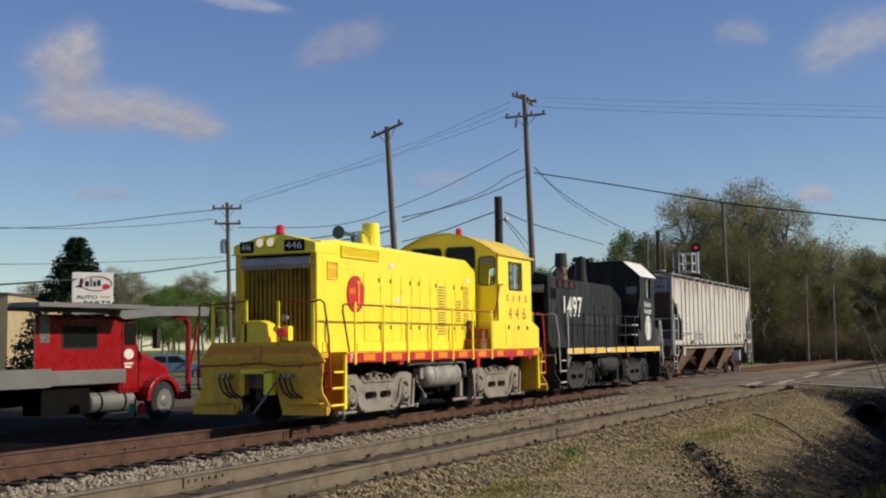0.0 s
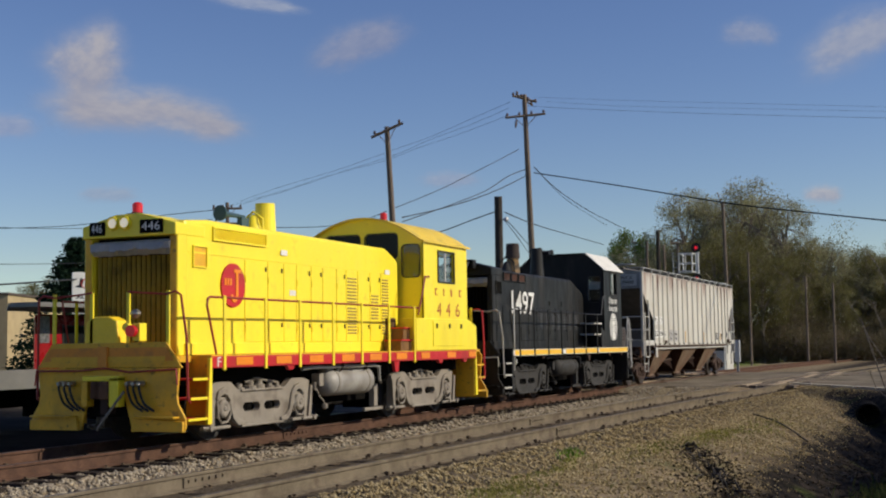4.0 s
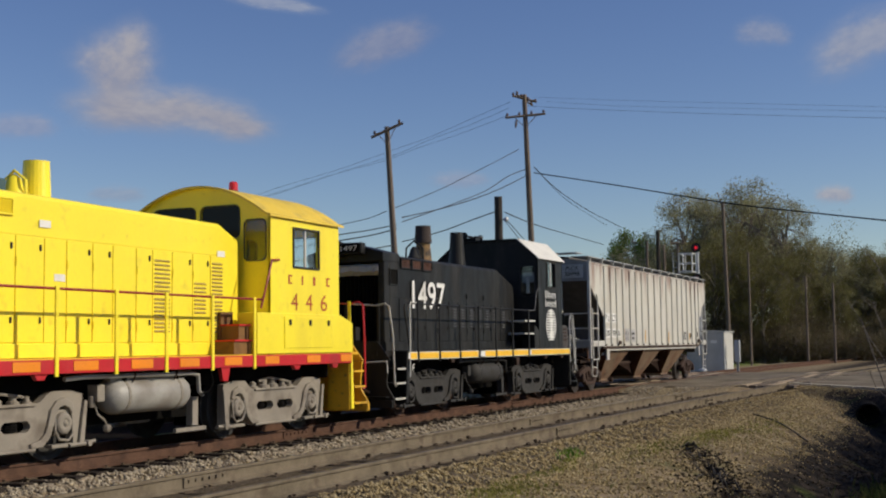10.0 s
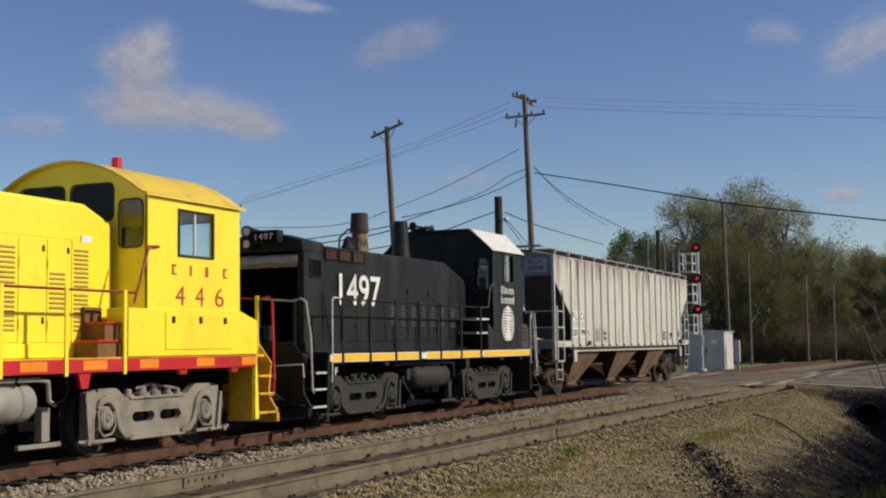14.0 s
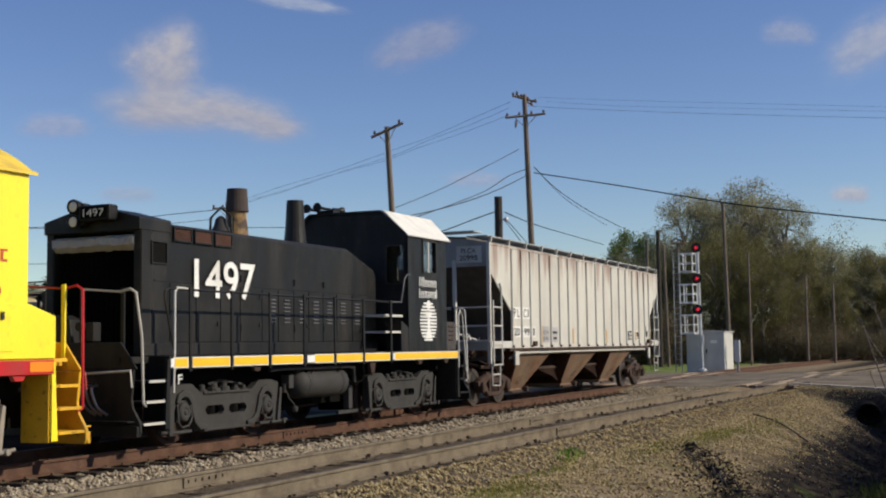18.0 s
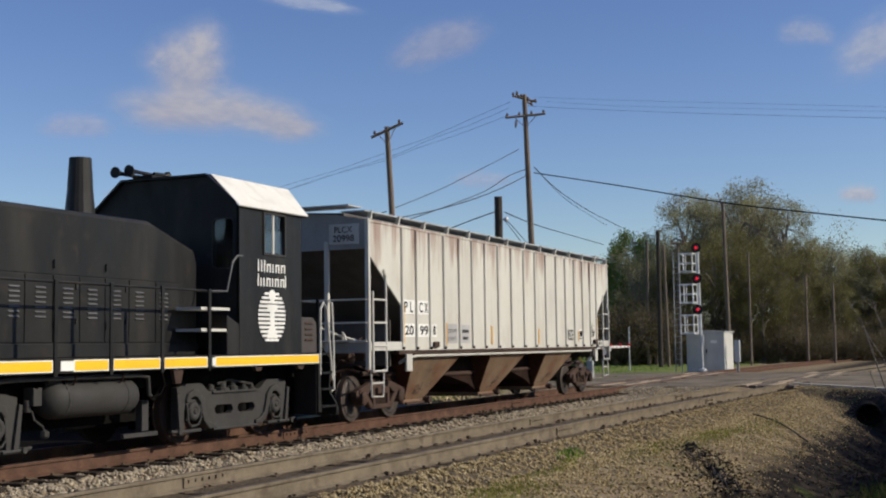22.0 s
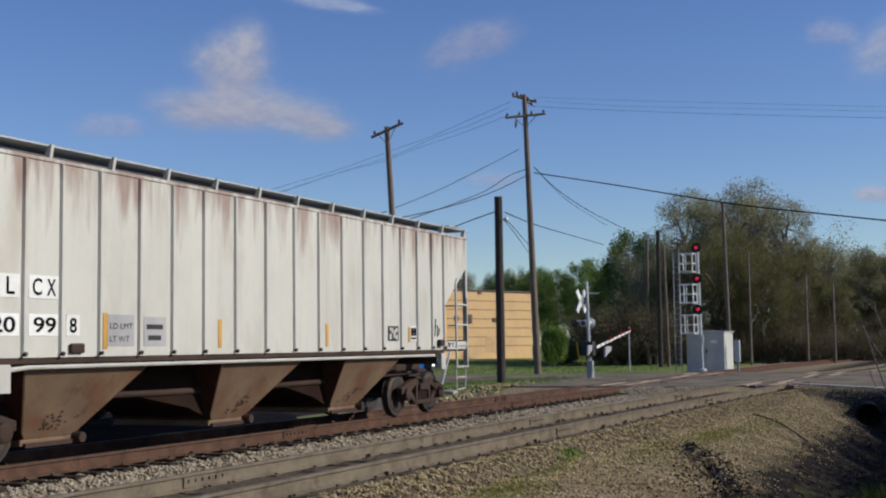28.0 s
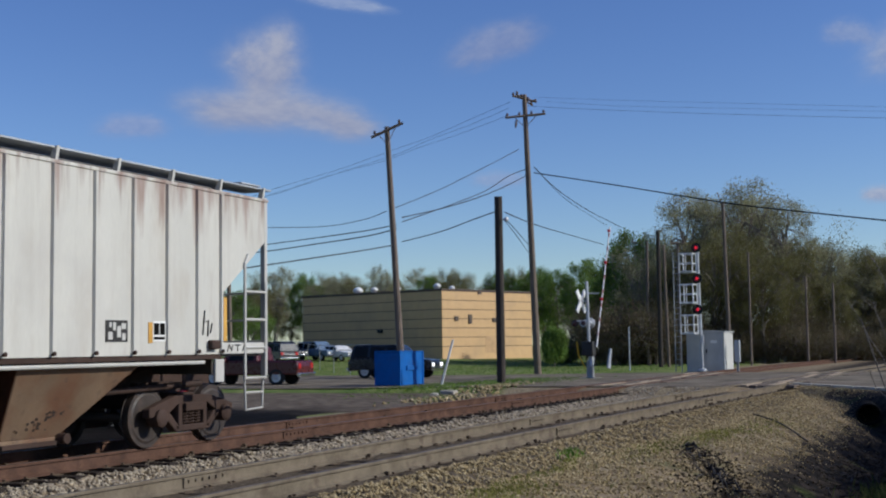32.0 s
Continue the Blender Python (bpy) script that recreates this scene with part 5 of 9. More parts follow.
for z in (1.78, 2.12):
    part("cab_step", Form().box(8.05, 8.85, -1.48, -1.0, z, z + 0.045), CAR_GREY, black, "grey cab step edge")
part("cab_grab_iron", Form().tube([(8.3, -1.49, 2.42), (8.72, -1.51, 2.43), (8.86, -1.52, 2.9), (8.98, -1.53, 3.02), (9.14, -1.53, 3.03)], 0.02, 6), LOUVRE_B, black)
lettering("1497", 2.12, 3.94, 2.34, 2.98, -0.949, WHITE, black, label="large white road number", gap=0.022, bold=0.012)
strokes = []
for z, xs_, tall in ((2.80, (9.66, 9.76, 9.85, 9.94, 10.03, 10.12, 10.22, 10.31, 10.40, 10.50), (0, 1, 2)), (2.555, (9.65, 9.74, 9.83, 9.93, 10.02, 10.11, 10.20, 10.29, 10.38, 10.47, 10.53), (0, 10))):
    strokes += [(x, x + 0.034, z, z + (0.205 if k in tall else 0.145)) for k, x in enumerate(xs_)]
    strokes += [(xs_[k] + 0.034, xs_[k + 1], z + 0.117, z + 0.145) for k in (3, 6, 8)]
bars(strokes, -1.50, WHITE, black, label="white company lettering as plain bars")
for k in range(12):
    z = 1.62 + k * 0.072
    hw = 0.44 * math.sqrt(max(0.02, 1 - ((z + 0.02 - 2.04) / 0.46) ** 2))
    part("emblem_stripe", Form().box(10.10 - hw, 10.10 + hw, -1.506, -1.50, z, z + 0.042), WHITE, black, "white emblem stripe")
part("emblem_bar", Form().prism([(9.93, 1.67), (10.27, 1.67), (10.24, 1.80), (10.17, 1.86), (10.17, 2.12), (10.26, 2.16), (10.26, 2.25), (9.94, 2.25), (9.94, 2.16), (10.03, 2.12), (10.03, 1.86), (9.96, 1.80)], "y", -1.512, -1.5075), WHITE, black, "white emblem figure bar")
part("emblem_dot", disc(10.10, 2.40, 0.105, 0.105, -1.512, -1.5075), WHITE, black)
for x, zt, m, r0 in ((4.84, 4.48, STACK_RUST, 0.22), (6.95, 4.48, BLACK, 0.24)):
    part("exhaust_pipe", Form().lathe((x, 0, 3.48), "z", [(0, r0), (0.06, r0), (zt - 4.02, r0 - 0.04), (zt - 3.48, r0 - 0.07), (zt - 3.48, 0.13), (0.4, 0.13)], 20), m, black, "scorched exhaust stack")
part("stack_cap", Form().lathe((4.84, 0, 4.05), "z", [(0, 0.18), (0.0, 0.215), (0.40, 0.19), (0.43, 0.19), (0.43, 0.16)], 20), mk("soot_brown_stack", (0.05, 0.035, 0.03), 0.85), black)
part("bell", Form().lathe((4.28, -0.02, 3.62), "z", [(0, 0.19), (0.03, 0.18), (0.12, 0.13), (0.24, 0.10), (0.30, 0.04), (0.31, 0.01)], 18), IRON_DARK, black, smooth=True)
part("bell_yoke", Form().tube([(4.28, -0.26, 3.5), (4.28, -0.24, 3.9), (4.28, -0.02, 4.08), (4.28, 0.2, 3.9), (4.28, 0.22, 3.5)], 0.025, 6), BLACK, black)
for x, dy, z in ((8.72, 0.76, 4.53), (8.86, 0.58, 4.57)):
    part("horn", Form().lathe((x, dy, z), "x", [(0.0, 0.10), (0.03, 0.095), (0.10, 0.05), (0.2, 0.035), (0.75, 0.03)], 14), BLACK, black, "dark air horn trumpet")
part("horn", Form().lathe((9.85, 0.50, 4.58), "x", [(0.0, 0.085), (-0.03, 0.08), (-0.10, 0.045), (-0.4, 0.03)], 12), BLACK, black, "dark air horn trumpet facing back")
part("horn_bracket", Form().box(9.3, 9.6, 0.42, 0.84, 4.44, 4.54), BLACK, black)
lettering("F", 0.94, 1.05, 0.98, 1.12, -1.51, WHITE, black, name="front_letter")
lettering("F", 0.90, 1.0, 1.22, 1.37, -1.505, WHITE, yellow, name="front_letter")
part("front_grab_iron", Form().tube([(1.25, -1.47, 2.43), (0.98, -1.47, 2.44), (0.90, -1.48, 2.38), (0.88, -1.49, 1.4), (0.86, -1.49, 0.85)], 0.022, 6), CAR_GREY, black, "light grey grab iron")
part("rear_grab_iron", Form().tube([(11.8, -1.4, 0.95), (11.78, -1.49, 1.0), (11.8, -1.49, 2.2), (11.95, -1.47, 2.34), (12.1, -1.46, 2.2), (12.3, -1.46, 0.9)], 0.022, 6), CAR_GREY, black, "light grey grab iron")

# ---------- the covered hopper ----------
def streaked(name):
    """Grey side paint with rust runs that hang from the roof seam."""
    m = mk(name, (0.54, 0.52, 0.46), 0.62, var=0.06, vscale=1.1, gvar=0.03, dirt=(0.36, 0.33, 0.28), dscale=2.2, dlo=0.5, dhi=0.8, damt=0.45,
           stretch=(1, 1, 0.16), dirt2=(0.40, 0.38, 0.35), d2scale=0.8, d2lo=0.5, d2hi=0.72, d2amt=0.4, bump=0.05)
    t = m.node_tree
    b = t.nodes["Principled BSDF"]
    paint = b.inputs["Base Color"].links[0].from_socket
    tc = t.nodes.new("ShaderNodeTexCoord")
    sp = t.nodes.new("ShaderNodeSeparateXYZ")
    t.links.new(tc.outputs["Object"], sp.inputs[0])

    def tex(stretch, scale, detail):
        mp = t.nodes.new("ShaderNodeMapping")
        mp.inputs["Scale"].default_value = stretch
        t.links.new(tc.outputs["Object"], mp.inputs[0])
        n = t.nodes.new("ShaderNodeTexNoise")
        n.inputs["Scale"].default_value, n.inputs["Detail"].default_value = scale, detail
        t.links.new(mp.outputs[0], n.inputs["Vector"])
        return n.outputs["Fac"]

    def span_map(v, lo, hi, a, c):
        r = t.nodes.new("ShaderNodeMapRange")
        for k, val in zip(("From Min", "From Max", "To Min", "To Max"), (lo, hi, a, c)):
            r.inputs[k].default_value = val
        t.links.new(v, r.inputs["Value"])
        return r.outputs[0]

    def op(kind, a, c):
        n = t.nodes.new("ShaderNodeMath")
        n.operation = kind
        for s_, v in zip(n.inputs, (a, c)):
            if hasattr(v, "is_linked"):
                t.links.new(v, s_)
            else:
                s_.default_value = v
        return n.outputs[0]
    # runs are long where the noise is high
    run = op("SUBTRACT", span_map(tex((1, 1, 0.16), 3.4, 7.0), 0.38, 0.72, 0.0, 1.3), span_map(sp.outputs[2], 2.9, 4.03, 1.1, 0.0))
    run = span_map(run, 0.0, 0.7, 0.0, 0.66)
    fine = span_map(tex((1, 1, 0.08), 9.0, 4.0), 0.52, 0.72, 0.0, 0.6)
    fine = op("MULTIPLY", fine, span_map(sp.outputs[2], 3.2, 4.0, 0.15, 1.0))
    base = span_map(tex((1, 1, 0.5), 1.7, 5.0), 0.55, 0.75, 0.0, 0.4)
    for fac, col in ((base, (0.37, 0.31, 0.24)), (fine, (0.20, 0.13, 0.10)), (run, (0.21, 0.105, 0.075))):
        x = t.nodes.new("ShaderNodeMix")
        x.data_type = "RGBA"
        t.links.new(fac, x.inputs["Factor"])
        t.links.new(paint, x.inputs["A"])
        x.inputs["B"].default_value = (*col, 1)
        paint = x.outputs["Result"]
    t.links.new(paint, b.inputs["Base Color"])
    return m


HOPPER_SIDE = streaked("rust_streaked_grey_paint")
HRIBS = (1.50, 2.20, 2.89, 3.66, 4.53, 5.31, 6.12, 7.00, 7.92, 8.85, 9.72, 10.60, 11.48, 12.31, 13.14, 13.94, 14.70, 15.34)
hopper = thing("covered_hopper_car", "light grey covered hopper car with rust streaks and brown bays", "hopper car")
L, TOPZ, SILLZ = 16.76, 4.03, 1.42
for s in (-1, 1):
    y0, y1 = sorted((s * 1.57, s * 1.6))
    side = part("side_wall", Form().prism([(1.50, SILLZ), (15.34, SILLZ), (15.34, 2.34), (16.70, 3.32), (16.74, TOPZ), (0.02, TOPZ), (0.06, 3.32), (1.50, 2.34)], "y", y0, y1), HOPPER_SIDE, hopper, "ribbed grey steel side sheet")
    for x in HRIBS:
        z0 = SILLZ + 0.04
        part("side_rib", Form().prism([(x - 0.038, s * 1.6), (x - 0.022, s * 1.645), (x + 0.022, s * 1.645), (x + 0.038, s * 1.6)], "z", z0, TOPZ - 0.06), HOPPER_SIDE, side)
        part("rib_foot", Form().lathe((x, s * 1.62, SILLZ + 0.045), "y", [(0, 0.03), (s * 0.05, 0.03), (s * 0.055, 0.015)], 10), IRON_RUST, side)
    part("top_chord", Form().box(0.0, L, min(s * 1.56, s * 1.618), max(s * 1.56, s * 1.618), TOPZ - 0.055, TOPZ - 0.005), HOPPER_SIDE, side, bevel=0.01)
    part("side_sill", Form().box(1.4, 15.4, min(s * 1.46, s * 1.585), max(s * 1.46, s * 1.585), 1.34, SILLZ), IRON_RUST, side, bevel=0.01)
    part("sill_pipe", Form().tube([(1.7, s * 1.45, 1.16), (1.95, s * 1.5, 1.26), (2.4, s * 1.52, 1.30), (15.0, s * 1.52, 1.30)], 0.035, 8), CAR_GREY, side)
    part("side_plate", Form().box(1.72, 2.0, min(s * 1.56, s * 1.61), max(s * 1.56, s * 1.61), 0.98, 1.34), CAR_GREY, side, bevel=0.01)
    part("side_plate", Form().box(15.2, 15.44, min(s * 1.56, s * 1.61), max(s * 1.56, s * 1.61), 0.98, 1.34), CAR_GREY, side, bevel=0.01)
    part("end_sill_beam", Form().box(0.05, 1.5, min(s * 1.54, s * 1.62), max(s * 1.54, s * 1.62), 1.42, 1.60), CAR_GREY, side, bevel=0.01)
    part("end_sill_beam", Form().box(15.34, 16.7, min(s * 1.54, s * 1.62), max(s * 1.54, s * 1.62), 1.42, 1.60), CAR_GREY, side, bevel=0.01)
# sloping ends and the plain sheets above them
# shaded copies of the car's grey: one mid grey, one for deep shade
END_SHADE_GREY = mk("shade_grey_end_paint", (0.30, 0.295, 0.28), 0.65, var=0.12, dirt=(0.12, 0.10, 0.085), dscale=1.2, damt=0.6, stretch=(1, 1, 0.4))
END_SHADE_DARK = mk("shade_dark_end_paint", (0.075, 0.066, 0.057), 0.75, var=0.2, dirt=(0.05, 0.04, 0.035), dscale=1.4, damt=0.7)
for e, x0 in ((1, 0.04), (-1, 16.72)):
    part("end_sheet", Form().box(min(x0, x0 + e * 0.03), max(x0, x0 + e * 0.03), -1.57, 1.57, 3.45, TOPZ), END_SHADE_GREY, hopper, "grey upper end sheet")
    part("slope_sheet", Form().prism([(x0, 3.46), (x0 + e * 0.04, 3.46), (x0 + e * 2.7, 1.45), (x0 + e * 2.66, 1.42)], "y", -1.56, 1.56), END_SHADE_DARK, hopper, "sloping end sheet darkened as if in deep shade")
    part("end_bulkhead", Form().prism([(-1.4, 1.1), (1.4, 1.1), (1.4, 2.05), (-1.4, 2.05)], "x", x0 + e * 1.30, x0 + e * 1.34), END_SHADE_DARK, hopper)
    part("end_beam", Form().box(min(x0 + e * 0.02, x0 + e * 0.18), max(x0 + e * 0.02, x0 + e * 0.18), -1.55, 1.55, 1.38, 1.60), END_SHADE_GREY, hopper, bevel=0.015)
    for y in (-1.56, -0.64, 0.42, 1.56):
        part("end_post", Form().box(min(x0 - e * 0.02, x0 + e * 0.07), max(x0 - e * 0.02, x0 + e * 0.07), y - 0.045, y + 0.045, 1.05 if abs(y) > 1 else 1.4, 3.62 if abs(y) < 1 else 4.05), CAR_GREY, hopper, bevel=0.012)
    for z in (1.62, 1.98, 2.44):
        part("end_rail", Form().tube([(x0 - e * 0.04, -1.56, z), (x0 - e * 0.04, 0.2, z), (x0 - e * 0.04, 1.56, z)], 0.02, 6), CAR_GREY, hopper)
    for s in (-1, 1):
        lad = part("side_ladder", Form().tube([(x0 + e * 0.70, s * 1.62, 1.0), (x0 + e * 0.70, s * 1.62, 2.9), (x0 + e * 0.60, s * 1.62, 3.05)], 0.028, 6), CAR_GREY, hopper, "grey corner ladder")
        part("stile", Form().tube([(x0 + e * 0.10, s * 1.63, 1.0), (x0 + e * 0.10, s * 1.63, 2.6)], 0.028, 6), CAR_GREY, lad)
        for z in (1.02, 1.52, 1.98, 2.44):
            part("rung", Form().tube([(x0 + e * 0.10, s * 1.63, z), (x0 + e * 0.70, s * 1.63, z)], 0.022, 6), CAR_GREY, lad)
        part("stirrup_step", Form().tube([(x0 + e * 0.10, s * 1.58, 1.05), (x0 + e * 0.12, s * 1.58, 0.52), (x0 + e * 0.62, s * 1.58, 0.50), (x0 + e * 0.66, s * 1.58, 1.05)], 0.022, 6).tube([(x0 + e * 0.11, s * 1.58, 0.78), (x0 + e * 0.65, s * 1.58, 0.78)], 0.02, 6), CAR_GREY, lad)
    if e > 0:
        lettering("20998", -0.81, -1.29, 3.605, 3.735, x0 - 0.03, BLACK_DEEP, hopper, front=True)
        part("number_patch", Form().box(x0 - 0.025, x0, -1.39, -0.72, 3.55, 3.96), CAR_GREY, hopper, "paler grey number patch")
        lettering("PLCX", -0.85, -1.25, 3.785, 3.905, x0 - 0.03, BLACK_DEEP, hopper, front=True)
    coupler(hopper, x0 - e * 0.2, -e, IRON_RUST)
    part("draft_box", Form().box(min(x0 - e * 0.3, x0 + e * 2.4), max(x0 - e * 0.3, x0 + e * 2.4), -0.22, 0.22, 0.80, 1.12), IRON_RUST, hopper)
# brake wheel and valve gear on the front platform
GREY_STEP = mk("grey_grating", (0.22, 0.21, 0.20), 0.7, metal=0.2, var=0.2)
part("brake_cylinder", Form().lathe((0.55, -0.95, 1.28), "y", [(0, 0.05), (0.02, 0.14), (0.34, 0.14), (0.38, 0.06), (0.52, 0.03)], 14), IRON_RUST, hopper, "rusty brake cylinder")
part("brake_valve", Form().box(0.72, 0.98, -1.12, -0.86, 1.22, 1.52).box(0.78, 0.92, -1.2, -1.12, 1.28, 1.42), IRON_RUST, hopper, bevel=0.02)
part("air_reservoir", Form().lathe((0.35, 0.1, 1.30), "y", [(0, 0.06), (0.05, 0.18), (0.75, 0.18), (0.8, 0.06)], 16), IRON_RUST, hopper)
for k, pts_ in enumerate((((0.06, -1.5, 1.62), (0.30, -1.2, 1.58), (0.70, -1.0, 1.62), (1.25, -0.8, 1.70)), ((0.1, -0.45, 1.9), (0.35, -0.8, 1.72), (0.8, -1.25, 1.55), (1.1, -1.4, 1.48)), ((0.3, -1.42, 1.0), (0.34, -1.38, 1.34), (0.45, -1.2, 1.40), (0.7, -1.1, 1.40)),
                           ((0.05, -0.7, 0.95), (0.12, -0.9, 1.25), (0.5, -1.1, 1.12), (1.0, -1.3, 0.92)), ((0.15, -1.1, 1.36), (0.2, -0.95, 1.75), (0.32, -0.85, 1.80), (0.42, -0.8, 1.45)), ((-0.1, -0.55, 1.05), (0.2, -0.7, 1.0), (0.7, -0.75, 1.05), (1.3, -0.85, 0.95)))):
    part("brake_pipe", Form().tube(pts_, 0.02 + 0.006 * (k % 3), 6), (IRON_RUST, CAR_GREY, COUPLER)[k % 3], hopper)
part("brake_step", Form().box(0.02, 0.34, -1.15, -0.25, 1.60, 1.63), GREY_STEP, hopper, "grated brake step")
# roof, running boards, hatches
n = 12
top = [(-1.58 + 3.16 * k / n, TOPZ + 0.17 * (1 - ((2 * k / n - 1) ** 2))) for k in range(n + 1)]
# roof and hatch take the shaded greys, for the dark gap under the boards
part("roof", Form().prism(top + [(1.58, TOPZ - 0.02), (-1.58, TOPZ - 0.02)], "x", 0.05, L - 0.05), END_SHADE_GREY, hopper, "low arched grey roof")
WALK = mk("galvanised_running_board", (0.40, 0.41, 0.42), 0.55, metal=0.3, var=0.15)
for s in (-1, 1):
    rb = part("running_board", Form().box(-0.1, L + 0.1, min(s * 1.05, s * 1.60), max(s * 1.05, s * 1.60), TOPZ + 0.15, TOPZ + 0.175), WALK, hopper, "galvanised roof running board")
    for k in range(14):
        x = 0.12 + k * (L - 0.3) / 13
        part("board_bracket", Form().prism([(s * 1.50, TOPZ - 0.02), (s * 1.60, TOPZ - 0.02), (s * 1.635, TOPZ + 0.18), (s * 1.56, TOPZ + 0.18)], "x", x, x + 0.055), CAR_GREY, rb)
part("roof_hatch", Form().prism([(-0.8, TOPZ + 0.08), (0.8, TOPZ + 0.08), (0.8, TOPZ + 0.21), (0, TOPZ + 0.26), (-0.8, TOPZ + 0.21)], "x", 0.5, L - 0.5), END_SHADE_DARK, hopper, "long trough hatch", bevel=0.02)
for x in (-0.25, L - 0.35):
    part("end_walk", Form().box(x, x + 0.6, -1.3, 1.3, TOPZ + 0.265, TOPZ + 0.29), WALK, hopper)
# three bays
BAYS = ((2.36, 5.05, 2.91, 3.90), (6.83, 9.50, 7.22, 8.21), (11.02, 13.60, 11.24, 12.34))
VOID = mk("shade_black_slope_sheet", (0.022, 0.012, 0.009), 0.9, spec=0.1, var=0.3)
# rust, darkened further to stand for shade on the bays' sloping faces
BAY_SHADE_RUST = mk("shade_dark_rust_steel", (0.060, 0.026, 0.015), 0.9, spec=0.1, var=0.35, vscale=3, dirt=(0.03, 0.015, 0.01), dscale=2)
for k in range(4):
    # slope sheets behind and between the bays, near-black in place of deep shade
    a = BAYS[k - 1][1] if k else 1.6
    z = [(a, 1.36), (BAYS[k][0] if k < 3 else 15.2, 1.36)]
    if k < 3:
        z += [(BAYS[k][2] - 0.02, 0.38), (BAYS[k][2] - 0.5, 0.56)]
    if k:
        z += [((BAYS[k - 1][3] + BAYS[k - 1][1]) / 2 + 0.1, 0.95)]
    part("slope_sheet", Form().prism(z, "y", -0.9, 0.9), VOID, hopper, "slope sheet between bays, blackened as if in deep shade")
for tl, tr_, bl, br in BAYS:
    bay = Form()
    c = (bl + br) / 2 + (0.3 if bl > 4 else -0.2)
    pts = [(x, y, z) for z, xa, xb, yy in ((1.36, tl, tr_, 1.50), (0.32, bl, br, 0.95)) for x, y in ((xa, -yy), (xb, -yy), (xb, yy), (xa, yy))]
    bay.add(pts, [(0, 1, 2, 3), (7, 6, 5, 4), (0, 4, 5, 1), (1, 5, 6, 2), (2, 6, 7, 3), (3, 7, 4, 0)])
    b = part("hopper_bay", bay, CAR_BROWN, hopper, "rust-brown tapered hopper bay", bevel=0.02)
    for xa, xb, e in ((tl, bl, -1), (tr_, br, 1)):
        part("bay_slope", Form().prism([(xa + e * 0.006, 1.35), (xa + e * 0.018, 1.35), (xb + e * 0.018, 0.34), (xb + e * 0.006, 0.34)], "y", -1.0, 1.0), BAY_SHADE_RUST, b, "rusty slope sheet darkened as if in shade")
        w0, w1 = 1.0, 1.49
        part("bay_slope_edge", Form().add([(xa + e * 0.006, -w1, 1.35), (xb + e * 0.006, -0.95, 0.34), (xb + e * 0.006, -0.9, 0.34), (xa + e * 0.006, -w0, 1.35), (xa + e * 0.016, -w1, 1.35), (xb + e * 0.016, -0.95, 0.34), (xb + e * 0.016, -0.9, 0.34), (xa + e * 0.016, -w0, 1.35)],
                                          [(0, 1, 2, 3), (7, 6, 5, 4), (0, 4, 5, 1), (1, 5, 6, 2), (2, 6, 7, 3), (3, 7, 4, 0)]), BAY_SHADE_RUST, b)
    part("outlet_gate", Form().box(bl - 0.05, br + 0.1, -0.97, 0.97, 0.24, 0.33), CAR_BROWN, b, bevel=0.015)
    part("gate_capstan", Form().lathe((br + 0.02, -1.12, 0.30), "y", [(0, 0.075), (0.2, 0.075)], 10).box(bl, br, -1.02, -0.97, 0.22, 0.28), IRON_RUST, b)
    stain = Form()
    r = np.random.default_rng(int(tl * 10))
    for k in range(26):
        q = r.uniform(0.42, 0.68)
        yy = 0.95 + (1.50 - 0.95) * (q - 0.32) / 1.04
        xx = c + (0.1 if c < 7 else -0.2) + r.normal(0, 0.16) + (q - 0.5) * 0.9
        w = r.uniform(0.012, 0.035)
        stain.add([(xx - w, -yy - 0.006, q), (xx + w, -yy - 0.006, q - 0.01), (xx + w * 0.8, -yy - 0.016, q + w), (xx - w * 0.6, -yy - 0.016, q + w * 1.2)], [(0, 1, 2, 3)])
    tagged(part("oily_crust", stain, mk("dark_oily_crust", (0.035, 0.022, 0.015), 0.6) if tl < 4 else bpy.data.materials["dark_oily_crust"], b), kind="stuff")
part("centre_sill", Form().box(0.2, L - 0.2, -0.25, 0.25, 0.95, 1.36), IRON_RUST, hopper)
part("train_line", Form().tube([(1.0, -0.9, 0.95), (4.6, -0.9, 0.85), (6.0, -0.9, 0.83), (9.5, -0.9, 0.83), (12, -0.9, 0.85), (15.8, -0.9, 0.95)], 0.05, 8), IRON_RUST, hopper)


WHEEL_IRON = mk("dark_oily_wheel", (0.035, 0.025, 0.02), 0.6, var=0.3, dirt=(0.10, 0.06, 0.04), dscale=5, damt=0.5)


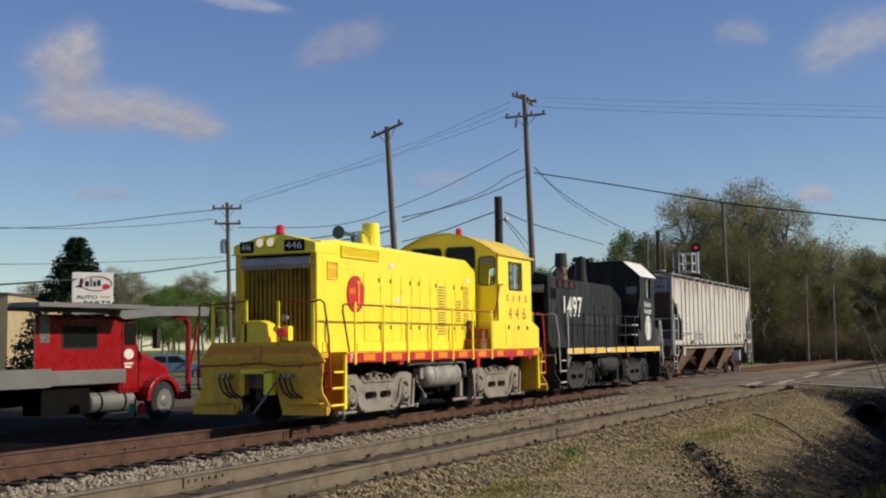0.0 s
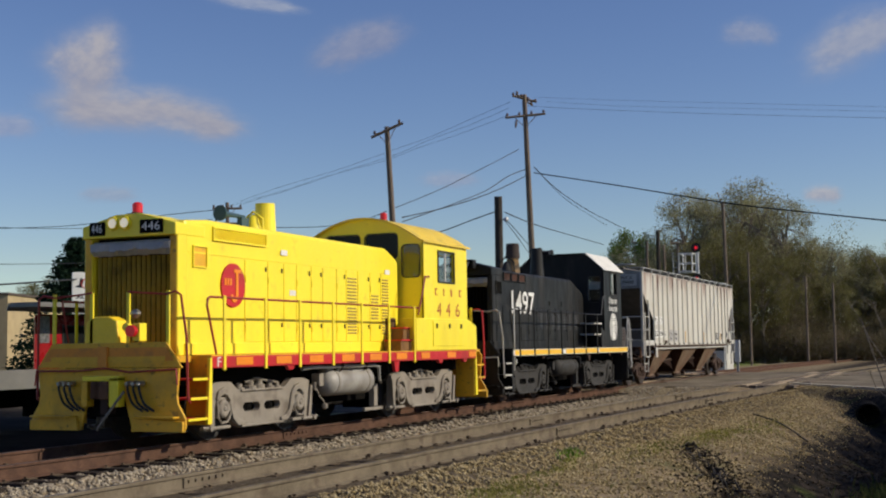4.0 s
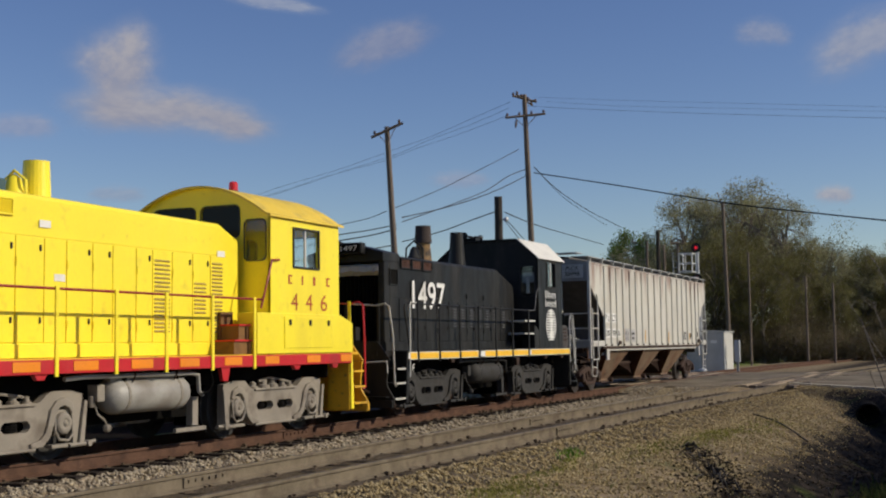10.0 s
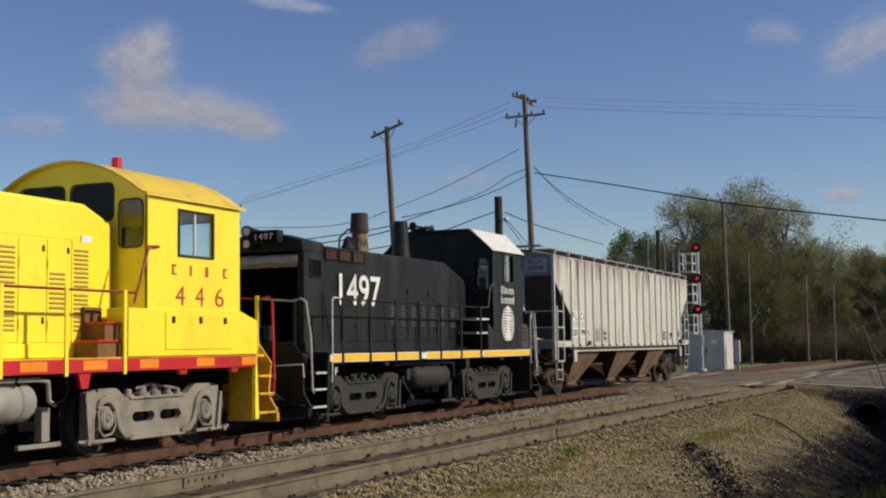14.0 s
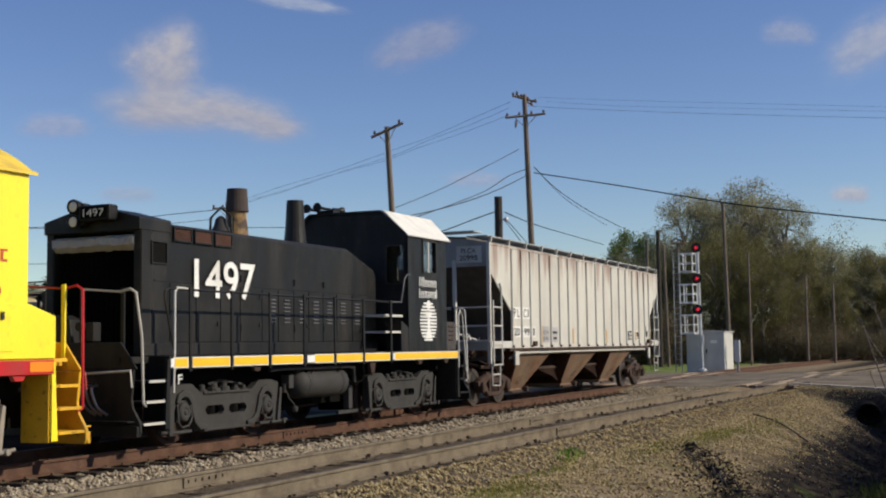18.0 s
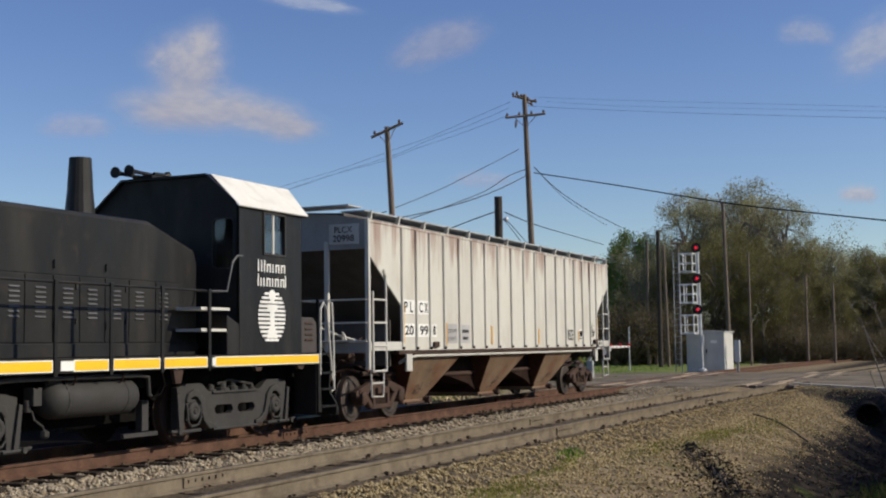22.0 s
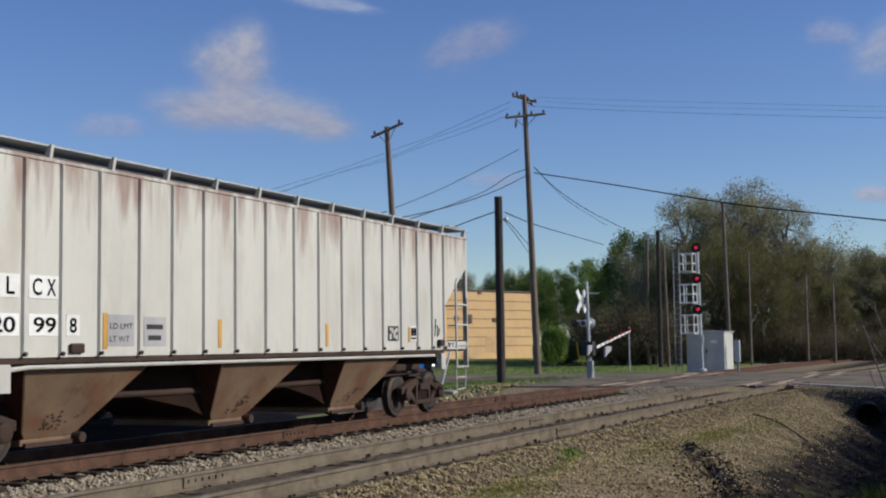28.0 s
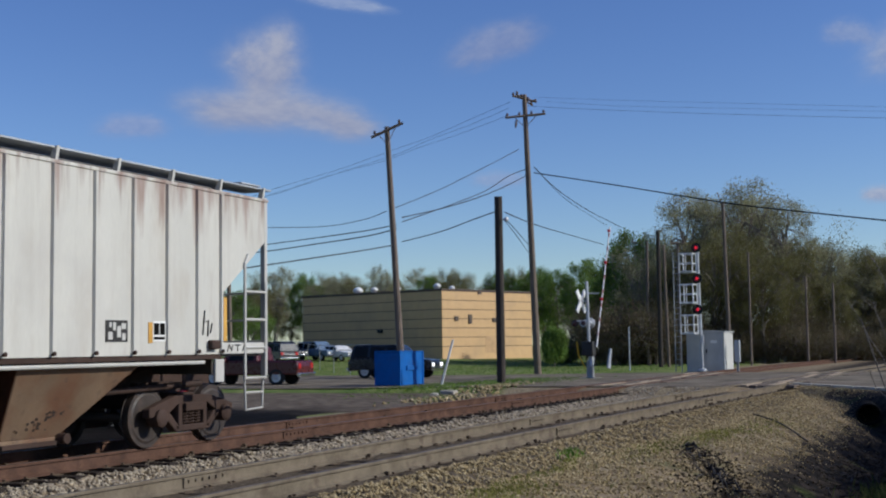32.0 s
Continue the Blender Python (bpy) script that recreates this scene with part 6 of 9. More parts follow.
def freight_truck(parent, cx):
    for dx in (-0.864, 0.864):
        wheelset(parent, cx + dx, 0.457, WHEEL_IRON)
    for s in (-1, 1):
        y0, y1 = sorted((s * 0.96, s * 1.10))
        fm = Form()
        fm.prism([(cx - 1.12, 0.60), (cx - 0.86, 0.68), (cx - 0.45, 0.78), (cx + 0.45, 0.78), (cx + 0.86, 0.68), (cx + 1.12, 0.60), (cx + 1.12, 0.46), (cx + 0.62, 0.52), (cx + 0.4, 0.64), (cx - 0.4, 0.64), (cx - 0.62, 0.52), (cx - 1.12, 0.46)], "y", y0, y1)
        fm.prism([(cx - 0.45, 0.22), (cx + 0.45, 0.22), (cx + 0.45, 0.32), (cx - 0.45, 0.32)], "y", y0, y1)
        for e in (-1, 1):
            fm.prism([(cx + e * 0.62, 0.54), (cx + e * 0.78, 0.50), (cx + e * 0.45, 0.22), (cx + e * 0.34, 0.28)], "y", y0, y1)
            fm.prism([(cx + e * 0.28, 0.30), (cx + e * 0.38, 0.30), (cx + e * 0.38, 0.66), (cx + e * 0.28, 0.66)], "y", y0, y1)
        sf = part("side_frame", fm, IRON_RUST, parent, "rusty cast truck side frame", bevel=0.018)
        for e in (-1, 1):
            ax = cx + e * 0.864
            part("roller_bearing", Form().lathe((ax, s * 0.95, 0.457), "y", [(0, 0.14), (s * 0.2, 0.14), (s * 0.22, 0.1), (s * 0.23, 0.02)], 16), IRON_RUST, sf)
        for dx in (-0.16, 0.0, 0.16):
            turns = [(cx + dx + 0.06 * math.cos(k * 0.9), s * 1.03 + 0.06 * math.sin(k * 0.9), 0.32 + 0.0066 * k) for k in range(32)]
            part("coil_spring", Form().tube(turns, 0.016, 5), IRON_RUST, sf)
        part("bolster_end", Form().box(cx - 0.24, cx + 0.24, min(s * 0.9, s * 1.14), max(s * 0.9, s * 1.14), 0.53, 0.66), IRON_RUST, sf, bevel=0.015)
    part("truck_bolster", Form().box(cx - 0.22, cx + 0.22, -0.95, 0.95, 0.55, 0.82).box(cx - 0.5, cx + 0.5, -0.4, 0.4, 0.8, 0.98), IRON_RUST, parent)


freight_truck(hopper, 1.54)
freight_truck(hopper, 15.32)
# lettering and placards
for mark, x0, x1 in (("P", 1.62, 1.78), ("L", 1.90, 2.04), ("C", 2.36, 2.53), ("X", 2.62, 2.79)):
    lettering(mark, x0, x1, 2.22, 2.44, -1.608, BLACK_DEEP, hopper, bold=0.015)
for x0, x1, z0, z1 in ((1.58, 2.13, 2.18, 2.48), (2.3, 2.84, 2.18, 2.48), (1.58, 2.13, 1.70, 1.98), (2.3, 2.84, 1.70, 1.98), (3.0, 3.26, 1.70, 1.98)):
    part("stencil_patch", Form().box(x0, x1, -1.608, -1.60, z0, z1), WHITE, hopper, "white stencil patch")
lettering("20", 1.64, 2.06, 1.74, 1.94, -1.608, BLACK_DEEP, hopper, bold=0.02)
lettering("99", 2.38, 2.80, 1.74, 1.94, -1.608, BLACK_DEEP, hopper, bold=0.02)
lettering("8", 3.06, 3.20, 1.74, 1.94, -1.608, BLACK_DEEP, hopper, bold=0.02)
part("data_patch", Form().box(3.84, 4.42, -1.608, -1.60, 1.56, 2.0).box(4.64, 5.16, -1.608, -1.60, 1.56, 1.98), mk("dull_grey_patch", (0.36, 0.35, 0.345), 0.6), hopper, "dull grey load limit patches")
lettering("LD LMT", 3.88, 4.38, 1.80, 1.88, -1.608, IRON_DARK, hopper)
lettering("LT WT", 3.88, 4.30, 1.62, 1.70, -1.608, IRON_DARK, hopper)
bars([(4.70, 5.08, 1.80, 1.87), (4.74, 5.04, 1.64, 1.71)], -1.608, IRON_DARK, hopper)
OCHRE = mk("ochre_reflective_tape", (0.55, 0.30, 0.05), 0.5, var=0.15)
for x, z0, z1 in ((1.54, 1.56, 2.4), (3.74, 1.52, 2.02), (6.52, 1.52, 1.97), (9.98, 1.52, 1.93), (13.5, 1.6, 1.9), (15.42, 1.62, 2.32)):
    part("reflector_strip", Form().box(x, x + 0.09, -1.612, -1.60, z0, z1), OCHRE, hopper, "vertical orange reflective strip")
part("placard", Form().box(12.55, 13.02, -1.612, -1.60, 1.62, 1.92), IRON_DARK, hopper, "black and white square placard")
for x, w, z0, z1 in ((12.60, 0.09, 1.65, 1.76), (12.70, 0.06, 1.78, 1.89), (12.79, 0.08, 1.68, 1.84), (12.90, 0.07, 1.64, 1.74), (12.88, 0.10, 1.80, 1.88), (12.62, 0.05, 1.82, 1.89)):
    part("placard_mark", Form().box(x, x + w, -1.616, -1.61, z0, z1), CAR_GREY, hopper)
part("placard", Form().box(13.60, 13.9, -1.612, -1.60, 1.62, 1.92), WHITE, hopper, "white square placard with dark marks")
for q in ((13.62, 13.74, 1.72, 1.89), (13.76, 13.88, 1.72, 1.89), (13.62, 13.88, 1.65, 1.69)):
    part("placard_mark", Form().box(q[0], q[1], -1.616, -1.61, q[2], q[3]), BLACK_DEEP, hopper)
part("side_box", Form().box(14.98, 15.22, -1.70, -1.61, 1.50, 1.64), IRON_RUST, hopper, "small rusty box on the side sheet", bevel=0.02)
part("side_box", Form().box(3.05, 3.32, -1.66, -1.61, 1.47, 1.60), IRON_RUST, hopper, "small rusty box on the side sheet", bevel=0.02)
part("graffiti", Form().tube([(14.85, -1.61, 1.72), (14.9, -1.61, 2.1), (14.86, -1.61, 1.9), (15.0, -1.61, 1.95), (14.98, -1.61, 1.7)], 0.012, 5).tube([(15.05, -1.61, 1.75), (15.1, -1.61, 1.9)], 0.012, 5), IRON_DARK, hopper, "thin dark graffiti scrawl")
part("graffiti", Form().tube([(15.5, -1.625, 1.46), (15.56, -1.625, 1.57), (15.62, -1.625, 1.47), (15.66, -1.625, 1.57)], 0.01, 5).tube([(15.72, -1.625, 1.56), (15.88, -1.625, 1.56), (15.80, -1.625, 1.56), (15.80, -1.625, 1.46)], 0.01, 5).tube([(15.94, -1.625, 1.46), (15.99, -1.625, 1.57), (16.06, -1.625, 1.46)], 0.01, 5), IRON_DARK, hopper)

# ---------- beyond the tracks: lineside gear ----------
POLE_WOOD = mk("weathered_pole_wood", (0.17, 0.13, 0.10), 0.9, var=0.2, vscale=2, gvar=0.15, stretch=(8, 8, 0.5), bump=0.5, bscale=20, dirt=(0.07, 0.055, 0.045), dscale=1.2, damt=0.6)
POLE_DARK = mk("dark_creosote_pole", (0.045, 0.035, 0.028), 0.9, var=0.25, stretch=(8, 8, 0.5), bump=0.5)
GALV = mk("galvanised_steel", (0.45, 0.46, 0.47), 0.5, metal=0.4, var=0.12)
GALV_DULL = mk("dull_galvanised_steel", (0.30, 0.31, 0.31), 0.6, metal=0.2, var=0.15)
PORCELAIN = mk("brown_porcelain", (0.10, 0.06, 0.045), 0.3)
WIRE = mk("black_cable", (0.012, 0.012, 0.012), 0.6, bump=0)
SIGNAL_BLACK = mk("signal_black", (0.010, 0.010, 0.010), 0.6)
SIGNAL_RED = glow("red_signal_light", (0.9, 0.02, 0.05), 0.75)


def utility_pole(label, foot, head, r0, r1, wood, arms=(), extra=None):
    """A round wooden pole; arms: (height share, half length, tilt, towards) with insulators."""
    po = thing("utility_pole", label, "utility pole", "utility poles")
    a, b = Vector(foot) - Vector((0, 0, 0.6)), Vector(head)
    shaft = [a.lerp(b, k / 6) for k in range(7)]
    part("pole", Form().tube(shaft, r0, 12, r1), wood, po)
    for share, half, tilt, way, n in arms:
        c = a.lerp(b, share)
        d = Vector(way).normalized()
        e0, e1 = c - d * half - Vector((0, 0, tilt)), c + d * half + Vector((0, 0, tilt))
        side = d.cross(Vector((0, 0, 1))).normalized() * 0.12
        bar_ = part("crossarm", Form().tube([e0 + side, e1 + side], 0.075, 4), wood, po)
        for k in range(n):
            q = e0.lerp(e1, (k + 0.15) / (n - 0.7)) + side + Vector((0, 0, 0.06))
            part("insulator", Form().lathe(q, "z", [(0, 0.03), (0.06, 0.07), (0.14, 0.075), (0.2, 0.03)], 8), PORCELAIN, bar_)
        for s in (-1, 1):
            part("brace", Form().tube([c + side * 0.9 - Vector((0, 0, 0.7)), c + d * half * 0.55 * s + side + Vector((0, 0, tilt * 0.5 * s - 0.05))], 0.02, 5), wood, bar_)
    return po


ACROSS = (0.40, -0.91, 0)
utility_pole("leaning grey wooden utility pole with one bare crossarm", (56.15, 27.15, -0.1), (54.95, 27.3, 12.55), 0.19, 0.13, POLE_WOOD, [(0.985, 0.80, 0.36, ACROSS, 2)])
p2 = utility_pole("tall wooden utility pole with two crossarms and insulators", (70.3, 24.95, -0.1), (68.8, 24.95, 16.5), 0.23, 0.14, POLE_WOOD, [(0.925, 1.2, 0.10, ACROSS, 4)])
for tilt, way in ((-0.25, (0.9, -0.35, 0)), (-0.12, (0.55, -0.83, 0))):
    d = Vector(way)
    c = Vector((68.85, 24.95, 16.2))
    bar_ = part("crossarm", Form().tube([c - d * 0.75 + Vector((0, 0, 0.22)), c + d * 0.75 + Vector((0, 0, tilt))], 0.07, 4), POLE_WOOD, p2)
    for k in range(4):
        part("insulator", Form().lathe(c - d * (0.7 - 0.45 * k) + Vector((0, 0, 0.2 - 0.12 * k)), "z", [(0, 0.03), (0.06, 0.08), (0.16, 0.08), (0.22, 0.03)], 8), PORCELAIN, bar_)
for dz in (-0.35, -0.5):
    part("strain_insulator", Form().tube([(68.6, 25.4, 15.3 + dz), (68.55, 25.45, 15.0 + dz)], 0.06, 6), PORCELAIN, p2)
p3 = utility_pole("short dark cut-off wooden pole with a small lamp", (47.85, 18.6, -0.2), (47.35, 18.4, 7.65), 0.19, 0.165, POLE_DARK)
part("yard_lamp", Form().lathe((47.3, 18.05, 6.6), "z", [(0, 0.05), (0.05, 0.11), (0.14, 0.09), (0.18, 0.03)], 10).tube([(47.4, 18.4, 6.65), (47.3, 18.05, 6.7)], 0.03, 6), GALV, p3, "small grey lamp head")
p4 = utility_pole("distant wooden utility pole with crossarms and a transformer", (72.0, 47.95, 0), (71.25, 47.75, 11.6), 0.17, 0.12, POLE_WOOD, [(0.965, 1.0, 0.0, (0.5, -0.87, 0), 4), (0.88, 0.9, 0.0, (0.5, -0.87, 0), 3)])
part("transformer", Form().lathe((71.40, 48.14, 8.1), "z", [(0, 0.1), (0.03, 0.24), (0.85, 0.24), (0.92, 0.12), (1.0, 0.05)], 14), GALV, p4, "grey can transformer")
utility_pole("slim grey pole beside the woods", (98.5, 25.5, 0), (97.85, 25.15, 9.8), 0.13, 0.11, POLE_WOOD)
utility_pole("dark wooden pole beside the woods", (87.5, 21.7, 0), (86.6, 21.45, 9.55), 0.17, 0.14, POLE_DARK)
utility_pole("dark wooden pole with a pale stub pole strapped to it", (88.3, 21.3, 0), (88.0, 21.4, 8.6), 0.11, 0.09, POLE_WOOD)
utility_pole("grey pole with a short crossarm at the woods", (94.2, 21.85, 0), (93.9, 21.75, 9.3), 0.12, 0.10, POLE_WOOD, [(0.985, 0.55, 0, (0.35, -0.94, 0), 2)])
utility_pole("tall pale straight pole behind the signal cabinet", (90.6, 17.35, 0), (90.1, 17.45, 11.75), 0.15, 0.12, POLE_WOOD)
for x, y, h in ((93.3, 16.3, 8.2), (95.1, 12.45, 6.3), (95.95, 10.6, 5.85)):
    utility_pole("weathered grey pole at the edge of the trees", (x, y, 0), (x, y, h), 0.095, 0.075, POLE_WOOD)


def wire(pts, r, label="black overhead cable between poles"):
    """A sagging cable through three points or more."""
    p = [Vector(v) for v in pts]
    out = []
    for i in range(len(p) - 1):
        a, b, c, d = p[max(i - 1, 0)], p[i], p[i + 1], p[min(i + 2, len(p) - 1)]
        for k in range(6):
            q = k / 6
            out.append(0.5 * (2 * b + (c - a) * q + (2 * a - 5 * b + 4 * c - d) * q * q + (3 * b - a - 3 * c + d) * q ** 3))
    return solid("overhead_cable", Form().tube(out + [p[-1]], r, 5), WIRE, label, "cable", "overhead cables")


wire([(69.38, 24.63, 11.81), (66.60, 18.80, 10.36), (62.21, 11.73, 8.47), (58.71, 7.46, 7.44), (53.48, 2.16, 6.14)], 0.034)
wire([(69.36, 24.62, 12.15), (73.78, 24.70, 11.32), (80.41, 24.73, 10.62), (89.18, 24.82, 10.15)], 0.026)
wire([(69.40, 24.53, 12.08), (75.94, 24.86, 10.94), (86.82, 25.22, 10.10)], 0.014)
wire([(47.43, 18.16, 6.99), (58.48, 20.37, 7.41), (81.97, 24.13, 8.34)], 0.024)
wire([(69.16, 25.09, 12.02), (67.85, 25.69, 11.50), (65.51, 26.21, 10.40), (62.04, 26.85, 9.30), (55.61, 26.81, 7.77)], 0.026)
wire([(69.19, 25.11, 11.62), (66.83, 25.67, 10.70), (64.36, 26.45, 9.83), (60.89, 27.03, 8.95), (55.59, 26.80, 7.99)], 0.028)
wire([(55.50, 27.07, 7.63), (58.46, 30.27, 7.74), (61.24, 33.88, 7.86), (68.39, 42.44, 8.28), (71.66, 47.43, 8.43)], 0.030)
wire([(55.51, 27.08, 7.43), (58.48, 30.29, 7.44), (64.36, 36.78, 7.73), (68.42, 42.46, 7.84), (71.61, 47.63, 7.96)], 0.034)
wire([(47.27, 18.52, 7.02), (49.71, 20.44, 7.04), (52.78, 23.44, 6.88), (55.67, 26.85, 6.77)], 0.025)
wire([(55.57, 27.12, 6.63), (53.10, 27.82, 6.19), (49.62, 28.35, 5.67), (46.22, 28.69, 5.18), (41.89, 28.68, 4.62)], 0.030)
wire([(68.92, 25.41, 13.22), (65.42, 26.15, 11.79), (60.82, 26.98, 10.02), (55.42, 27.09, 8.48)], 0.022)
wire([(55.25, 27.51, 8.32), (58.30, 30.53, 8.29), (64.30, 36.73, 8.75), (71.64, 47.18, 9.86)], 0.020)
wire([(68.55, 25.68, 16.10), (68.63, 28.12, 15.37), (68.49, 31.10, 14.37), (69.48, 33.91, 13.99), (70.73, 38.68, 13.19), (71.01, 43.16, 12.40), (71.60, 46.92, 11.69)], 0.010)
wire([(68.50, 25.86, 15.70), (68.52, 28.45, 14.89), (68.51, 31.11, 14.20), (69.50, 33.93, 13.64), (70.74, 38.69, 12.97), (71.03, 43.18, 12.02), (71.61, 46.93, 11.45)], 0.010)
wire([(68.51, 25.94, 15.26), (68.41, 28.79, 14.45), (68.25, 31.77, 13.72), (69.23, 34.60, 13.25), (70.46, 39.37, 12.76), (71.03, 43.18, 12.09), (70.90, 48.63, 11.09)], 0.009)
wire([(69.12, 24.34, 16.35), (69.30, 19.10, 15.68), (69.99, 12.70, 15.04), (69.69, 3.68, 13.92)], 0.006)
wire([(69.41, 23.73, 16.07), (69.32, 19.11, 15.35), (70.01, 12.71, 14.75), (69.71, 3.69, 13.68)], 0.006)
wire([(68.85, 24.9, 15.85), (69.43, 23.74, 15.72), (69.34, 19.12, 15.09), (70.03, 12.73, 14.40), (69.73, 3.70, 13.32)], 0.009)
wire([(70.93, 48.56, 11.09), (70.50, 52.03, 10.93), (69.25, 59.92, 10.45), (68.33, 66.95, 10.53)], 0.025)
wire([(70.94, 48.66, 10.47), (69.76, 53.87, 10.17), (68.94, 60.67, 10.26), (68.32, 66.95, 10.66)], 0.018)
wire([(71.48, 48.00, 7.58), (59.24, 43.70, 6.20), (48.22, 39.08, 5.13), (40.88, 35.95, 4.48), (33.54, 32.82, 3.88)], 0.035)
wire([(71.38, 48.17, 7.85), (60.16, 46.44, 6.86), (48.69, 42.82, 5.91), (39.58, 38.75, 5.22)], 0.016)
wire([(47.45, 18.17, 6.71), (52.24, 19.69, 6.96), (59.01, 21.72, 7.06), (68.70, 24.59, 7.20)], 0.020)
wire([(47.45, 18.18, 6.66), (52.32, 19.58, 6.60), (61.03, 22.22, 6.58), (68.77, 24.56, 6.60)], 0.016)

# crossing signal mast with three red heads and their service cages
sig = thing("railway_signal", "tall silver railway signal mast with three red lights", "railway signal")
part("mast", Form().tube([(68.0, 14.55, -0.2), (67.75, 14.62, 6.95)], 0.085, 12), GALV, sig, "silver mast")
part("mast_base", Form().lathe((68.0, 14.55, -0.1), "z", [(0, 0.25), (0.12, 0.25), (0.2, 0.12)], 12).box(67.86, 68.0, 14.42, 14.58, 1.45, 1.9), GALV, sig, bevel=0.02)
for z, zp in ((6.72, 5.35), (5.02, 3.65), (3.31, 1.96)):
    hd = part("signal_head", Form().lathe((67.55, 14.62, z), "x", [(0.0, 0.27), (0.04, 0.27), (0.05, 0.12), (0.3, 0.14), (0.4, 0.08)], 22), SIGNAL_BLACK, sig, "black round signal target", bevel=0)
    part("signal_lens", Form().lathe((67.545, 14.62, z), "x", [(0, 0.09), (-0.02, 0.08), (-0.03, 0.03)], 16), SIGNAL_RED, hd, "glowing red lens")
    part("hood", Form().prism([(14.62 + 0.15 * math.cos(a), z + 0.15 * math.sin(a)) for a in np.linspace(-0.3, 3.44, 14)] + [(14.62 + 0.13 * math.cos(a), z + 0.13 * math.sin(a)) for a in np.linspace(3.44, -0.3, 14)], "x", 67.3, 67.55), SIGNAL_BLACK, hd)
    cage = part("service_cage", Form().box(67.2, 68.2, 14.75, 15.55, zp, zp + 0.05), GALV, sig, "white railed platform")
    for y in (14.78, 15.5):
        for x in (67.2, 68.2):
            part("cage_post", Form().tube([(x, y, zp), (x, y, zp + 1.05)], 0.035, 6), WHITE, cage)
    for zz in (zp + 0.06, zp + 0.52, zp + 1.05):
        part("cage_rail", Form().tube([(67.2, 14.78, zz), (67.2, 15.5, zz), (68.2, 15.5, zz), (68.2, 14.78, zz), (67.2, 14.78, zz)], 0.03 if zz < zp + 1 else 0.035, 6), WHITE, cage)
    part("cage_bar", Form().tube([(67.2, 15.14, zp), (67.2, 15.14, zp + 1.05)], 0.025, 6), WHITE, cage)
lad = part("ladder", Form().tube([(68.3, 15.75, -0.1), (68.1, 15.7, 6.55)], 0.03, 6), GALV_DULL, sig, "grey climbing ladder")
part("stile", Form().tube([(68.3, 16.1, -0.1), (68.1, 16.05, 6.55)], 0.03, 6), GALV_DULL, lad)
for k in range(20):
    part("rung", Form().tube([(68.29 - 0.009 * k, 15.75, 0.25 + 0.32 * k), (68.29 - 0.009 * k, 16.1, 0.25 + 0.32 * k)], 0.018, 5), GALV_DULL, lad)

# relay cabinet
CABINET = mk("silver_relay_cabinet", (0.47, 0.46, 0.42), 0.6, var=0.06, dirt=(0.34, 0.33, 0.30), damt=0.4)
cabi = thing("relay_cabinet", "silver metal relay cabinet beside the crossing", "cabinet")
CY, CX = -0.10, 1.66
part("cabinet_body", Form().box(67.0 + CX, 69.5 + CX, 13.55 + CY, 15.65 + CY, -0.1, 2.07), CABINET, cabi, bevel=0.02)
part("cabinet_roof", Form().prism([(13.48 + CY, 2.07), (15.72 + CY, 2.07), (15.72 + CY, 2.11), (14.6 + CY, 2.18), (13.48 + CY, 2.11)], "x", 66.93 + CX, 69.57 + CX), CABINET, cabi)
part("cabinet_door", Form().box(66.97 + CX, 67.0 + CX, 13.70 + CY, 14.57 + CY, 0.12, 1.92), CABINET, cabi, bevel=0.008)
part("cabinet_door", Form().box(66.97 + CX, 67.0 + CX, 14.62 + CY, 15.50 + CY, 0.12, 1.92), CABINET, cabi, bevel=0.008)
part("door_handle", Form().box(66.93 + CX, 66.97 + CX, 14.5 + CY, 14.56 + CY, 0.9, 1.12), IRON_DARK, cabi)
part("notice", Form().box(66.963 + CX, 66.968 + CX, 13.95 + CY, 14.3 + CY, 1.45, 1.62), WHITE, cabi)
part("cabinet_plinth", Form().box(66.9 + CX, 69.6 + CX, 13.45 + CY, 15.75 + CY, -0.25, -0.1), CONCRETE, cabi)
mb = thing("meter_box", "small grey meter box on a post", "utility box")
part("box", Form().box(69.0, 69.3, 12.70, 12.98, 0.4, 1.60), GALV, mb, bevel=0.02)
part("post", Form().box(69.1, 69.2, 12.77, 12.9, -0.3, 0.4), GALV_DULL, mb)

# crossing gate with crossbuck and flashers
gate = thing("crossing_gate", "silver crossing gate mast with crossbuck and red flashers", "crossing gate")
GX, GY = 54.0, 16.65
part("mast", Form().tube([(GX, GY, -0.2), (GX - 0.12, GY + 0.05, 4.35)], 0.07, 12), GALV, gate, "silver mast")
part("mast_base", Form().box(GX - 0.14, GX + 0.14, GY - 0.14, GY + 0.14, -0.1, 0.75), GALV_DULL, gate, bevel=0.03)
part("foundation", Form().box(GX - 0.4, GX + 0.4, GY - 0.4, GY + 0.4, -0.3, -0.02), CONCRETE, gate)
for s in (-1, 1):
    bl = Form().box(-0.025, 0.025, -0.6, 0.6, -0.11, 0.11).turned(Matrix.Translation((GX - 0.30, GY + 0.28, 3.45)) @ Matrix.Rotation(radians(78), 4, "Z") @ Matrix.Rotation(radians(s * 52), 4, "X"))
    part("crossbuck_blade", bl, WHITE, gate, "white crossbuck blade")
part("crossbuck_mount", Form().tube([(GX - 0.08, GY + 0.04, 3.45), (GX - 0.3, GY + 0.28, 3.45)], 0.03, 6).tube([(GX - 0.06, GY, 2.55), (GX - 0.3, GY + 0.5, 2.55)], 0.03, 6), GALV, gate)
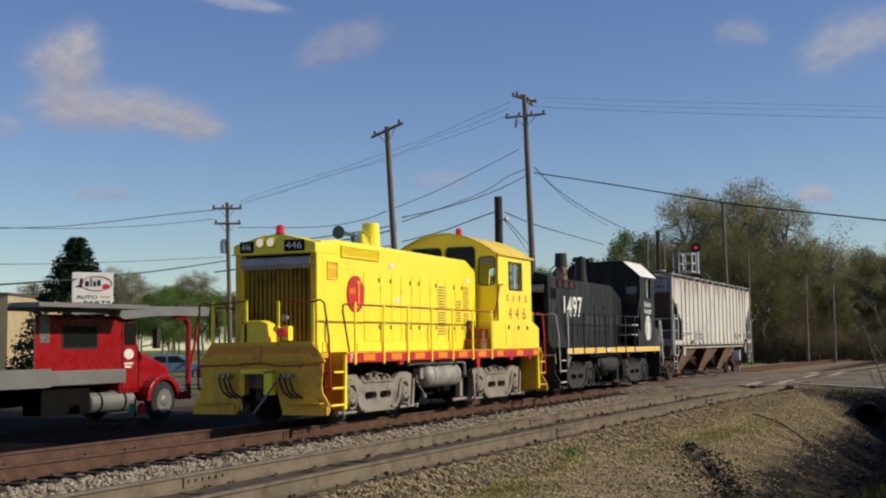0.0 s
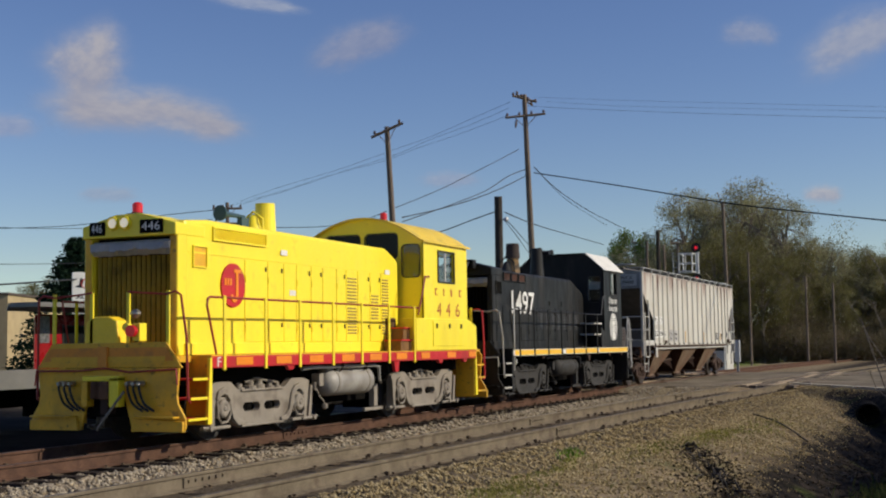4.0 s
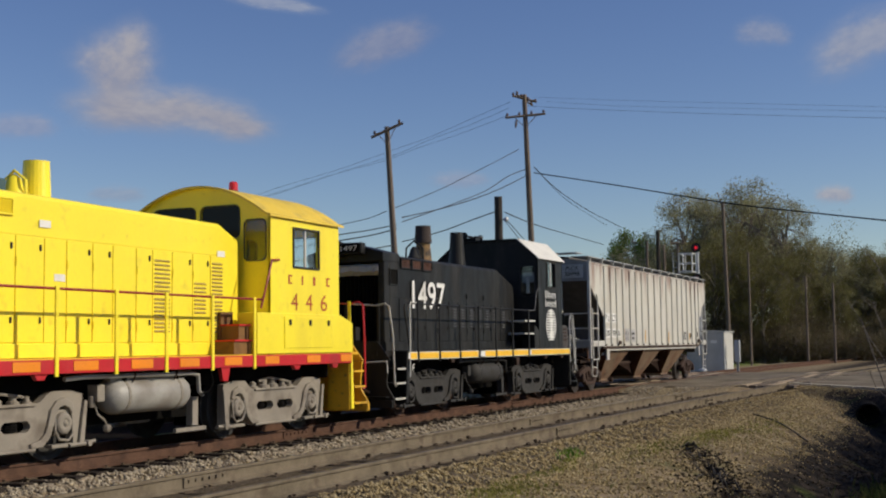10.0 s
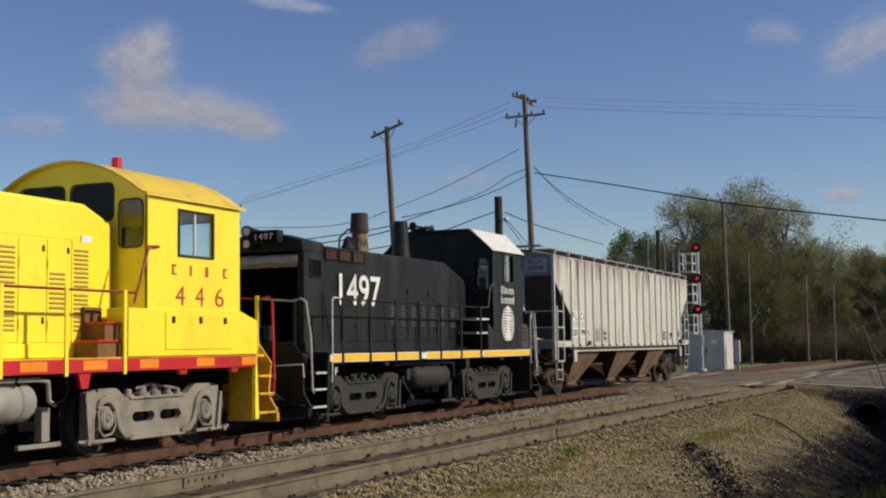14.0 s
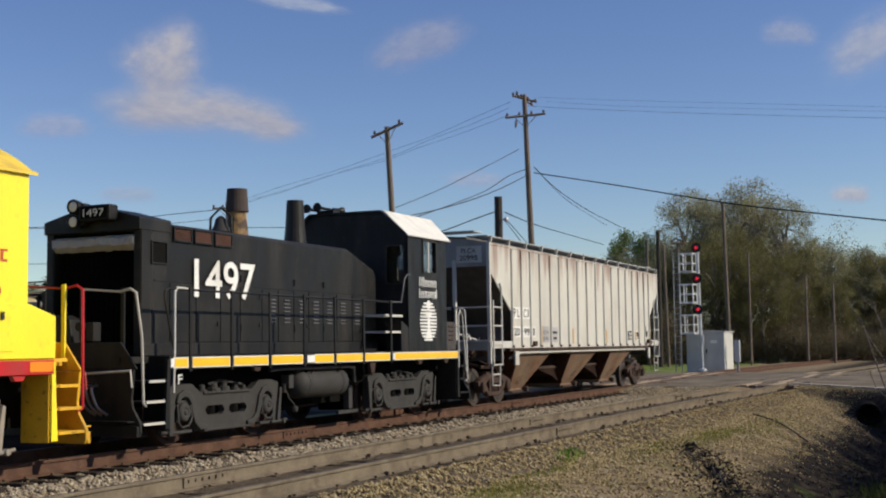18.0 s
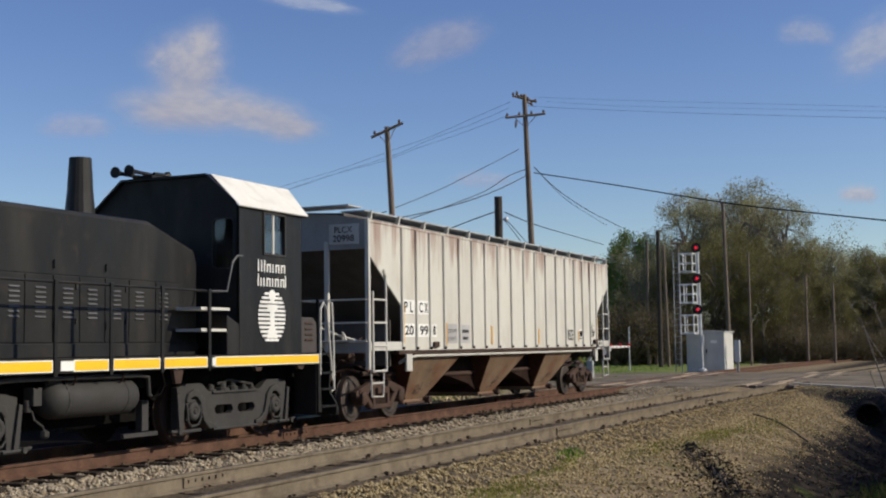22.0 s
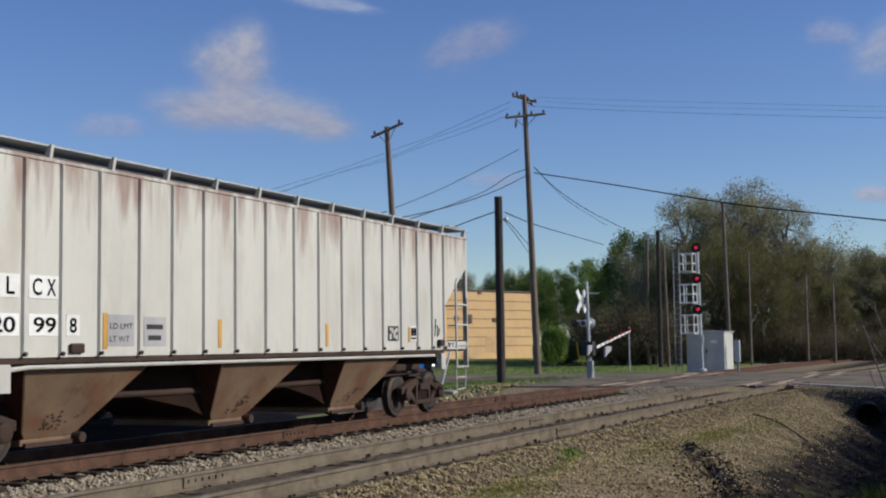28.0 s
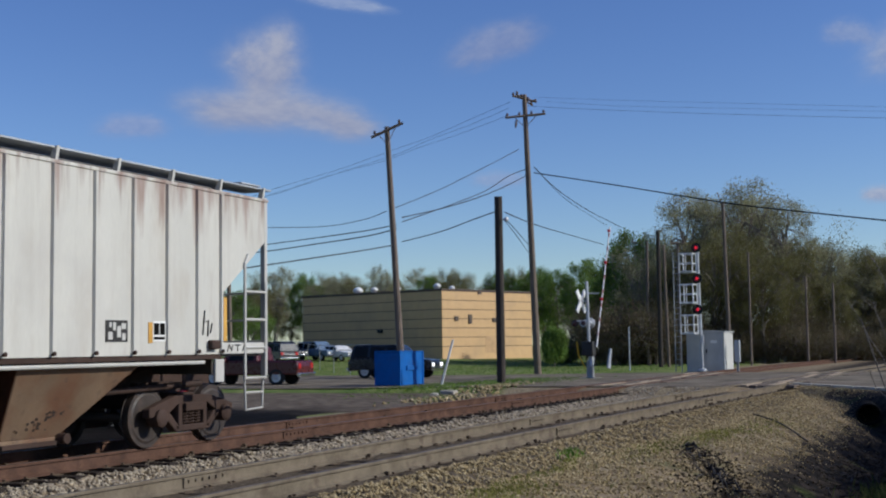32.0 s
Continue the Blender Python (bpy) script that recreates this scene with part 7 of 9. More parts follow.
for dy in (0.22, 0.62):
    fl = part("flasher", Form().lathe((GX - 0.22, GY + dy, 2.45), "x", [(0, 0.16), (0.03, 0.16), (0.06, 0.12), (0.25, 0.1)], 18), SIGNAL_BLACK if dy > 0.3 else GALV, gate)
    part("flasher_lens", Form().lathe((GX - 0.225, GY + dy, 2.45), "x", [(0, 0.12), (-0.03, 0.10), (-0.04, 0.03)], 14), mk("dull_red_flasher_lens", (0.06, 0.02, 0.02), 0.3) if dy < 0.3 else bpy.data.materials["dull_red_flasher_lens"], fl)
part("flasher", Form().lathe((GX + 0.1, GY + 0.1, 2.45), "x", [(0, 0.1), (0.2, 0.13), (0.3, 0.26), (0.33, 0.26)], 16), GALV, gate)
part("gate_motor", Form().box(GX - 0.3, GX + 0.22, GY - 0.22, GY + 0.30, 0.95, 1.62), IRON_DARK, gate, "dark gate drive box", bevel=0.04)
part("stay_bracket", Form().tube([(GX - 0.1, GY, 3.8), (GX + 0.1, GY - 0.45, 3.8)], 0.03, 6), GALV, gate)
part("conduit", Form().tube([(GX - 0.2, GY + 0.55, 1.6), (GX - 0.15, GY + 0.5, 1.0), (GX - 0.05, GY + 0.2, 0.4)], 0.025, 6), AMBER, gate, "yellow bent rod")
FADED_RED = mk("faded_red_band", (0.36, 0.19, 0.17), 0.6)
gate_arm = new("gate_arm")
arm = gate_arm
arm.parent = gate
part("beam", Form().prism([(0, -0.065), (5.6, -0.03), (5.6, 0.03), (0, 0.065)], "y", -0.02, 0.02), WHITE, arm, "white gate beam")
for k in range(8):
    x = 0.5 + 0.66 * k
    part("red_band", Form().prism([(x, -0.06), (x + 0.17, -0.058), (x + 0.21, 0.058), (x + 0.04, 0.06)], "y", -0.024, 0.024), FADED_RED, arm, "faded red diagonal band")
for x in (2.2, 3.9, 5.4):
    part("arm_lamp", Form().lathe((x, 0, 0.1), "y", [(-0.06, 0.06), (0.06, 0.06)], 10), RED, arm)
part("counterweight", Form().prism([(-0.9, -0.28), (-0.5, -0.16), (0, -0.1), (0, 0.1), (-0.5, 0.16), (-0.9, 0.22)], "y", 0.10, 0.18), GALV, arm, "grey counterweight", bevel=0.02)
part("counterweight", Form().prism([(-0.9, -0.28), (-0.5, -0.16), (0, -0.1), (0, 0.1), (-0.5, 0.16), (-0.9, 0.22)], "y", -0.7, -0.62), GALV, arm, bevel=0.02)
GATE_PIVOT = Matrix.Translation((GX + 0.05, GY - 0.3, 1.35)) @ Matrix.Rotation(radians(5.5), 4, "X")
rest = thing("gate_rest_post", "slim white post beside the road", "post")
part("post", Form().tube([(78.4, 21.5, -0.3), (78.35, 21.5, 2.6)], 0.045, 8), GALV, rest)

# crossing planks
PLANK = mk("crossing_timber", (0.14, 0.105, 0.075), 0.9, var=0.3, vscale=3, stretch=(0.6, 6, 6), bump=0.5, dirt=(0.04, 0.035, 0.03), dscale=3, damt=0.6, place=True)
PLANK_PALE = mk("pale_crossing_panel", (0.38, 0.29, 0.19), 0.9, var=0.2, vscale=2, bump=0.3, dirt=(0.15, 0.12, 0.09), dscale=2, damt=0.5, place=True)
cr = tagged(new("level_crossing"), "worn timber and rubber crossing panels over both tracks", "level crossing", kind="structure")
for line in (train_y, near_y):
    for k in range(6):
        x0 = 44.0 + 3.2 * k
        for off, w in ((-1.12, 0.28), (-0.45, 0.24), (-0.15, 0.24), (0.15, 0.24), (0.45, 0.24), (1.12, 0.28)):
            y = line(x0 + 1.5) + off
            part("plank", Form().box(x0 + 0.03, x0 + 3.15, y - w / 2, y + w / 2, -0.12, -0.012 - 0.012 * ((k + int(off * 7)) % 3)), PLANK_PALE if (k + int(off * 10)) % 4 == 0 else PLANK, cr)

# ---------- tan warehouse ----------
TAN = mk("tan_siding", (0.56, 0.37, 0.18), 0.8, var=0.05, gvar=0.03, dirt=(0.36, 0.26, 0.15), dscale=0.3, damt=0.35, bump=0.05)
GROOVE = mk("dark_groove", (0.15, 0.11, 0.07), 0.85)
ROOF_EDGE = mk("dark_roof_edge", (0.09, 0.065, 0.05), 0.7)
wh = thing("warehouse", "low tan panelled warehouse with a flat roof", "building")
BC, BL, BR, BZ, BH = Vector((114.65, 50.93, 0)), Vector((122.12, 71.12, 0)), Vector((128.49, 46.22, 0)), -0.2, 7.25
ex, ey = (BR - BC), (BL - BC)
lx, ly = ex.length, ey.length
WM = Matrix.Translation(BC) @ Matrix.Rotation(math.atan2(ex.y, ex.x), 4, "Z")
wh.matrix_world = WM
part("wall_core", Form().box(0.03, lx, 0.03, ly, BZ, BH - 0.05), GROOVE, wh)
for k in range(7):
    z0 = 0.55 + k * (BH - 0.6) / 7
    z1 = z0 + (BH - 0.6) / 7 - 0.075
    if k == 0:
        z0 = BZ
    part("siding_band", Form().box(-0.01, lx, -0.01, 0.05, z0, z1), TAN, wh)
    part("siding_band", Form().box(-0.01, 0.05, -0.01, ly, z0, z1), TAN, wh)
part("roof", Form().box(-0.1, lx + 0.1, -0.1, ly + 0.1, BH - 0.05, BH + 0.12), ROOF_EDGE, wh, "dark flat roof edge")
for x, z in ((1.9, 4.1), (4.05, 3.85), (7.9, 4.0), (5.6, 6.9)):
    part("wall_vent", Form().box(x, x + 0.5, -0.12, -0.01, z, z + (0.9 if x < 5 and x > 4 else 0.45)), ROOF_EDGE, wh)
part("wall_lamp", Form().box(-0.25, -0.01, 8.6, 9.2, 3.0, 3.35), SIGNAL_BLACK, wh, bevel=0.03)
# a soft shadow on the siding, laid on as a slightly darker sheet
part("patch", Form().box(6.7, 8.3, -0.016, -0.012, 0.75, 2.5), mk("wall_shadow_brown", (0.47, 0.31, 0.16), 0.85), wh)
for x, y, r in ((1.5, 2.0, 0.42), (1.6, 11.5, 0.42), (2.5, 15.0, 0.6), (6.0, 4.0, 0.35), (1.5, 7.6, 0.25)):
    part("roof_vent", Form().lathe((x, y, BH + 0.1), "z", [(0, r * 0.7), (0.3, r * 0.7), (0.32, r), (0.32 + r * 0.5, r * 0.8), (0.32 + r * 0.85, r * 0.3)], 14), WHITE, wh, "white dome roof vent", smooth=True)

# ---------- vehicles ----------
TYRE = mk("black_tyre", (0.015, 0.015, 0.016), 0.85)
RIM = mk("alloy_rim", (0.42, 0.42, 0.43), 0.35, metal=0.7)
CHROME = mk("chrome_bumper", (0.6, 0.6, 0.62), 0.15, metal=1.0, bump=0)
HEADLAMP = glow("bright_headlamp", (1.0, 0.9, 0.75), 1.2, (0.8, 0.8, 0.75))
TAIL = mk("red_tail_lamp", (0.45, 0.02, 0.02), 0.25)


def car_wheel(parent, x, y, r, w=0.22):
    s = 1 if y > 0 else -1
    wh_ = part("wheel", Form().lathe((x, y - s * w / 2, r), "y", [(s * 0.0, r * 0.6), (s * 0.02, r * 0.95), (s * 0.06, r), (s * (w - 0.05), r), (s * (w - 0.01), r * 0.93), (s * w, r * 0.66), (s * (w - 0.03), r * 0.6)], 24), TYRE, parent)
    part("rim", Form().lathe((x, y + s * (w / 2 - 0.05), r), "y", [(0, r * 0.62), (s * 0.03, r * 0.6), (s * 0.02, r * 0.3), (s * 0.04, r * 0.12), (s * 0.04, 0.02)], 16), RIM, wh_)
    return wh_


def car(name, label, category, at, paint, side, cabin, glass, wheels, width=1.85, lamps=True):
    """A car from its side outline; x forwards, z up from the ground."""
    c = thing(name, label, category, "parked and waiting vehicles", at=at)
    hw = width / 2
    part("body", Form().prism(side, "y", -hw, hw), paint, c, bevel=0.07)
    n = len(cabin)
    f = Form()
    lo_z, hi_z = min(p[1] for p in cabin), max(p[1] for p in cabin)
    for s in (-1, 1):
        f.v += [(x, s * (hw - 0.02 - 0.16 * (z - lo_z) / (hi_z - lo_z)), z) for x, z in cabin]
    f.f += [tuple(range(n)), tuple(range(2 * n - 1, n - 1, -1))] + [(i, n + i, n + (i + 1) % n, (i + 1) % n) for i in range(n)]
    cab_ = part("cabin", f, paint, c, bevel=0.05)
    for a, b in glass:
        for s in (-1, 1):
            g = Form()
            zz = (lo_z + 0.06, hi_z - 0.1)
            q = []
            for x, z in ((a[0], zz[0]), (b[0], zz[0]), (b[1], zz[1]), (a[1], zz[1])):
                q.append((x, s * (hw - 0.005 - 0.16 * (z - lo_z) / (hi_z - lo_z)), z))
            g.add(q + [(x, y - s * 0.02, z) for x, y, z in q], [(0, 1, 2, 3), (7, 6, 5, 4), (0, 4, 5, 1), (1, 5, 6, 2), (2, 6, 7, 3), (3, 7, 4, 0)])
            part("side_window", g, DARK_GLASS, cab_, "dark side window")
    xf, xr = max(p[0] for p in cabin), min(p[0] for p in cabin)
    tf, tr2 = max(p[0] for p in cabin if p[1] > hi_z - 0.05), min(p[0] for p in cabin if p[1] > hi_z - 0.05)
    for xa, xb, e in ((xf, tf, 1), (xr, tr2, -1)):
        g = Form()
        q = [(xa + e * 0.012 - (xa - xb) * 0.1, -hw + 0.12, lo_z + 0.08), (xa + e * 0.012 - (xa - xb) * 0.1, hw - 0.12, lo_z + 0.08), (xb + e * 0.012 + (xa - xb) * 0.15, hw - 0.24, hi_z - 0.09), (xb + e * 0.012 + (xa - xb) * 0.15, -hw + 0.24, hi_z - 0.09)]
        g.add(q + [(x - e * 0.02, y, z) for x, y, z in q], [(0, 1, 2, 3), (7, 6, 5, 4), (0, 4, 5, 1), (1, 5, 6, 2), (2, 6, 7, 3), (3, 7, 4, 0)])
        part("windscreen" if e > 0 else "rear_window", g, DARK_GLASS, cab_)
    for x, r in wheels:
        for y in (-hw + 0.1, hw - 0.1):
            car_wheel(c, x, y, r)
    x1, x0 = max(p[0] for p in side), min(p[0] for p in side)
    for y in (-hw + 0.25, hw - 0.25):
        part("headlight", Form().box(x1 - 0.05, x1 + 0.012, y - 0.17, y + 0.17, 0.62, 0.80), HEADLAMP if lamps else LENS, c, "lit headlight" if lamps else "", bevel=0.02)
        part("tail_light", Form().box(x0 - 0.012, x0 + 0.05, y - 0.1, y + 0.16, 0.75, 1.0), TAIL, c, bevel=0.02)
        part("mirror", Form().box(xf - 0.35, xf - 0.2, (hw if y > 0 else -hw - 0.18), (hw + 0.18 if y > 0 else -hw), lo_z + 0.02, lo_z + 0.18), paint, c, bevel=0.03)
    part("bumper", Form().box(x1 - 0.05, x1 + 0.08, -hw + 0.03, hw - 0.03, 0.38, 0.56), CHROME, c, bevel=0.03)
    part("bumper", Form().box(x0 - 0.08, x0 + 0.05, -hw + 0.03, hw - 0.03, 0.38, 0.56), CHROME, c, bevel=0.03)
    return c


DARK_CAR = mk("near_black_car_paint", (0.012, 0.014, 0.018), 0.25, var=0.1, bump=0, gvar=0)
GREY_CAR = mk("charcoal_car_paint", (0.06, 0.06, 0.065), 0.3, var=0.1, bump=0, gvar=0)
WHITE_CAR = mk("white_car_paint", (0.6, 0.6, 0.6), 0.3, var=0.05, bump=0, gvar=0)
BLUE_CAR = mk("grey_blue_car_paint", (0.12, 0.17, 0.25), 0.3, var=0.08, bump=0, gvar=0)
RED_CAR = mk("dark_red_car_paint", (0.075, 0.012, 0.012), 0.3, var=0.08, bump=0, gvar=0)
SUV_SIDE = [(-2.3, 0.42), (2.3, 0.42), (2.34, 0.72), (2.2, 0.95), (1.1, 1.06), (-2.2, 1.08), (-2.36, 0.8)]
SUV_CAB = [(-2.25, 1.06), (1.15, 1.05), (0.45, 1.70), (0.2, 1.76), (-1.9, 1.76), (-2.1, 1.68)]
SUV_GLASS = [((-2.05, -1.95), (-1.25, -1.2)), ((-1.1, -1.05), (-0.3, -0.3)), ((-0.18, -0.18), (0.8, 0.3))]
SEDAN_SIDE = [(-2.3, 0.38), (2.25, 0.38), (2.3, 0.65), (2.1, 0.80), (1.1, 0.92), (-1.6, 0.95), (-2.3, 0.85)]
SEDAN_CAB = [(-1.75, 0.92), (1.15, 0.90), (0.4, 1.38), (0.1, 1.43), (-0.9, 1.43), (-1.2, 1.38)]
SEDAN_GLASS = [((-1.4, -1.05), (-0.4, -0.4)), ((-0.3, -0.3), (0.8, 0.25))]
car("sport_utility_vehicle", "dark sport utility vehicle waiting on the road with lit headlights", "car", pose(58.6, 28.75, -0.14, 0, 0, -84), DARK_CAR, SUV_SIDE, SUV_CAB, SUV_GLASS, [(-1.4, 0.37), (1.45, 0.37)])
car("sport_utility_vehicle", "charcoal utility vehicle parked beyond the lawn", "car", pose(89.2, 54.9, float(height(89.2, 54.9)), 0, 0, 60), GREY_CAR, SUV_SIDE, SUV_CAB, SUV_GLASS, [(-1.4, 0.37), (1.45, 0.37)], lamps=False)
car("sport_utility_vehicle", "black utility vehicle parked before the warehouse", "car", pose(98.0, 59.4, float(height(98.0, 59.4)), 0, 0, -110), DARK_CAR, SUV_SIDE, SUV_CAB, SUV_GLASS, [(-1.4, 0.37), (1.45, 0.37)], lamps=False)
car("sport_utility_vehicle", "dark blue utility vehicle parked before the warehouse", "car", pose(99.3, 56.6, float(height(99.3, 56.6)), 0, 0, -110), BLUE_CAR, SUV_SIDE, SUV_CAB, SUV_GLASS, [(-1.4, 0.37), (1.45, 0.37)], lamps=False)
car("sedan", "white sedan parked before the warehouse", "car", pose(99.5, 54.6, float(height(99.5, 54.6)), 0, 0, -110), WHITE_CAR, SEDAN_SIDE, SEDAN_CAB, SEDAN_GLASS, [(-1.4, 0.32), (1.4, 0.32)], lamps=False)
car("sedan", "grey-blue sedan parked in the far lot", "car", pose(61.0, 44.6, -0.2, 0, 0, -60), BLUE_CAR, SEDAN_SIDE, SEDAN_CAB, SEDAN_GLASS, [(-1.4, 0.32), (1.4, 0.32)], lamps=False)
car("sedan", "charcoal sedan parked in the far lot", "car", pose(58.0, 47.5, -0.2, 0, 0, -60), GREY_CAR, SEDAN_SIDE, SEDAN_CAB, SEDAN_GLASS, [(-1.4, 0.32), (1.4, 0.32)], lamps=False)

pk = car("pickup_truck", "dark red pickup truck on the road with a red tail light", "car", pose(48.2, 31.0, -0.16, 0, 0, 97), RED_CAR, [(-2.7, 0.48), (2.3, 0.48), (2.36, 0.75), (2.2, 1.0), (1.0, 1.12), (-2.65, 1.10), (-2.72, 0.85)], [(-0.75, 1.08), (1.15, 1.08), (0.5, 1.72), (0.25, 1.78), (-0.45, 1.78), (-0.62, 1.7)],
         [((-0.55, -0.45), (0.75, 0.35))], [(-1.65, 0.38), (1.45, 0.38)], lamps=False)
part("load_bed", Form().box(-2.6, -0.8, -0.78, 0.78, 1.10, 1.125), BLACK_DEEP, pk, "dark open load bed")

# blue dumpster
BLUE = mk("bright_blue_dumpster_paint", (0.010, 0.10, 0.36), 0.6, spec=0.2, var=0.1, dirt=(0.02, 0.07, 0.2), dscale=2, damt=0.5)
dm = thing("dumpster", "bright blue steel dumpster standing on the verge", "dumpster", at=pose(46.35, 22.55, -0.22, 0, 0, 0))
part("bin", Form().prism([(-1.12, 0.14), (1.05, 0.14), (1.12, 0.45), (1.12, 1.50), (-1.12, 1.50)], "y", -0.55, 0.55), BLUE, dm, bevel=0.02)
part("lid", Form().prism([(-1.15, 1.505), (1.15, 1.505), (1.15, 1.54), (-1.15, 1.56)], "y", -0.58, 0.58), BLUE, dm, "sloping lid", bevel=0.01)
for y in (-0.555, 0.555):
    part("lift_pocket", Form().box(-0.5, 0.5, y - 0.05, y + 0.05, 0.75, 0.95), BLUE, dm, bevel=0.015)
    for x in (-1.1, 1.1):
        part("corner_rib", Form().box(x - 0.04, x + 0.04, y - 0.03, y + 0.03, 0.14, 1.5), BLUE, dm)
for x in (-0.75, 0.6):
    for y in (-0.4, 0.4):
        part("castor", Form().lathe((x, y - 0.03, 0.07), "y", [(0, 0.07), (0.06, 0.07)], 10), TYRE, dm)

# guy stub, fence posts, stones on the verge
solid("guy_stake", Form().tube([(45.9, 20.5, -0.25), (46.0, 19.95, 1.75)], 0.05, 8), WHITE, "leaning white marker stake on the verge", "stake")
fence = thing("chain_link_fence", "thin grey chain-link fence posts along the grass", "fence")
for k in range(8):
    x, y = 62 + 5.94 * k, 32 + 4.457 * k
    z = float(height(x, y))
    part("fence_post", Form().tube([(x, y, z - 0.3), (x, y, z + 1.85)], 0.025, 6), GALV_DULL, fence)
part("top_rail", Form().tube([(62, 32, float(height(62, 32)) + 1.8), (82.8, 47.6, float(height(82.8, 47.6)) + 1.8), (103.6, 63.2, float(height(103.6, 63.2)) + 1.8)], 0.02, 5), GALV_DULL, fence)
f2 = thing("board_fence", "grey weathered fence posts at the edge of the woods", "fence")
for k in range(5):
    x, y = 94.6 + 0.75 * k, 24.4 - 0.4 * k
    part("fence_post", Form().box(x - 0.09, x + 0.09, y - 0.09, y + 0.09, -0.3, 2.0), POLE_WOOD, f2)
part("fence_rail", Form().tube([(94.6, 24.4, 1.9), (97.6, 22.8, 1.9)], 0.04, 5), POLE_WOOD, f2)
for k, (x, y, s) in enumerate(((52.3, 20.6, 0.4), (49.0, 19.4, 0.22), (41.8, 18.3, 0.3), (42.6, 18.6, 0.22), (43.3, 18.2, 0.25), (40.9, 18.5, 0.2), (44.3, 18.5, 0.18))):
    r = np.random.default_rng(k)
    f = Form().box(-s, s, -s * 0.7, s * 0.7, -s * 0.4, s * 0.45)
    f.v = [tuple(np.array(p) * r.uniform(0.75, 1.2, 3)) for p in f.v]
    solid("stone", f, CONCRETE, "pale broken concrete lump on the verge", "stone", "stones on the verge", bevel=0.04, at=pose(x, y, -0.27, 0, 0, 40 * k))

# ---------- red rollback truck ----------
TRUCK_RED = mk("bright_red_truck_paint", (0.27, 0.007, 0.011), 0.28, var=0.05, gvar=0, bump=0.02, dirt=(0.30, 0.01, 0.012), damt=0.4)
ALU = mk("dull_aluminium", (0.19, 0.19, 0.185), 0.55, metal=0.4, var=0.12)
tk = thing("rollback_tow_truck", "red crew-cab rollback tow truck with a grey deck and head rack", "truck", at=pose(0, 0, -0.31))
TY0, TY1 = 19.62, 22.0
part("sleeper_cab", Form().prism([(21.6, TY0), (24.68, TY0), (24.68, TY1), (24.4, TY1)], "z", 1.3, 2.66), TRUCK_RED, tk, "red crew cab", bevel=0.08)
part("front_cab", Form().prism([(24.65, 0.75), (25.45, 0.75), (25.42, 1.85), (25.2, 2.6), (24.65, 2.62)], "y", TY0 + 0.05, TY1 - 0.05), TRUCK_RED, tk, bevel=0.06)
hoodp = part("bonnet", Form().prism([(25.4, 0.8), (27.0, 0.75), (27.05, 1.25), (26.9, 1.42), (25.45, 1.92)], "y", TY0 + 0.28, TY1 - 0.28), TRUCK_RED, tk, bevel=0.1)
fd = [(26.38 + 0.72 * math.cos(a), 0.52 + 0.66 * math.sin(a)) for a in np.linspace(math.pi, 0.0, 12)] + [(26.38 + 0.56 * math.cos(a), 0.52 + 0.52 * math.sin(a)) for a in np.linspace(0.0, math.pi, 12)]
for y in (TY0 - 0.03, TY1 - 0.33):
    part("fender", Form().prism(fd, "y", y, y + 0.36), TRUCK_RED, tk, bevel=0.03)
part("side_window", Form().box(22.55, 23.72, TY0 - 0.012, TY0 + 0.01, 1.9, 2.38), DARK_GLASS, tk, "dark crew window", bevel=0.01)
part("window_frame", ringed(22.55, 23.72, 1.9, 2.38, 0.035, TY0 - 0.018, TY0 + 0.01), RUBBER, tk)
part("rear_vent", Form().box(21.78, 22.1, TY0 - 0.012, TY0 + 0.01, 2.0, 2.62), mk("diamond_plate", (0.28, 0.28, 0.29), 0.35, metal=0.7, var=0.3, vscale=12, gvar=0.4, gscale=30), tk, "diamond plate vent", bevel=0.01)
part("door_window", Form().box(24.82, 25.26, TY0 + 0.035, TY0 + 0.06, 1.95, 2.5), DARK_GLASS, tk, bevel=0.02)
part("door_seam", ringed(24.74, 25.38, 0.85, 2.56, 0.015, TY0 + 0.038, TY0 + 0.052), BLACK_DEEP, tk)
part("windscreen", Form().prism([(25.44, 1.9), (25.46, 1.9), (25.26, 2.52), (25.24, 2.52)], "y", TY0 + 0.2, TY1 - 0.2), DARK_GLASS, tk)
part("door_badge", disc(25.0, 1.72, 0.19, 0.13, TY0 + 0.036, TY0 + 0.05), WHITE, tk, "white oval door badge")
bars([(24.82, 25.16, 1.46, 1.51), (24.84, 25.1, 1.38, 1.43)], TY0 + 0.045, WHITE, tk)
part("mirror", Form().box(25.75, 25.9, TY0 - 0.25, TY0 - 0.1, 1.85, 2.35).tube([(25.45, TY0, 1.9), (25.8, TY0 - 0.15, 1.95)], 0.02, 6), IRON_DARK, tk, bevel=0.02)
part("deck", Form().box(16.0, 24.6, TY0 - 0.2, TY1 + 0.2, 1.02, 1.36), ALU, tk, "grey aluminium rollback deck", bevel=0.02)
part("deck_rail", Form().box(16.0, 21.9, TY0 - 0.24, TY0 - 0.19, 1.0, 1.42), ALU, tk, "pale deck side rail")
part("chassis", Form().box(16.2, 27.2, TY0 + 0.7, TY0 + 1.0, 0.55, 0.95).box(16.2, 27.2, TY1 - 1.0, TY1 - 0.7, 0.55, 0.95), BLACK_DEEP, tk)
part("tool_box", Form().box(21.8, 23.45, TY0 - 0.05, TY0 + 0.5, 0.35, 0.98), BLACK_DEEP, tk, bevel=0.02)
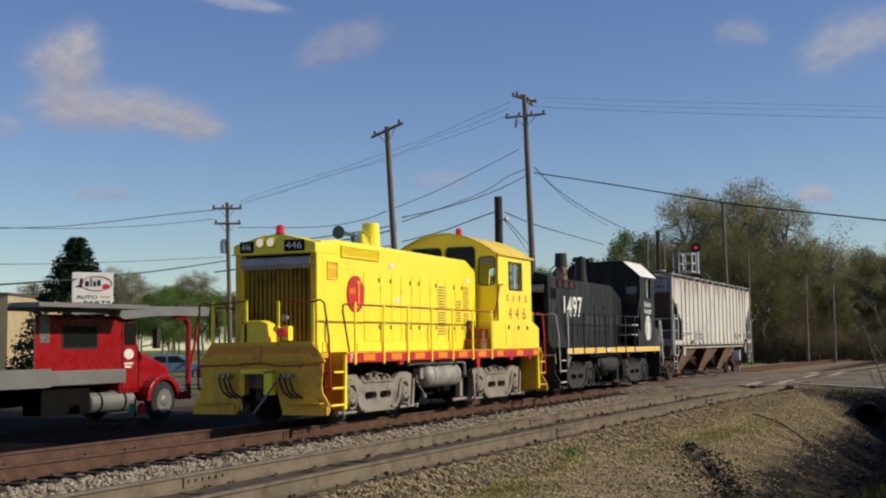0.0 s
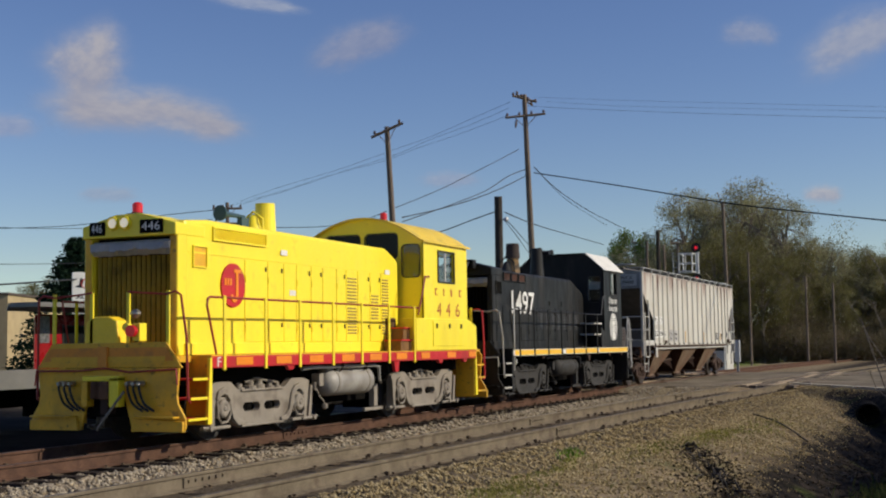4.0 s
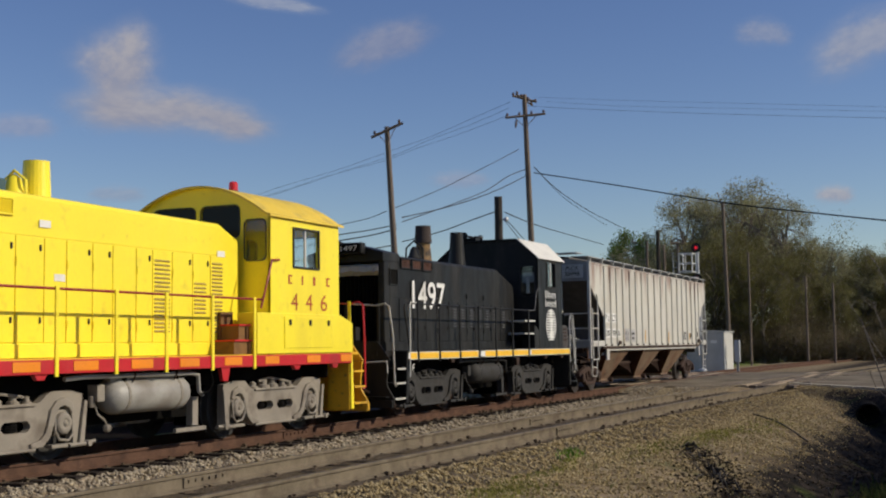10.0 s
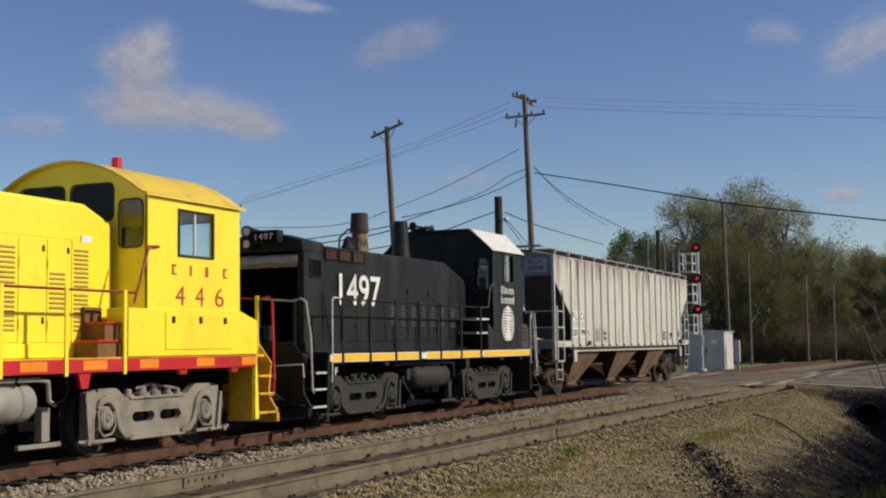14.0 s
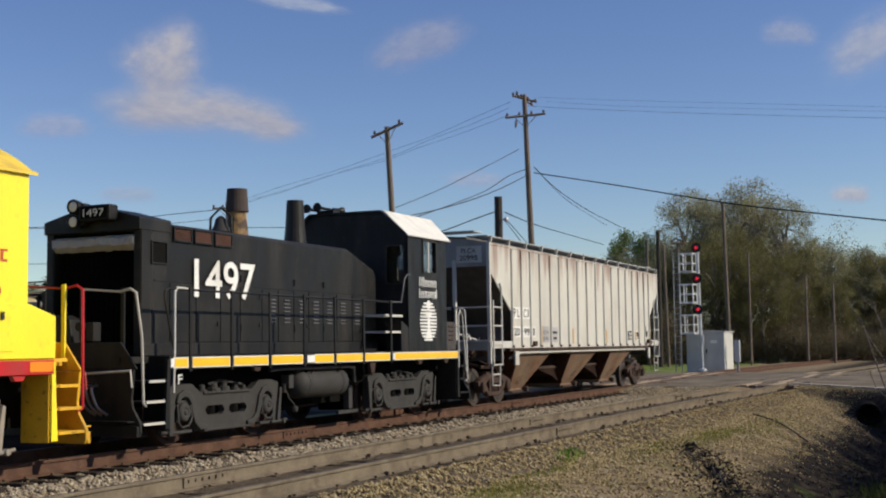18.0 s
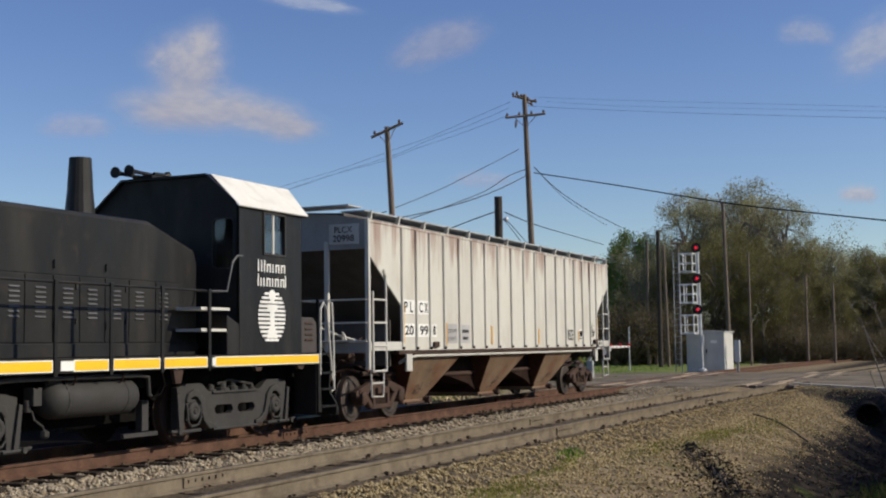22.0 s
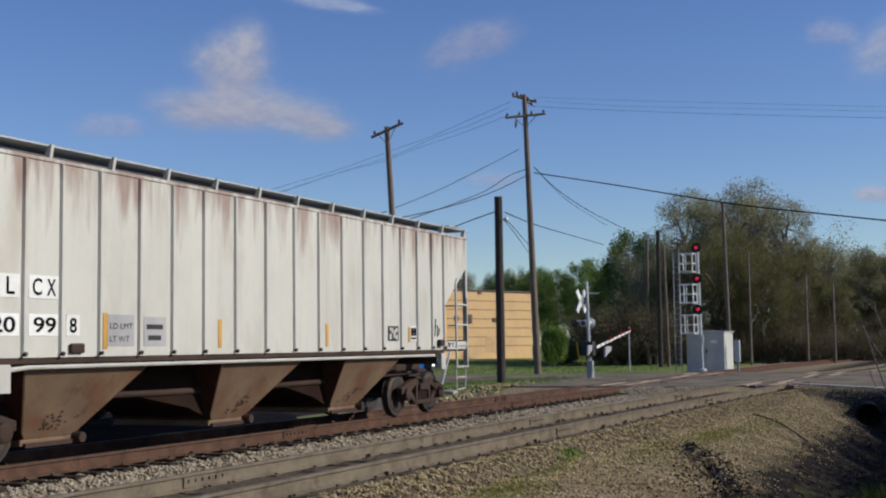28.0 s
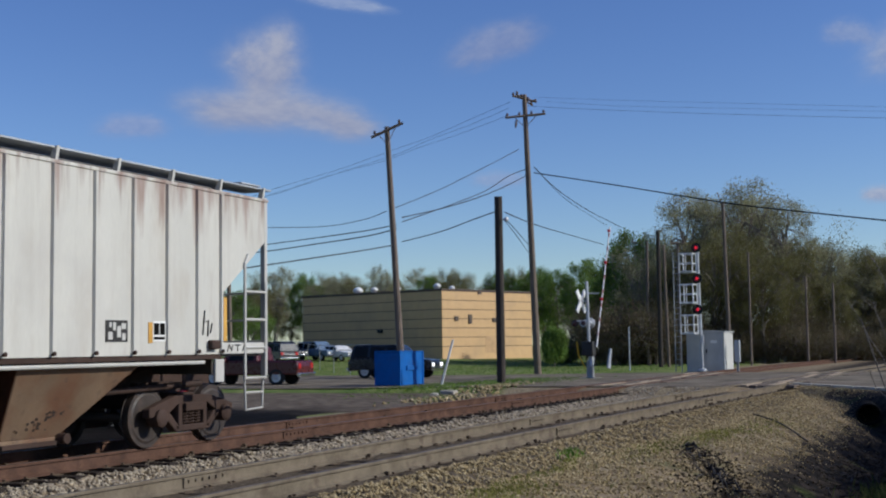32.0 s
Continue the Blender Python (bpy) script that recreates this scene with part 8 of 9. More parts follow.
part("fuel_tank", Form().lathe((23.6, TY0 + 0.3, 0.57), "x", [(0, 0.2), (0.04, 0.27), (1.66, 0.27), (1.7, 0.2)], 20), ALU, tk, "aluminium fuel tank")
for x in (23.95, 24.85):
    part("tank_strap", Form().lathe((x, TY0 + 0.3, 0.57), "x", [(0, 0.28), (0.07, 0.28)], 20), BLACK_DEEP, tk)
part("tank_step", Form().box(24.3, 25.3, TY0 - 0.1, TY0 + 0.1, 0.22, 0.28), ALU, tk)
for x, yy in ((26.38, TY0 + 0.14), (26.38, TY1 - 0.14), (18.2, TY0 + 0.14), (18.2, TY1 - 0.14)):
    w = Form().lathe((x, yy - 0.15, 0.5), "y", [(0, 0.3), (0.02, 0.47), (0.06, 0.5), (0.24, 0.5), (0.28, 0.46), (0.30, 0.3)], 28)
    wl = part("wheel", w, TYRE, tk)
    part("rim", Form().lathe((x, yy - 0.155, 0.5), "y", [(0, 0.31), (0.03, 0.28), (0.06, 0.2), (0.0, 0.15), (-0.03, 0.1), (-0.04, 0.02)], 20), ALU, wl, "polished wheel rim")
rk = part("head_rack_roof", Form().prism([(20.75, 2.86), (28.25, 2.96), (28.2, 2.72), (26.0, 2.69), (24.62, 2.58), (23.85, 2.80), (20.85, 2.80)], "y", TY0 - 0.12, TY0 - 0.04), ALU, tk, "grey sheet-metal canopy above the cab")
# overhang added on the near side to keep the crew cab in shade
part("canopy_shade_wing", Form().prism([(20.7, 2.78), (24.5, 2.80), (24.5, 2.90), (20.7, 2.88)], "y", TY0 - 0.95, TY0 - 0.12), ALU, rk)
part("canopy_top", Form().prism([(20.75, TY0 - 0.04), (28.25, TY0 - 0.04), (28.25, TY1 + 0.12), (23.4, TY1 + 0.12)], "z", 2.82, 2.87), ALU, rk)
part("canopy_rail", Form().box(24.6, 25.6, TY0 + 0.2, TY0 + 0.26, 2.86, 3.0), IRON_DARK, rk)
part("canopy_rail", Form().box(27.2, 28.1, TY0 + 0.2, TY0 + 0.26, 2.86, 3.03), IRON_DARK, rk)
for y in (TY0 + 0.02, TY1 - 0.1):
    part("rack_post", Form().tube([(26.8, y, 2.68), (27.3, y, 2.66), (27.45, y, 2.5), (27.45, y, 0.6)], 0.075, 8), TRUCK_RED, tk, "red tubular rack post")
    part("rack_brace", Form().tube([(27.95, y, 2.7), (27.6, y, 1.4)], 0.045, 6), TRUCK_RED, tk)
part("front_bumper", Form().box(27.1, 27.6, TY0, TY1, 0.5, 0.72), TRUCK_RED, tk, bevel=0.03)
st = thing("switch_stand", "low switch stand with small red and green targets", "switch stand")
part("stand", Form().box(23.95, 24.2, 18.6, 18.9, -0.35, -0.1).tube([(24.08, 18.75, -0.2), (24.08, 18.75, 0.35)], 0.025, 6).tube([(24.0, 18.75, -0.1), (23.2, 18.75, -0.25)], 0.02, 6), IRON_DARK, st)
part("green_target", disc(23.9, 0.1, 0.10, 0.16, 18.7, 18.72, 20), mk("green_target_paint", (0.03, 0.35, 0.22), 0.5), st, "green target")
part("red_target", disc(24.25, 0.1, 0.17, 0.14, 18.68, 18.70, 20), RED, st, "red target")

# ---------- buildings and sign on the far side of the yard ----------
BEIGE = mk("beige_brick", (0.42, 0.33, 0.19), 0.85, var=0.08, gvar=0.08, gscale=14, dirt=(0.3, 0.23, 0.14), damt=0.4, bump=0.1)
ob2 = thing("office_building", "beige two-storey building with white-framed windows", "building", at=pose(64.5, 60.9, 0.0, 0, 0, -66))
part("wall", Form().box(-14, 0, 0, 12, -0.5, 5.4), BEIGE, ob2)
part("parapet", Form().box(-14.1, 0.1, -0.1, 12.1, 5.4, 5.55), ROOF_EDGE, ob2)
for x in (-2.4, -5.4, -8.4):
    for z in (1.2, 2.3, 3.4, 4.7):
        wdw = part("window", ringed(x, x + 0.75, z, z + 0.85, 0.06, -0.06, -0.005), WHITE, ob2, "white-framed window")
        part("pane", Form().box(x, x + 0.75, -0.03, -0.006, z, z + 0.85), DARK_GLASS, wdw)
part("wall_lamp", Form().box(-3.6, -3.3, -0.3, -0.01, 2.5, 2.8), IRON_DARK, ob2, bevel=0.04)
sign = thing("roadside_sign", "white roadside sign board with dark lettering on posts", "sign", at=pose(43.2, 37.1, -0.05, 0, 0, -44))
part("board", Form().box(0, 1.78, 0, 0.15, 3.2, 5.05), WHITE, sign, bevel=0.02)
for x in (0.25, 1.5):
    part("post", Form().box(x - 0.06, x + 0.06, 0.03, 0.12, -0.35, 3.2), GALV_DULL, sign)
lettering("AUTO", 0.16, 1.08, 3.86, 4.02, 0.0, SIGNAL_BLACK, sign, bold=0.03)
lettering("PARTS", 0.48, 1.66, 3.62, 3.78, 0.0, SIGNAL_BLACK, sign, bold=0.03)
bars([(1.2, 1.65, 3.92, 3.98), (0.1, 0.42, 3.68, 3.73)], 0.0, ORANGE, sign)
part("logo_oval", Form().tube([(1.05 + 0.66 * math.cos(a), -0.012, 4.55 + 0.32 * math.sin(a)) for a in np.linspace(0, 2 * math.pi, 30)], 0.018, 5), RED, sign, "thin red oval")
part("logo_shapes", Form().prism([(0.12, 4.4), (0.4, 4.36), (0.5, 4.72), (0.35, 4.8), (0.3, 4.5)], "y", -0.012, -0.002).box(0.55, 0.72, -0.012, -0.002, 4.42, 4.66).box(0.78, 0.84, -0.012, -0.002, 4.42, 4.8).box(0.9, 1.02, -0.012, -0.002, 4.42, 4.66).box(1.08, 1.22, -0.012, -0.002, 4.44, 4.7), SIGNAL_BLACK, sign, "dark plain logo shapes")
part("logo_dot", disc(1.45, 4.42, 0.16, 0.12, -0.014, -0.002, 18), RED, sign)

# ---------- trees, scrub, grass ----------
def leaf_material(name, cols):
    m = bpy.data.materials.new(name)
    m.use_nodes = True
    t = m.node_tree
    t.nodes.remove(t.nodes["Principled BSDF"])
    front, back, both = (t.nodes.new("ShaderNodeBsdf" + k) for k in ("Diffuse", "Translucent", "Transparent"))
    t.nodes.remove(both)
    both = t.nodes.new("ShaderNodeMixShader")
    both.inputs[0].default_value = 0.45
    t.links.new(front.outputs[0], both.inputs[1])
    t.links.new(back.outputs[0], both.inputs[2])
    t.links.new(both.outputs[0], t.nodes["Material Output"].inputs["Surface"])
    g = t.nodes.new("ShaderNodeNewGeometry")
    cr_ = t.nodes.new("ShaderNodeValToRGB")
    e = cr_.color_ramp.elements
    e[0].color, e[1].color = (*cols[0], 1), (*cols[-1], 1)
    for i, c in enumerate(cols[1:-1]):
        e.new((i + 1) / (len(cols) - 1)).color = (*c, 1)
    t.links.new(g.outputs["Random Per Island"], cr_.inputs[0])
    n = t.nodes.new("ShaderNodeTexNoise")
    n.inputs["Scale"].default_value = 0.6
    t.links.new(g.outputs["Position"], n.inputs["Vector"])
    mr = t.nodes.new("ShaderNodeMapRange")
    for k, v in zip(("From Min", "From Max", "To Min", "To Max"), (0.3, 0.7, 0.55, 1.4)):
        mr.inputs[k].default_value = v
    t.links.new(n.outputs["Fac"], mr.inputs["Value"])
    x = t.nodes.new("ShaderNodeMix")
    x.data_type, x.blend_type = "RGBA", "MULTIPLY"
    x.inputs["Factor"].default_value = 1.0
    cc = t.nodes.new("ShaderNodeCombineColor")
    for k in range(3):
        t.links.new(mr.outputs[0], cc.inputs[k])
    t.links.new(cr_.outputs[0], x.inputs["A"])
    t.links.new(cc.outputs[0], x.inputs["B"])
    t.links.new(x.outputs["Result"], front.inputs["Color"])
    t.links.new(x.outputs["Result"], back.inputs["Color"])
    return m


LEAF_GREEN = leaf_material("fresh_green_leaves", [(0.085, 0.145, 0.032), (0.145, 0.22, 0.05), (0.20, 0.275, 0.075), (0.11, 0.17, 0.04)])
LEAF_OLIVE = leaf_material("olive_spring_leaves", [(0.11, 0.115, 0.042), (0.17, 0.165, 0.062), (0.21, 0.19, 0.085), (0.15, 0.13, 0.067)])
LEAF_BUD = leaf_material("pale_brown_buds", [(0.25, 0.235, 0.145), (0.37, 0.345, 0.215), (0.32, 0.325, 0.16), (0.23, 0.215, 0.14)])
LEAF_DARK = leaf_material("dark_conifer_needles", [(0.013, 0.030, 0.017), (0.026, 0.050, 0.030), (0.036, 0.066, 0.042)])
SCRUB = leaf_material("brown_scrub_twigs", [(0.13, 0.10, 0.07), (0.20, 0.155, 0.105), (0.15, 0.15, 0.07), (0.10, 0.08, 0.058)])
BARK = mk("grey_brown_bark", (0.17, 0.145, 0.12), 0.95, var=0.3, vscale=4, stretch=(4, 4, 0.6), bump=0.6, bscale=14)


def leaves(centres, size, r, flat=0.4):
    n = len(centres)
    a = r.normal(size=(n, 3))
    a /= np.linalg.norm(a, axis=1)[:, None]
    b = np.cross(a, r.normal(size=(n, 3)))
    b /= np.linalg.norm(b, axis=1)[:, None]
    c = np.cross(a, b)
    s = r.uniform(*size, n)[:, None]
    w = s * r.uniform(0.45, 0.8, (n, 1))
    v = np.stack([centres - a * s, centres - b * w + c * s * flat * 0.5, centres + a * s, centres + b * w + c * s * flat * 0.5], 1)
    f = np.stack([np.array([0, 1, 2, 3])] * n) + (np.arange(n) * 4)[:, None]
    return v.reshape(-1, 3), f


def branch_out(r, h, spread, clear, fork=3, levels=4, droop=0.0):
    """Limbs as (from, to, radius, radius) and the tips that carry leaves."""
    segs, tips = [], []

    def grow(p, d, length, rad, lv):
        q = p
        steps = 3 if lv == 0 else 2
        for k in range(steps):
            d2 = (d + Vector(r.normal(0, 0.12 if lv == 0 else 0.2, 3)) + Vector((0, 0, 0.08 - droop * lv))).normalized()
            nx = q + d2 * (length / steps)
            r1 = rad * (0.86 if k < steps - 1 else 0.7)
            segs.append((q, nx, rad, r1))
            if lv >= levels - 2:
                tips.append((q.lerp(nx, 0.5), length * 0.45, lv))
            q, rad, d = nx, r1, d2
            if lv < levels and (lv > 0 or k >= 1):
                for _ in range(fork if lv < 2 else 2):
                    a = Vector(r.normal(0, 1, 3))
                    side = (a - d * a.dot(d)).normalized()
                    nd = (d * r.uniform(0.45, 0.9) + side * spread * r.uniform(0.6, 1.2)).normalized()
                    grow(q, nd, length * r.uniform(0.5, 0.72), rad * 0.62, lv + 1)
        tips.append((q, length * 0.4, lv))

    grow(Vector((0, 0, -0.3)), Vector((0, 0, 1)), h * clear, h * 0.014, 0)
    return segs, tips


def tree(name, label, seed, h, spread, clear, leaf, per_tip, size, levels=4, fork=3, category="tree", group="trees of the wood", droop=0.0):
    r = np.random.default_rng(seed)
    segs, tips = branch_out(r, h, spread, clear, fork, levels, droop)
    top = max(t[0].z for t in tips)
    k = h / top
    t = thing(name, label, category, group)
    fm = Form()
    for a, b, ra, rb in segs:
        if ra * k > 0.010:
            fm.tube([a * k, b * k], ra * k, 5 if ra > 0.05 else 3, rb * k, caps=False)
    part("trunk", fm, BARK, t, "trunk and limbs")
    cs = []
    for p, ln, lv in tips:
        m = r.poisson(per_tip)
        if m:
            cs.append(np.array(p * k)[None] + r.normal(0, max(0.16, ln * 0.27) * k, (m, 3)) * np.array([1, 1, 0.8]))
    cs = np.concatenate(cs)
    cs = cs[cs[:, 2] > 0.1]
    v, f = leaves(cs, size, r)
    cw = new("crown", sheet("crown", v, f, leaf, False))
    cw.parent = t
    cw["label"] = "loose crown of small leaves"
    return t


def plant(src, x, y, scale, turn, tall=1.0, z=None):
    zz = float(height(x, y)) if z is None else z
    c = copy_thing(src, pose(x, y, zz, 0, 0, turn))
    c.scale = (scale, scale, scale * tall)
    return c


def crown_tree(name, label, seed, h, w, low, leaf, clumps, per, puff, size, limbs=9, category="tree", group="trees of the wood"):
    """A tree whose limbs carry clumps of leaves that fill a lobed crown. low: the share of its height that is bare trunk."""
    r = np.random.default_rng(seed)
    zc = h * (low + (1 - low) * 0.48)
    up_z, down_z = h - zc - puff * 0.6, zc - h * low
    knob = r.normal(size=(11, 3))
    knob /= np.linalg.norm(knob, axis=1)[:, None]
    amp = r.uniform(0.08, 0.34, 11)

    def shell(d, q):
        f = 0.74 + (np.clip(knob @ d, 0, 1) ** 5 * amp).max() * 1.0
        return Vector((w * f * q * d[0], w * f * q * d[1], zc + (up_z if d[2] > 0 else down_z) * min(f, 1.04) * q * d[2]))

    t = thing(name, label, category, group)
    fm = Form()
    trunk_top = zc + 0.3 * up_z
    spine = [Vector((0, 0, -0.4))]
    for k in range(1, 6):
        spine.append(Vector((r.normal(0, 0.012 * h), r.normal(0, 0.012 * h), trunk_top * k / 5)))
    fm.tube(spine, h * 0.017, 7, h * 0.006, caps=False)
    nodes = []
    for k in range(limbs):
        d = r.normal(size=3)
        d[2] = abs(d[2]) * 0.9 - 0.15
        d /= np.linalg.norm(d)
        tip = shell(d, 0.82)
        q = r.uniform(0.35, 0.95)
        a = spine[min(int(q * 5), 4)].lerp(spine[min(int(q * 5) + 1, 5)], q * 5 - int(q * 5))
        m1 = a.lerp(tip, 0.4) + Vector((0, 0, 0.06 * h * (1 - abs(d[2]))))
        m2 = a.lerp(tip, 0.72) + Vector(r.normal(0, 0.02 * h, 3))
        fm.tube([a, m1, m2, tip], h * 0.0085, 5, h * 0.002, caps=False)
        nodes += [m1, m1.lerp(m2, 0.5), m2, m2.lerp(tip, 0.5), tip]
    nodes += spine[3:]
    cs = []
    for k in range(clumps):
        d = r.normal(size=3)
        d /= np.linalg.norm(d)
        c = shell(d, r.uniform(0.25, 1.0) ** 0.45)
        n = min(nodes, key=lambda v: (v - c).length)
        mid = n.lerp(c, 0.55) + Vector(r.normal(0, 0.012 * h, 3))
        fm.tube([n, mid, c], 0.035, 3, 0.012, caps=False)
        for j in range(4):
            e = c + Vector(r.normal(0, puff * 0.55, 3))
            fm.tube([mid.lerp(c, 0.5), e], 0.018, 3, 0.008, caps=False)
        off = r.normal(0, 1, (r.poisson(per), 3))
        off *= (puff * r.uniform(1.1, 1.8) * r.uniform(0, 1, len(off)) ** 0.45 / np.linalg.norm(off, axis=1))[:, None]
        cs.append(np.array(c)[None] + off * np.array([1, 1, 0.8]))
    part("trunk", fm, BARK, t, "trunk and limbs")
    cs = np.concatenate(cs)
    cs = cs[cs[:, 2] > 0.15]
    v, f = leaves(cs, size, r)
    cw = new("crown", sheet("crown", v, f, leaf, False))
    cw.parent = t
    cw["label"] = "loose crown of small leaves"
    t["half_width"], t["tall"] = w, h
    return t


def stand(src, rows):
    """Copies of a tree; rows: x, y, half width, height, turn."""
    for x, y, hw, h, turn in rows:
        c = copy_thing(src, pose(x, y, float(height(x, y)), 0, 0, turn))
        k = 1.15 * hw / src["half_width"]
        c.scale = (k, k, 1.06 * h / src["tall"])


tall_bare = crown_tree("tall_tree", "tall spring tree with thin brown buds and bare limbs", 21, 17.0, 5.2, 0.26, LEAF_BUD, 125, 205, 0.74, (0.035, 0.095), limbs=16)
tall_bare.matrix_basis = pose(110.4, 20.1, 0, 0, 0, 40)
tall_bare.scale = (1.08, 1.08, 1.05)
olive = crown_tree("olive_tree", "tree with thin olive spring leaves", 33, 14.0, 5.2, 0.14, LEAF_OLIVE, 105, 210, 0.80, (0.04, 0.10), limbs=12)
olive.matrix_basis = pose(104.7, 19.1, 0, 0, 0, 70)
olive.scale = (0.60, 0.60, 0.90)
green = crown_tree("green_tree", "leafy bright green tree", 45, 10.0, 4.0, 0.16, LEAF_GREEN, 100, 200, 0.60, (0.04, 0.10), limbs=10)
green.matrix_basis = pose(114.0, 33.0, 0, 0, 0, 0)
green.scale = (0.48, 0.48, 1.05)
scrub = tree("scrub_bush", "tangled brown and olive scrub bush", 57, 4.0, 1.0, 0.16, SCRUB, 8.0, (0.03, 0.09), levels=3, fork=5, category="bush", group="scrub at the edge of the wood")
scrub.matrix_basis = pose(104.0, 20.0, 0, 0, 0, 0)
sapling = tree("bare_sapling", "slender bare grey-brown sapling", 83, 8.5, 0.38, 0.36, LEAF_BUD, 1.6, (0.03, 0.07), levels=4, fork=3)
sapling.matrix_basis = pose(108.2, 21.1, 0, 0, 0, 0)
for k, (x, y) in enumerate(((102.8, 23.3), (105.7, 21.7), (105.6, 19.4), (110.1, 19.2), (108.7, 17.5), (113.3, 17.1), (111.9, 15.2), (116.5, 14.8), (115.0, 13.1), (119.7, 12.4), (118.2, 10.8), (123.0, 10.0), (119.3, 8.3), (102.7, 25.9), (103.9, 28.2))):
    plant(sapling, x, y, 0.75 + 0.5 * ((k * 0.37) % 1), 77 * k, 1.0 + 0.3 * ((k * 0.61) % 1))
bush = tree("green_bush", "dense bright green leafy bush", 69, 4.0, 0.9, 0.2, LEAF_GREEN, 30.0, (0.09, 0.18), levels=3, fork=5, category="bush", group="scrub at the edge of the wood")
bush.matrix_basis = pose(88.9, 30.2, 0, 0, 0, 0)
bush.scale = (0.32, 0.32, 0.65)

# tall wood right of the crossing
stand(tall_bare, ((106.7, 23.9, 3.55, 15.9, 0), (111.2, 16.2, 3.1, 15.2, 134), (115.4, 18.9, 3.2, 16.3, 201), (112.5, 22.9, 3.1, 16.7, 268), (115.9, 13.7, 2.4, 11.6, 310), (134.1, 12.1, 3.05, 12.0, 17), (129.1, 8.8, 2.9, 10.9, 84),
                  (109.0, 26.6, 2.3, 11.0, 150), (121.5, 14.6, 2.6, 12.0, 40), (122.5, 9.0, 2.6, 10.6, 230)))
stand(olive, ((100.9, 20.5, 3.25, 11.3, 335), (101.6, 16.7, 2.85, 9.8, 42), (106.8, 14.8, 2.5, 10.5, 176), (100.7, 23.7, 2.35, 9.4, 243), (116.5, 13.0, 2.3, 8.4, 151), (122.3, 10.1, 2.7, 7.0, 218), (119.2, 6.9, 3.1, 8.3, 285), (108.5, 12.0, 2.2, 7.4, 20), (118.6, 9.9, 2.6, 10.6, 75), (120.6, 7.6, 2.9, 11.2, 140), (126.0, 11.5, 3.0, 11.0, 250)))
stand(green, ((110.7, 30.0, 2.9, 13.0, 352), (112.5, 28.2, 2.8, 12.0, 210), (109.8, 27.5, 2.4, 11.2, 126), (134.2, 41.7, 2.95, 12.1, 193), (138.7, 46.6, 2.8, 11.1, 260), (105.3, 28.4, 2.5, 7.9, 327), (115.8, 34.6, 2.75, 7.6, 34), (141.3, 50.8, 2.75, 10.8, 101), (137.0, 38.0, 3.2, 11.0, 300), (121.0, 36.5, 2.6, 9.0, 80)))
ra = np.random.default_rng(91)
for k in range(46):
    q = k / 45
    x = 95 + 17 * q + ra.normal(0, 1.8)
    y = 28.0 - 23.0 * q + ra.normal(0, 1.2)
    if y > 0:
        plant(scrub, x, y, ra.uniform(0.5, 0.95), ra.uniform(0, 360), ra.uniform(0.8, 1.5))
for x, y, s, a in ((105.9, 28.8, 0.9, 0), (104.7, 26.4, 0.8, 100), (107.5, 35.0, 0.5, 40), (103.2, 34.9, 0.42, 260), (103.5, 24.2, 0.7, 140), (106.2, 23.1, 0.6, 15), (115.8, 16.2, 0.6, 190), (121.5, 13.4, 0.6, 90), (107.0, 31.1, 0.6, 300)):
    plant(bush, x, y, s, a)

# unseen scrub and young trees, added beyond the ditch to cast shade on it
for k in range(11):
    x = 20.5 + 2.9 * k + ra.uniform(-0.6, 0.6)
    plant(olive if k % 3 == 1 else scrub, x, -4.6 + ra.uniform(-0.5, 0.4) + 0.05 * k, 0.36 if k % 3 == 1 else ra.uniform(0.8, 1.0), ra.uniform(0, 360), 1.0)

# more distant trees behind the warehouse and the yard
for k in range(26):
    q = k / 25
    x, y = 200 - 34 * q + ra.normal(0, 5), 68 + 112 * q + ra.normal(0, 4)
    plant(olive if k % 3 else green, x, y, (0.98 if k % 3 else 1.25) * ra.uniform(0.6, 1.25), ra.uniform(0, 360), 1.0, 0.5)
for k in range(5):
    plant(tall_bare, 190 - 6 * k, 88 + 11 * k, ra.uniform(0.85, 1.05), 70 * k, 1.0, 0.5)
for x, y, s in ((86, 63, 0.62), (90, 60, 0.7), (94, 70, 0.75), (100, 74, 0.85), (108, 79, 0.9), (80, 70, 0.6), (120, 84, 0.9), (103, 66, 0.6)):
    plant(green, x, y, s, 37 * x, 1.0, 0.3)

for k in range(24):
    q = k / 23
    stand((tall_bare, olive, tall_bare, green, olive)[k % 5], ((161 + 10 * q + ra.normal(0, 6), 100 - 44 * q + ra.normal(0, 1.5), ra.uniform(2.2, 3.0), ra.uniform(11.0, 13.2), ra.uniform(0, 360)),))

# dark spruce beside the sign
sp = thing("spruce_tree", "dark pointed blue-green spruce", "tree")
part("trunk", Form().tube([(0, 0, -0.3), (0, 0, 5), (0, 0, 9.8)], 0.2, 8, 0.02), BARK, sp)
rs2 = np.random.default_rng(8)
cs = []
for k in range(30):
    z = 1.0 + 8.7 * k / 29
    reach = 2.9 * (1 - k / 30) ** 0.85 + 0.12
    for j in range(int(9 + 8 * (1 - k / 30))):
        a = rs2.uniform(0, 6.283)
        for q in np.linspace(0.15, 1, 9):
            n = int(6 * q + 2)
            c = np.array([math.cos(a) * reach * q, math.sin(a) * reach * q, z - 0.28 * reach * q * q + 0.15 * q ** 4])
            cs.append(c + rs2.normal(0, 0.10, (n, 3)))
v, f = leaves(np.concatenate(cs), (0.07, 0.14), rs2)
cw = new("crown", sheet("crown", v, f, LEAF_DARK, False))
cw.parent = sp
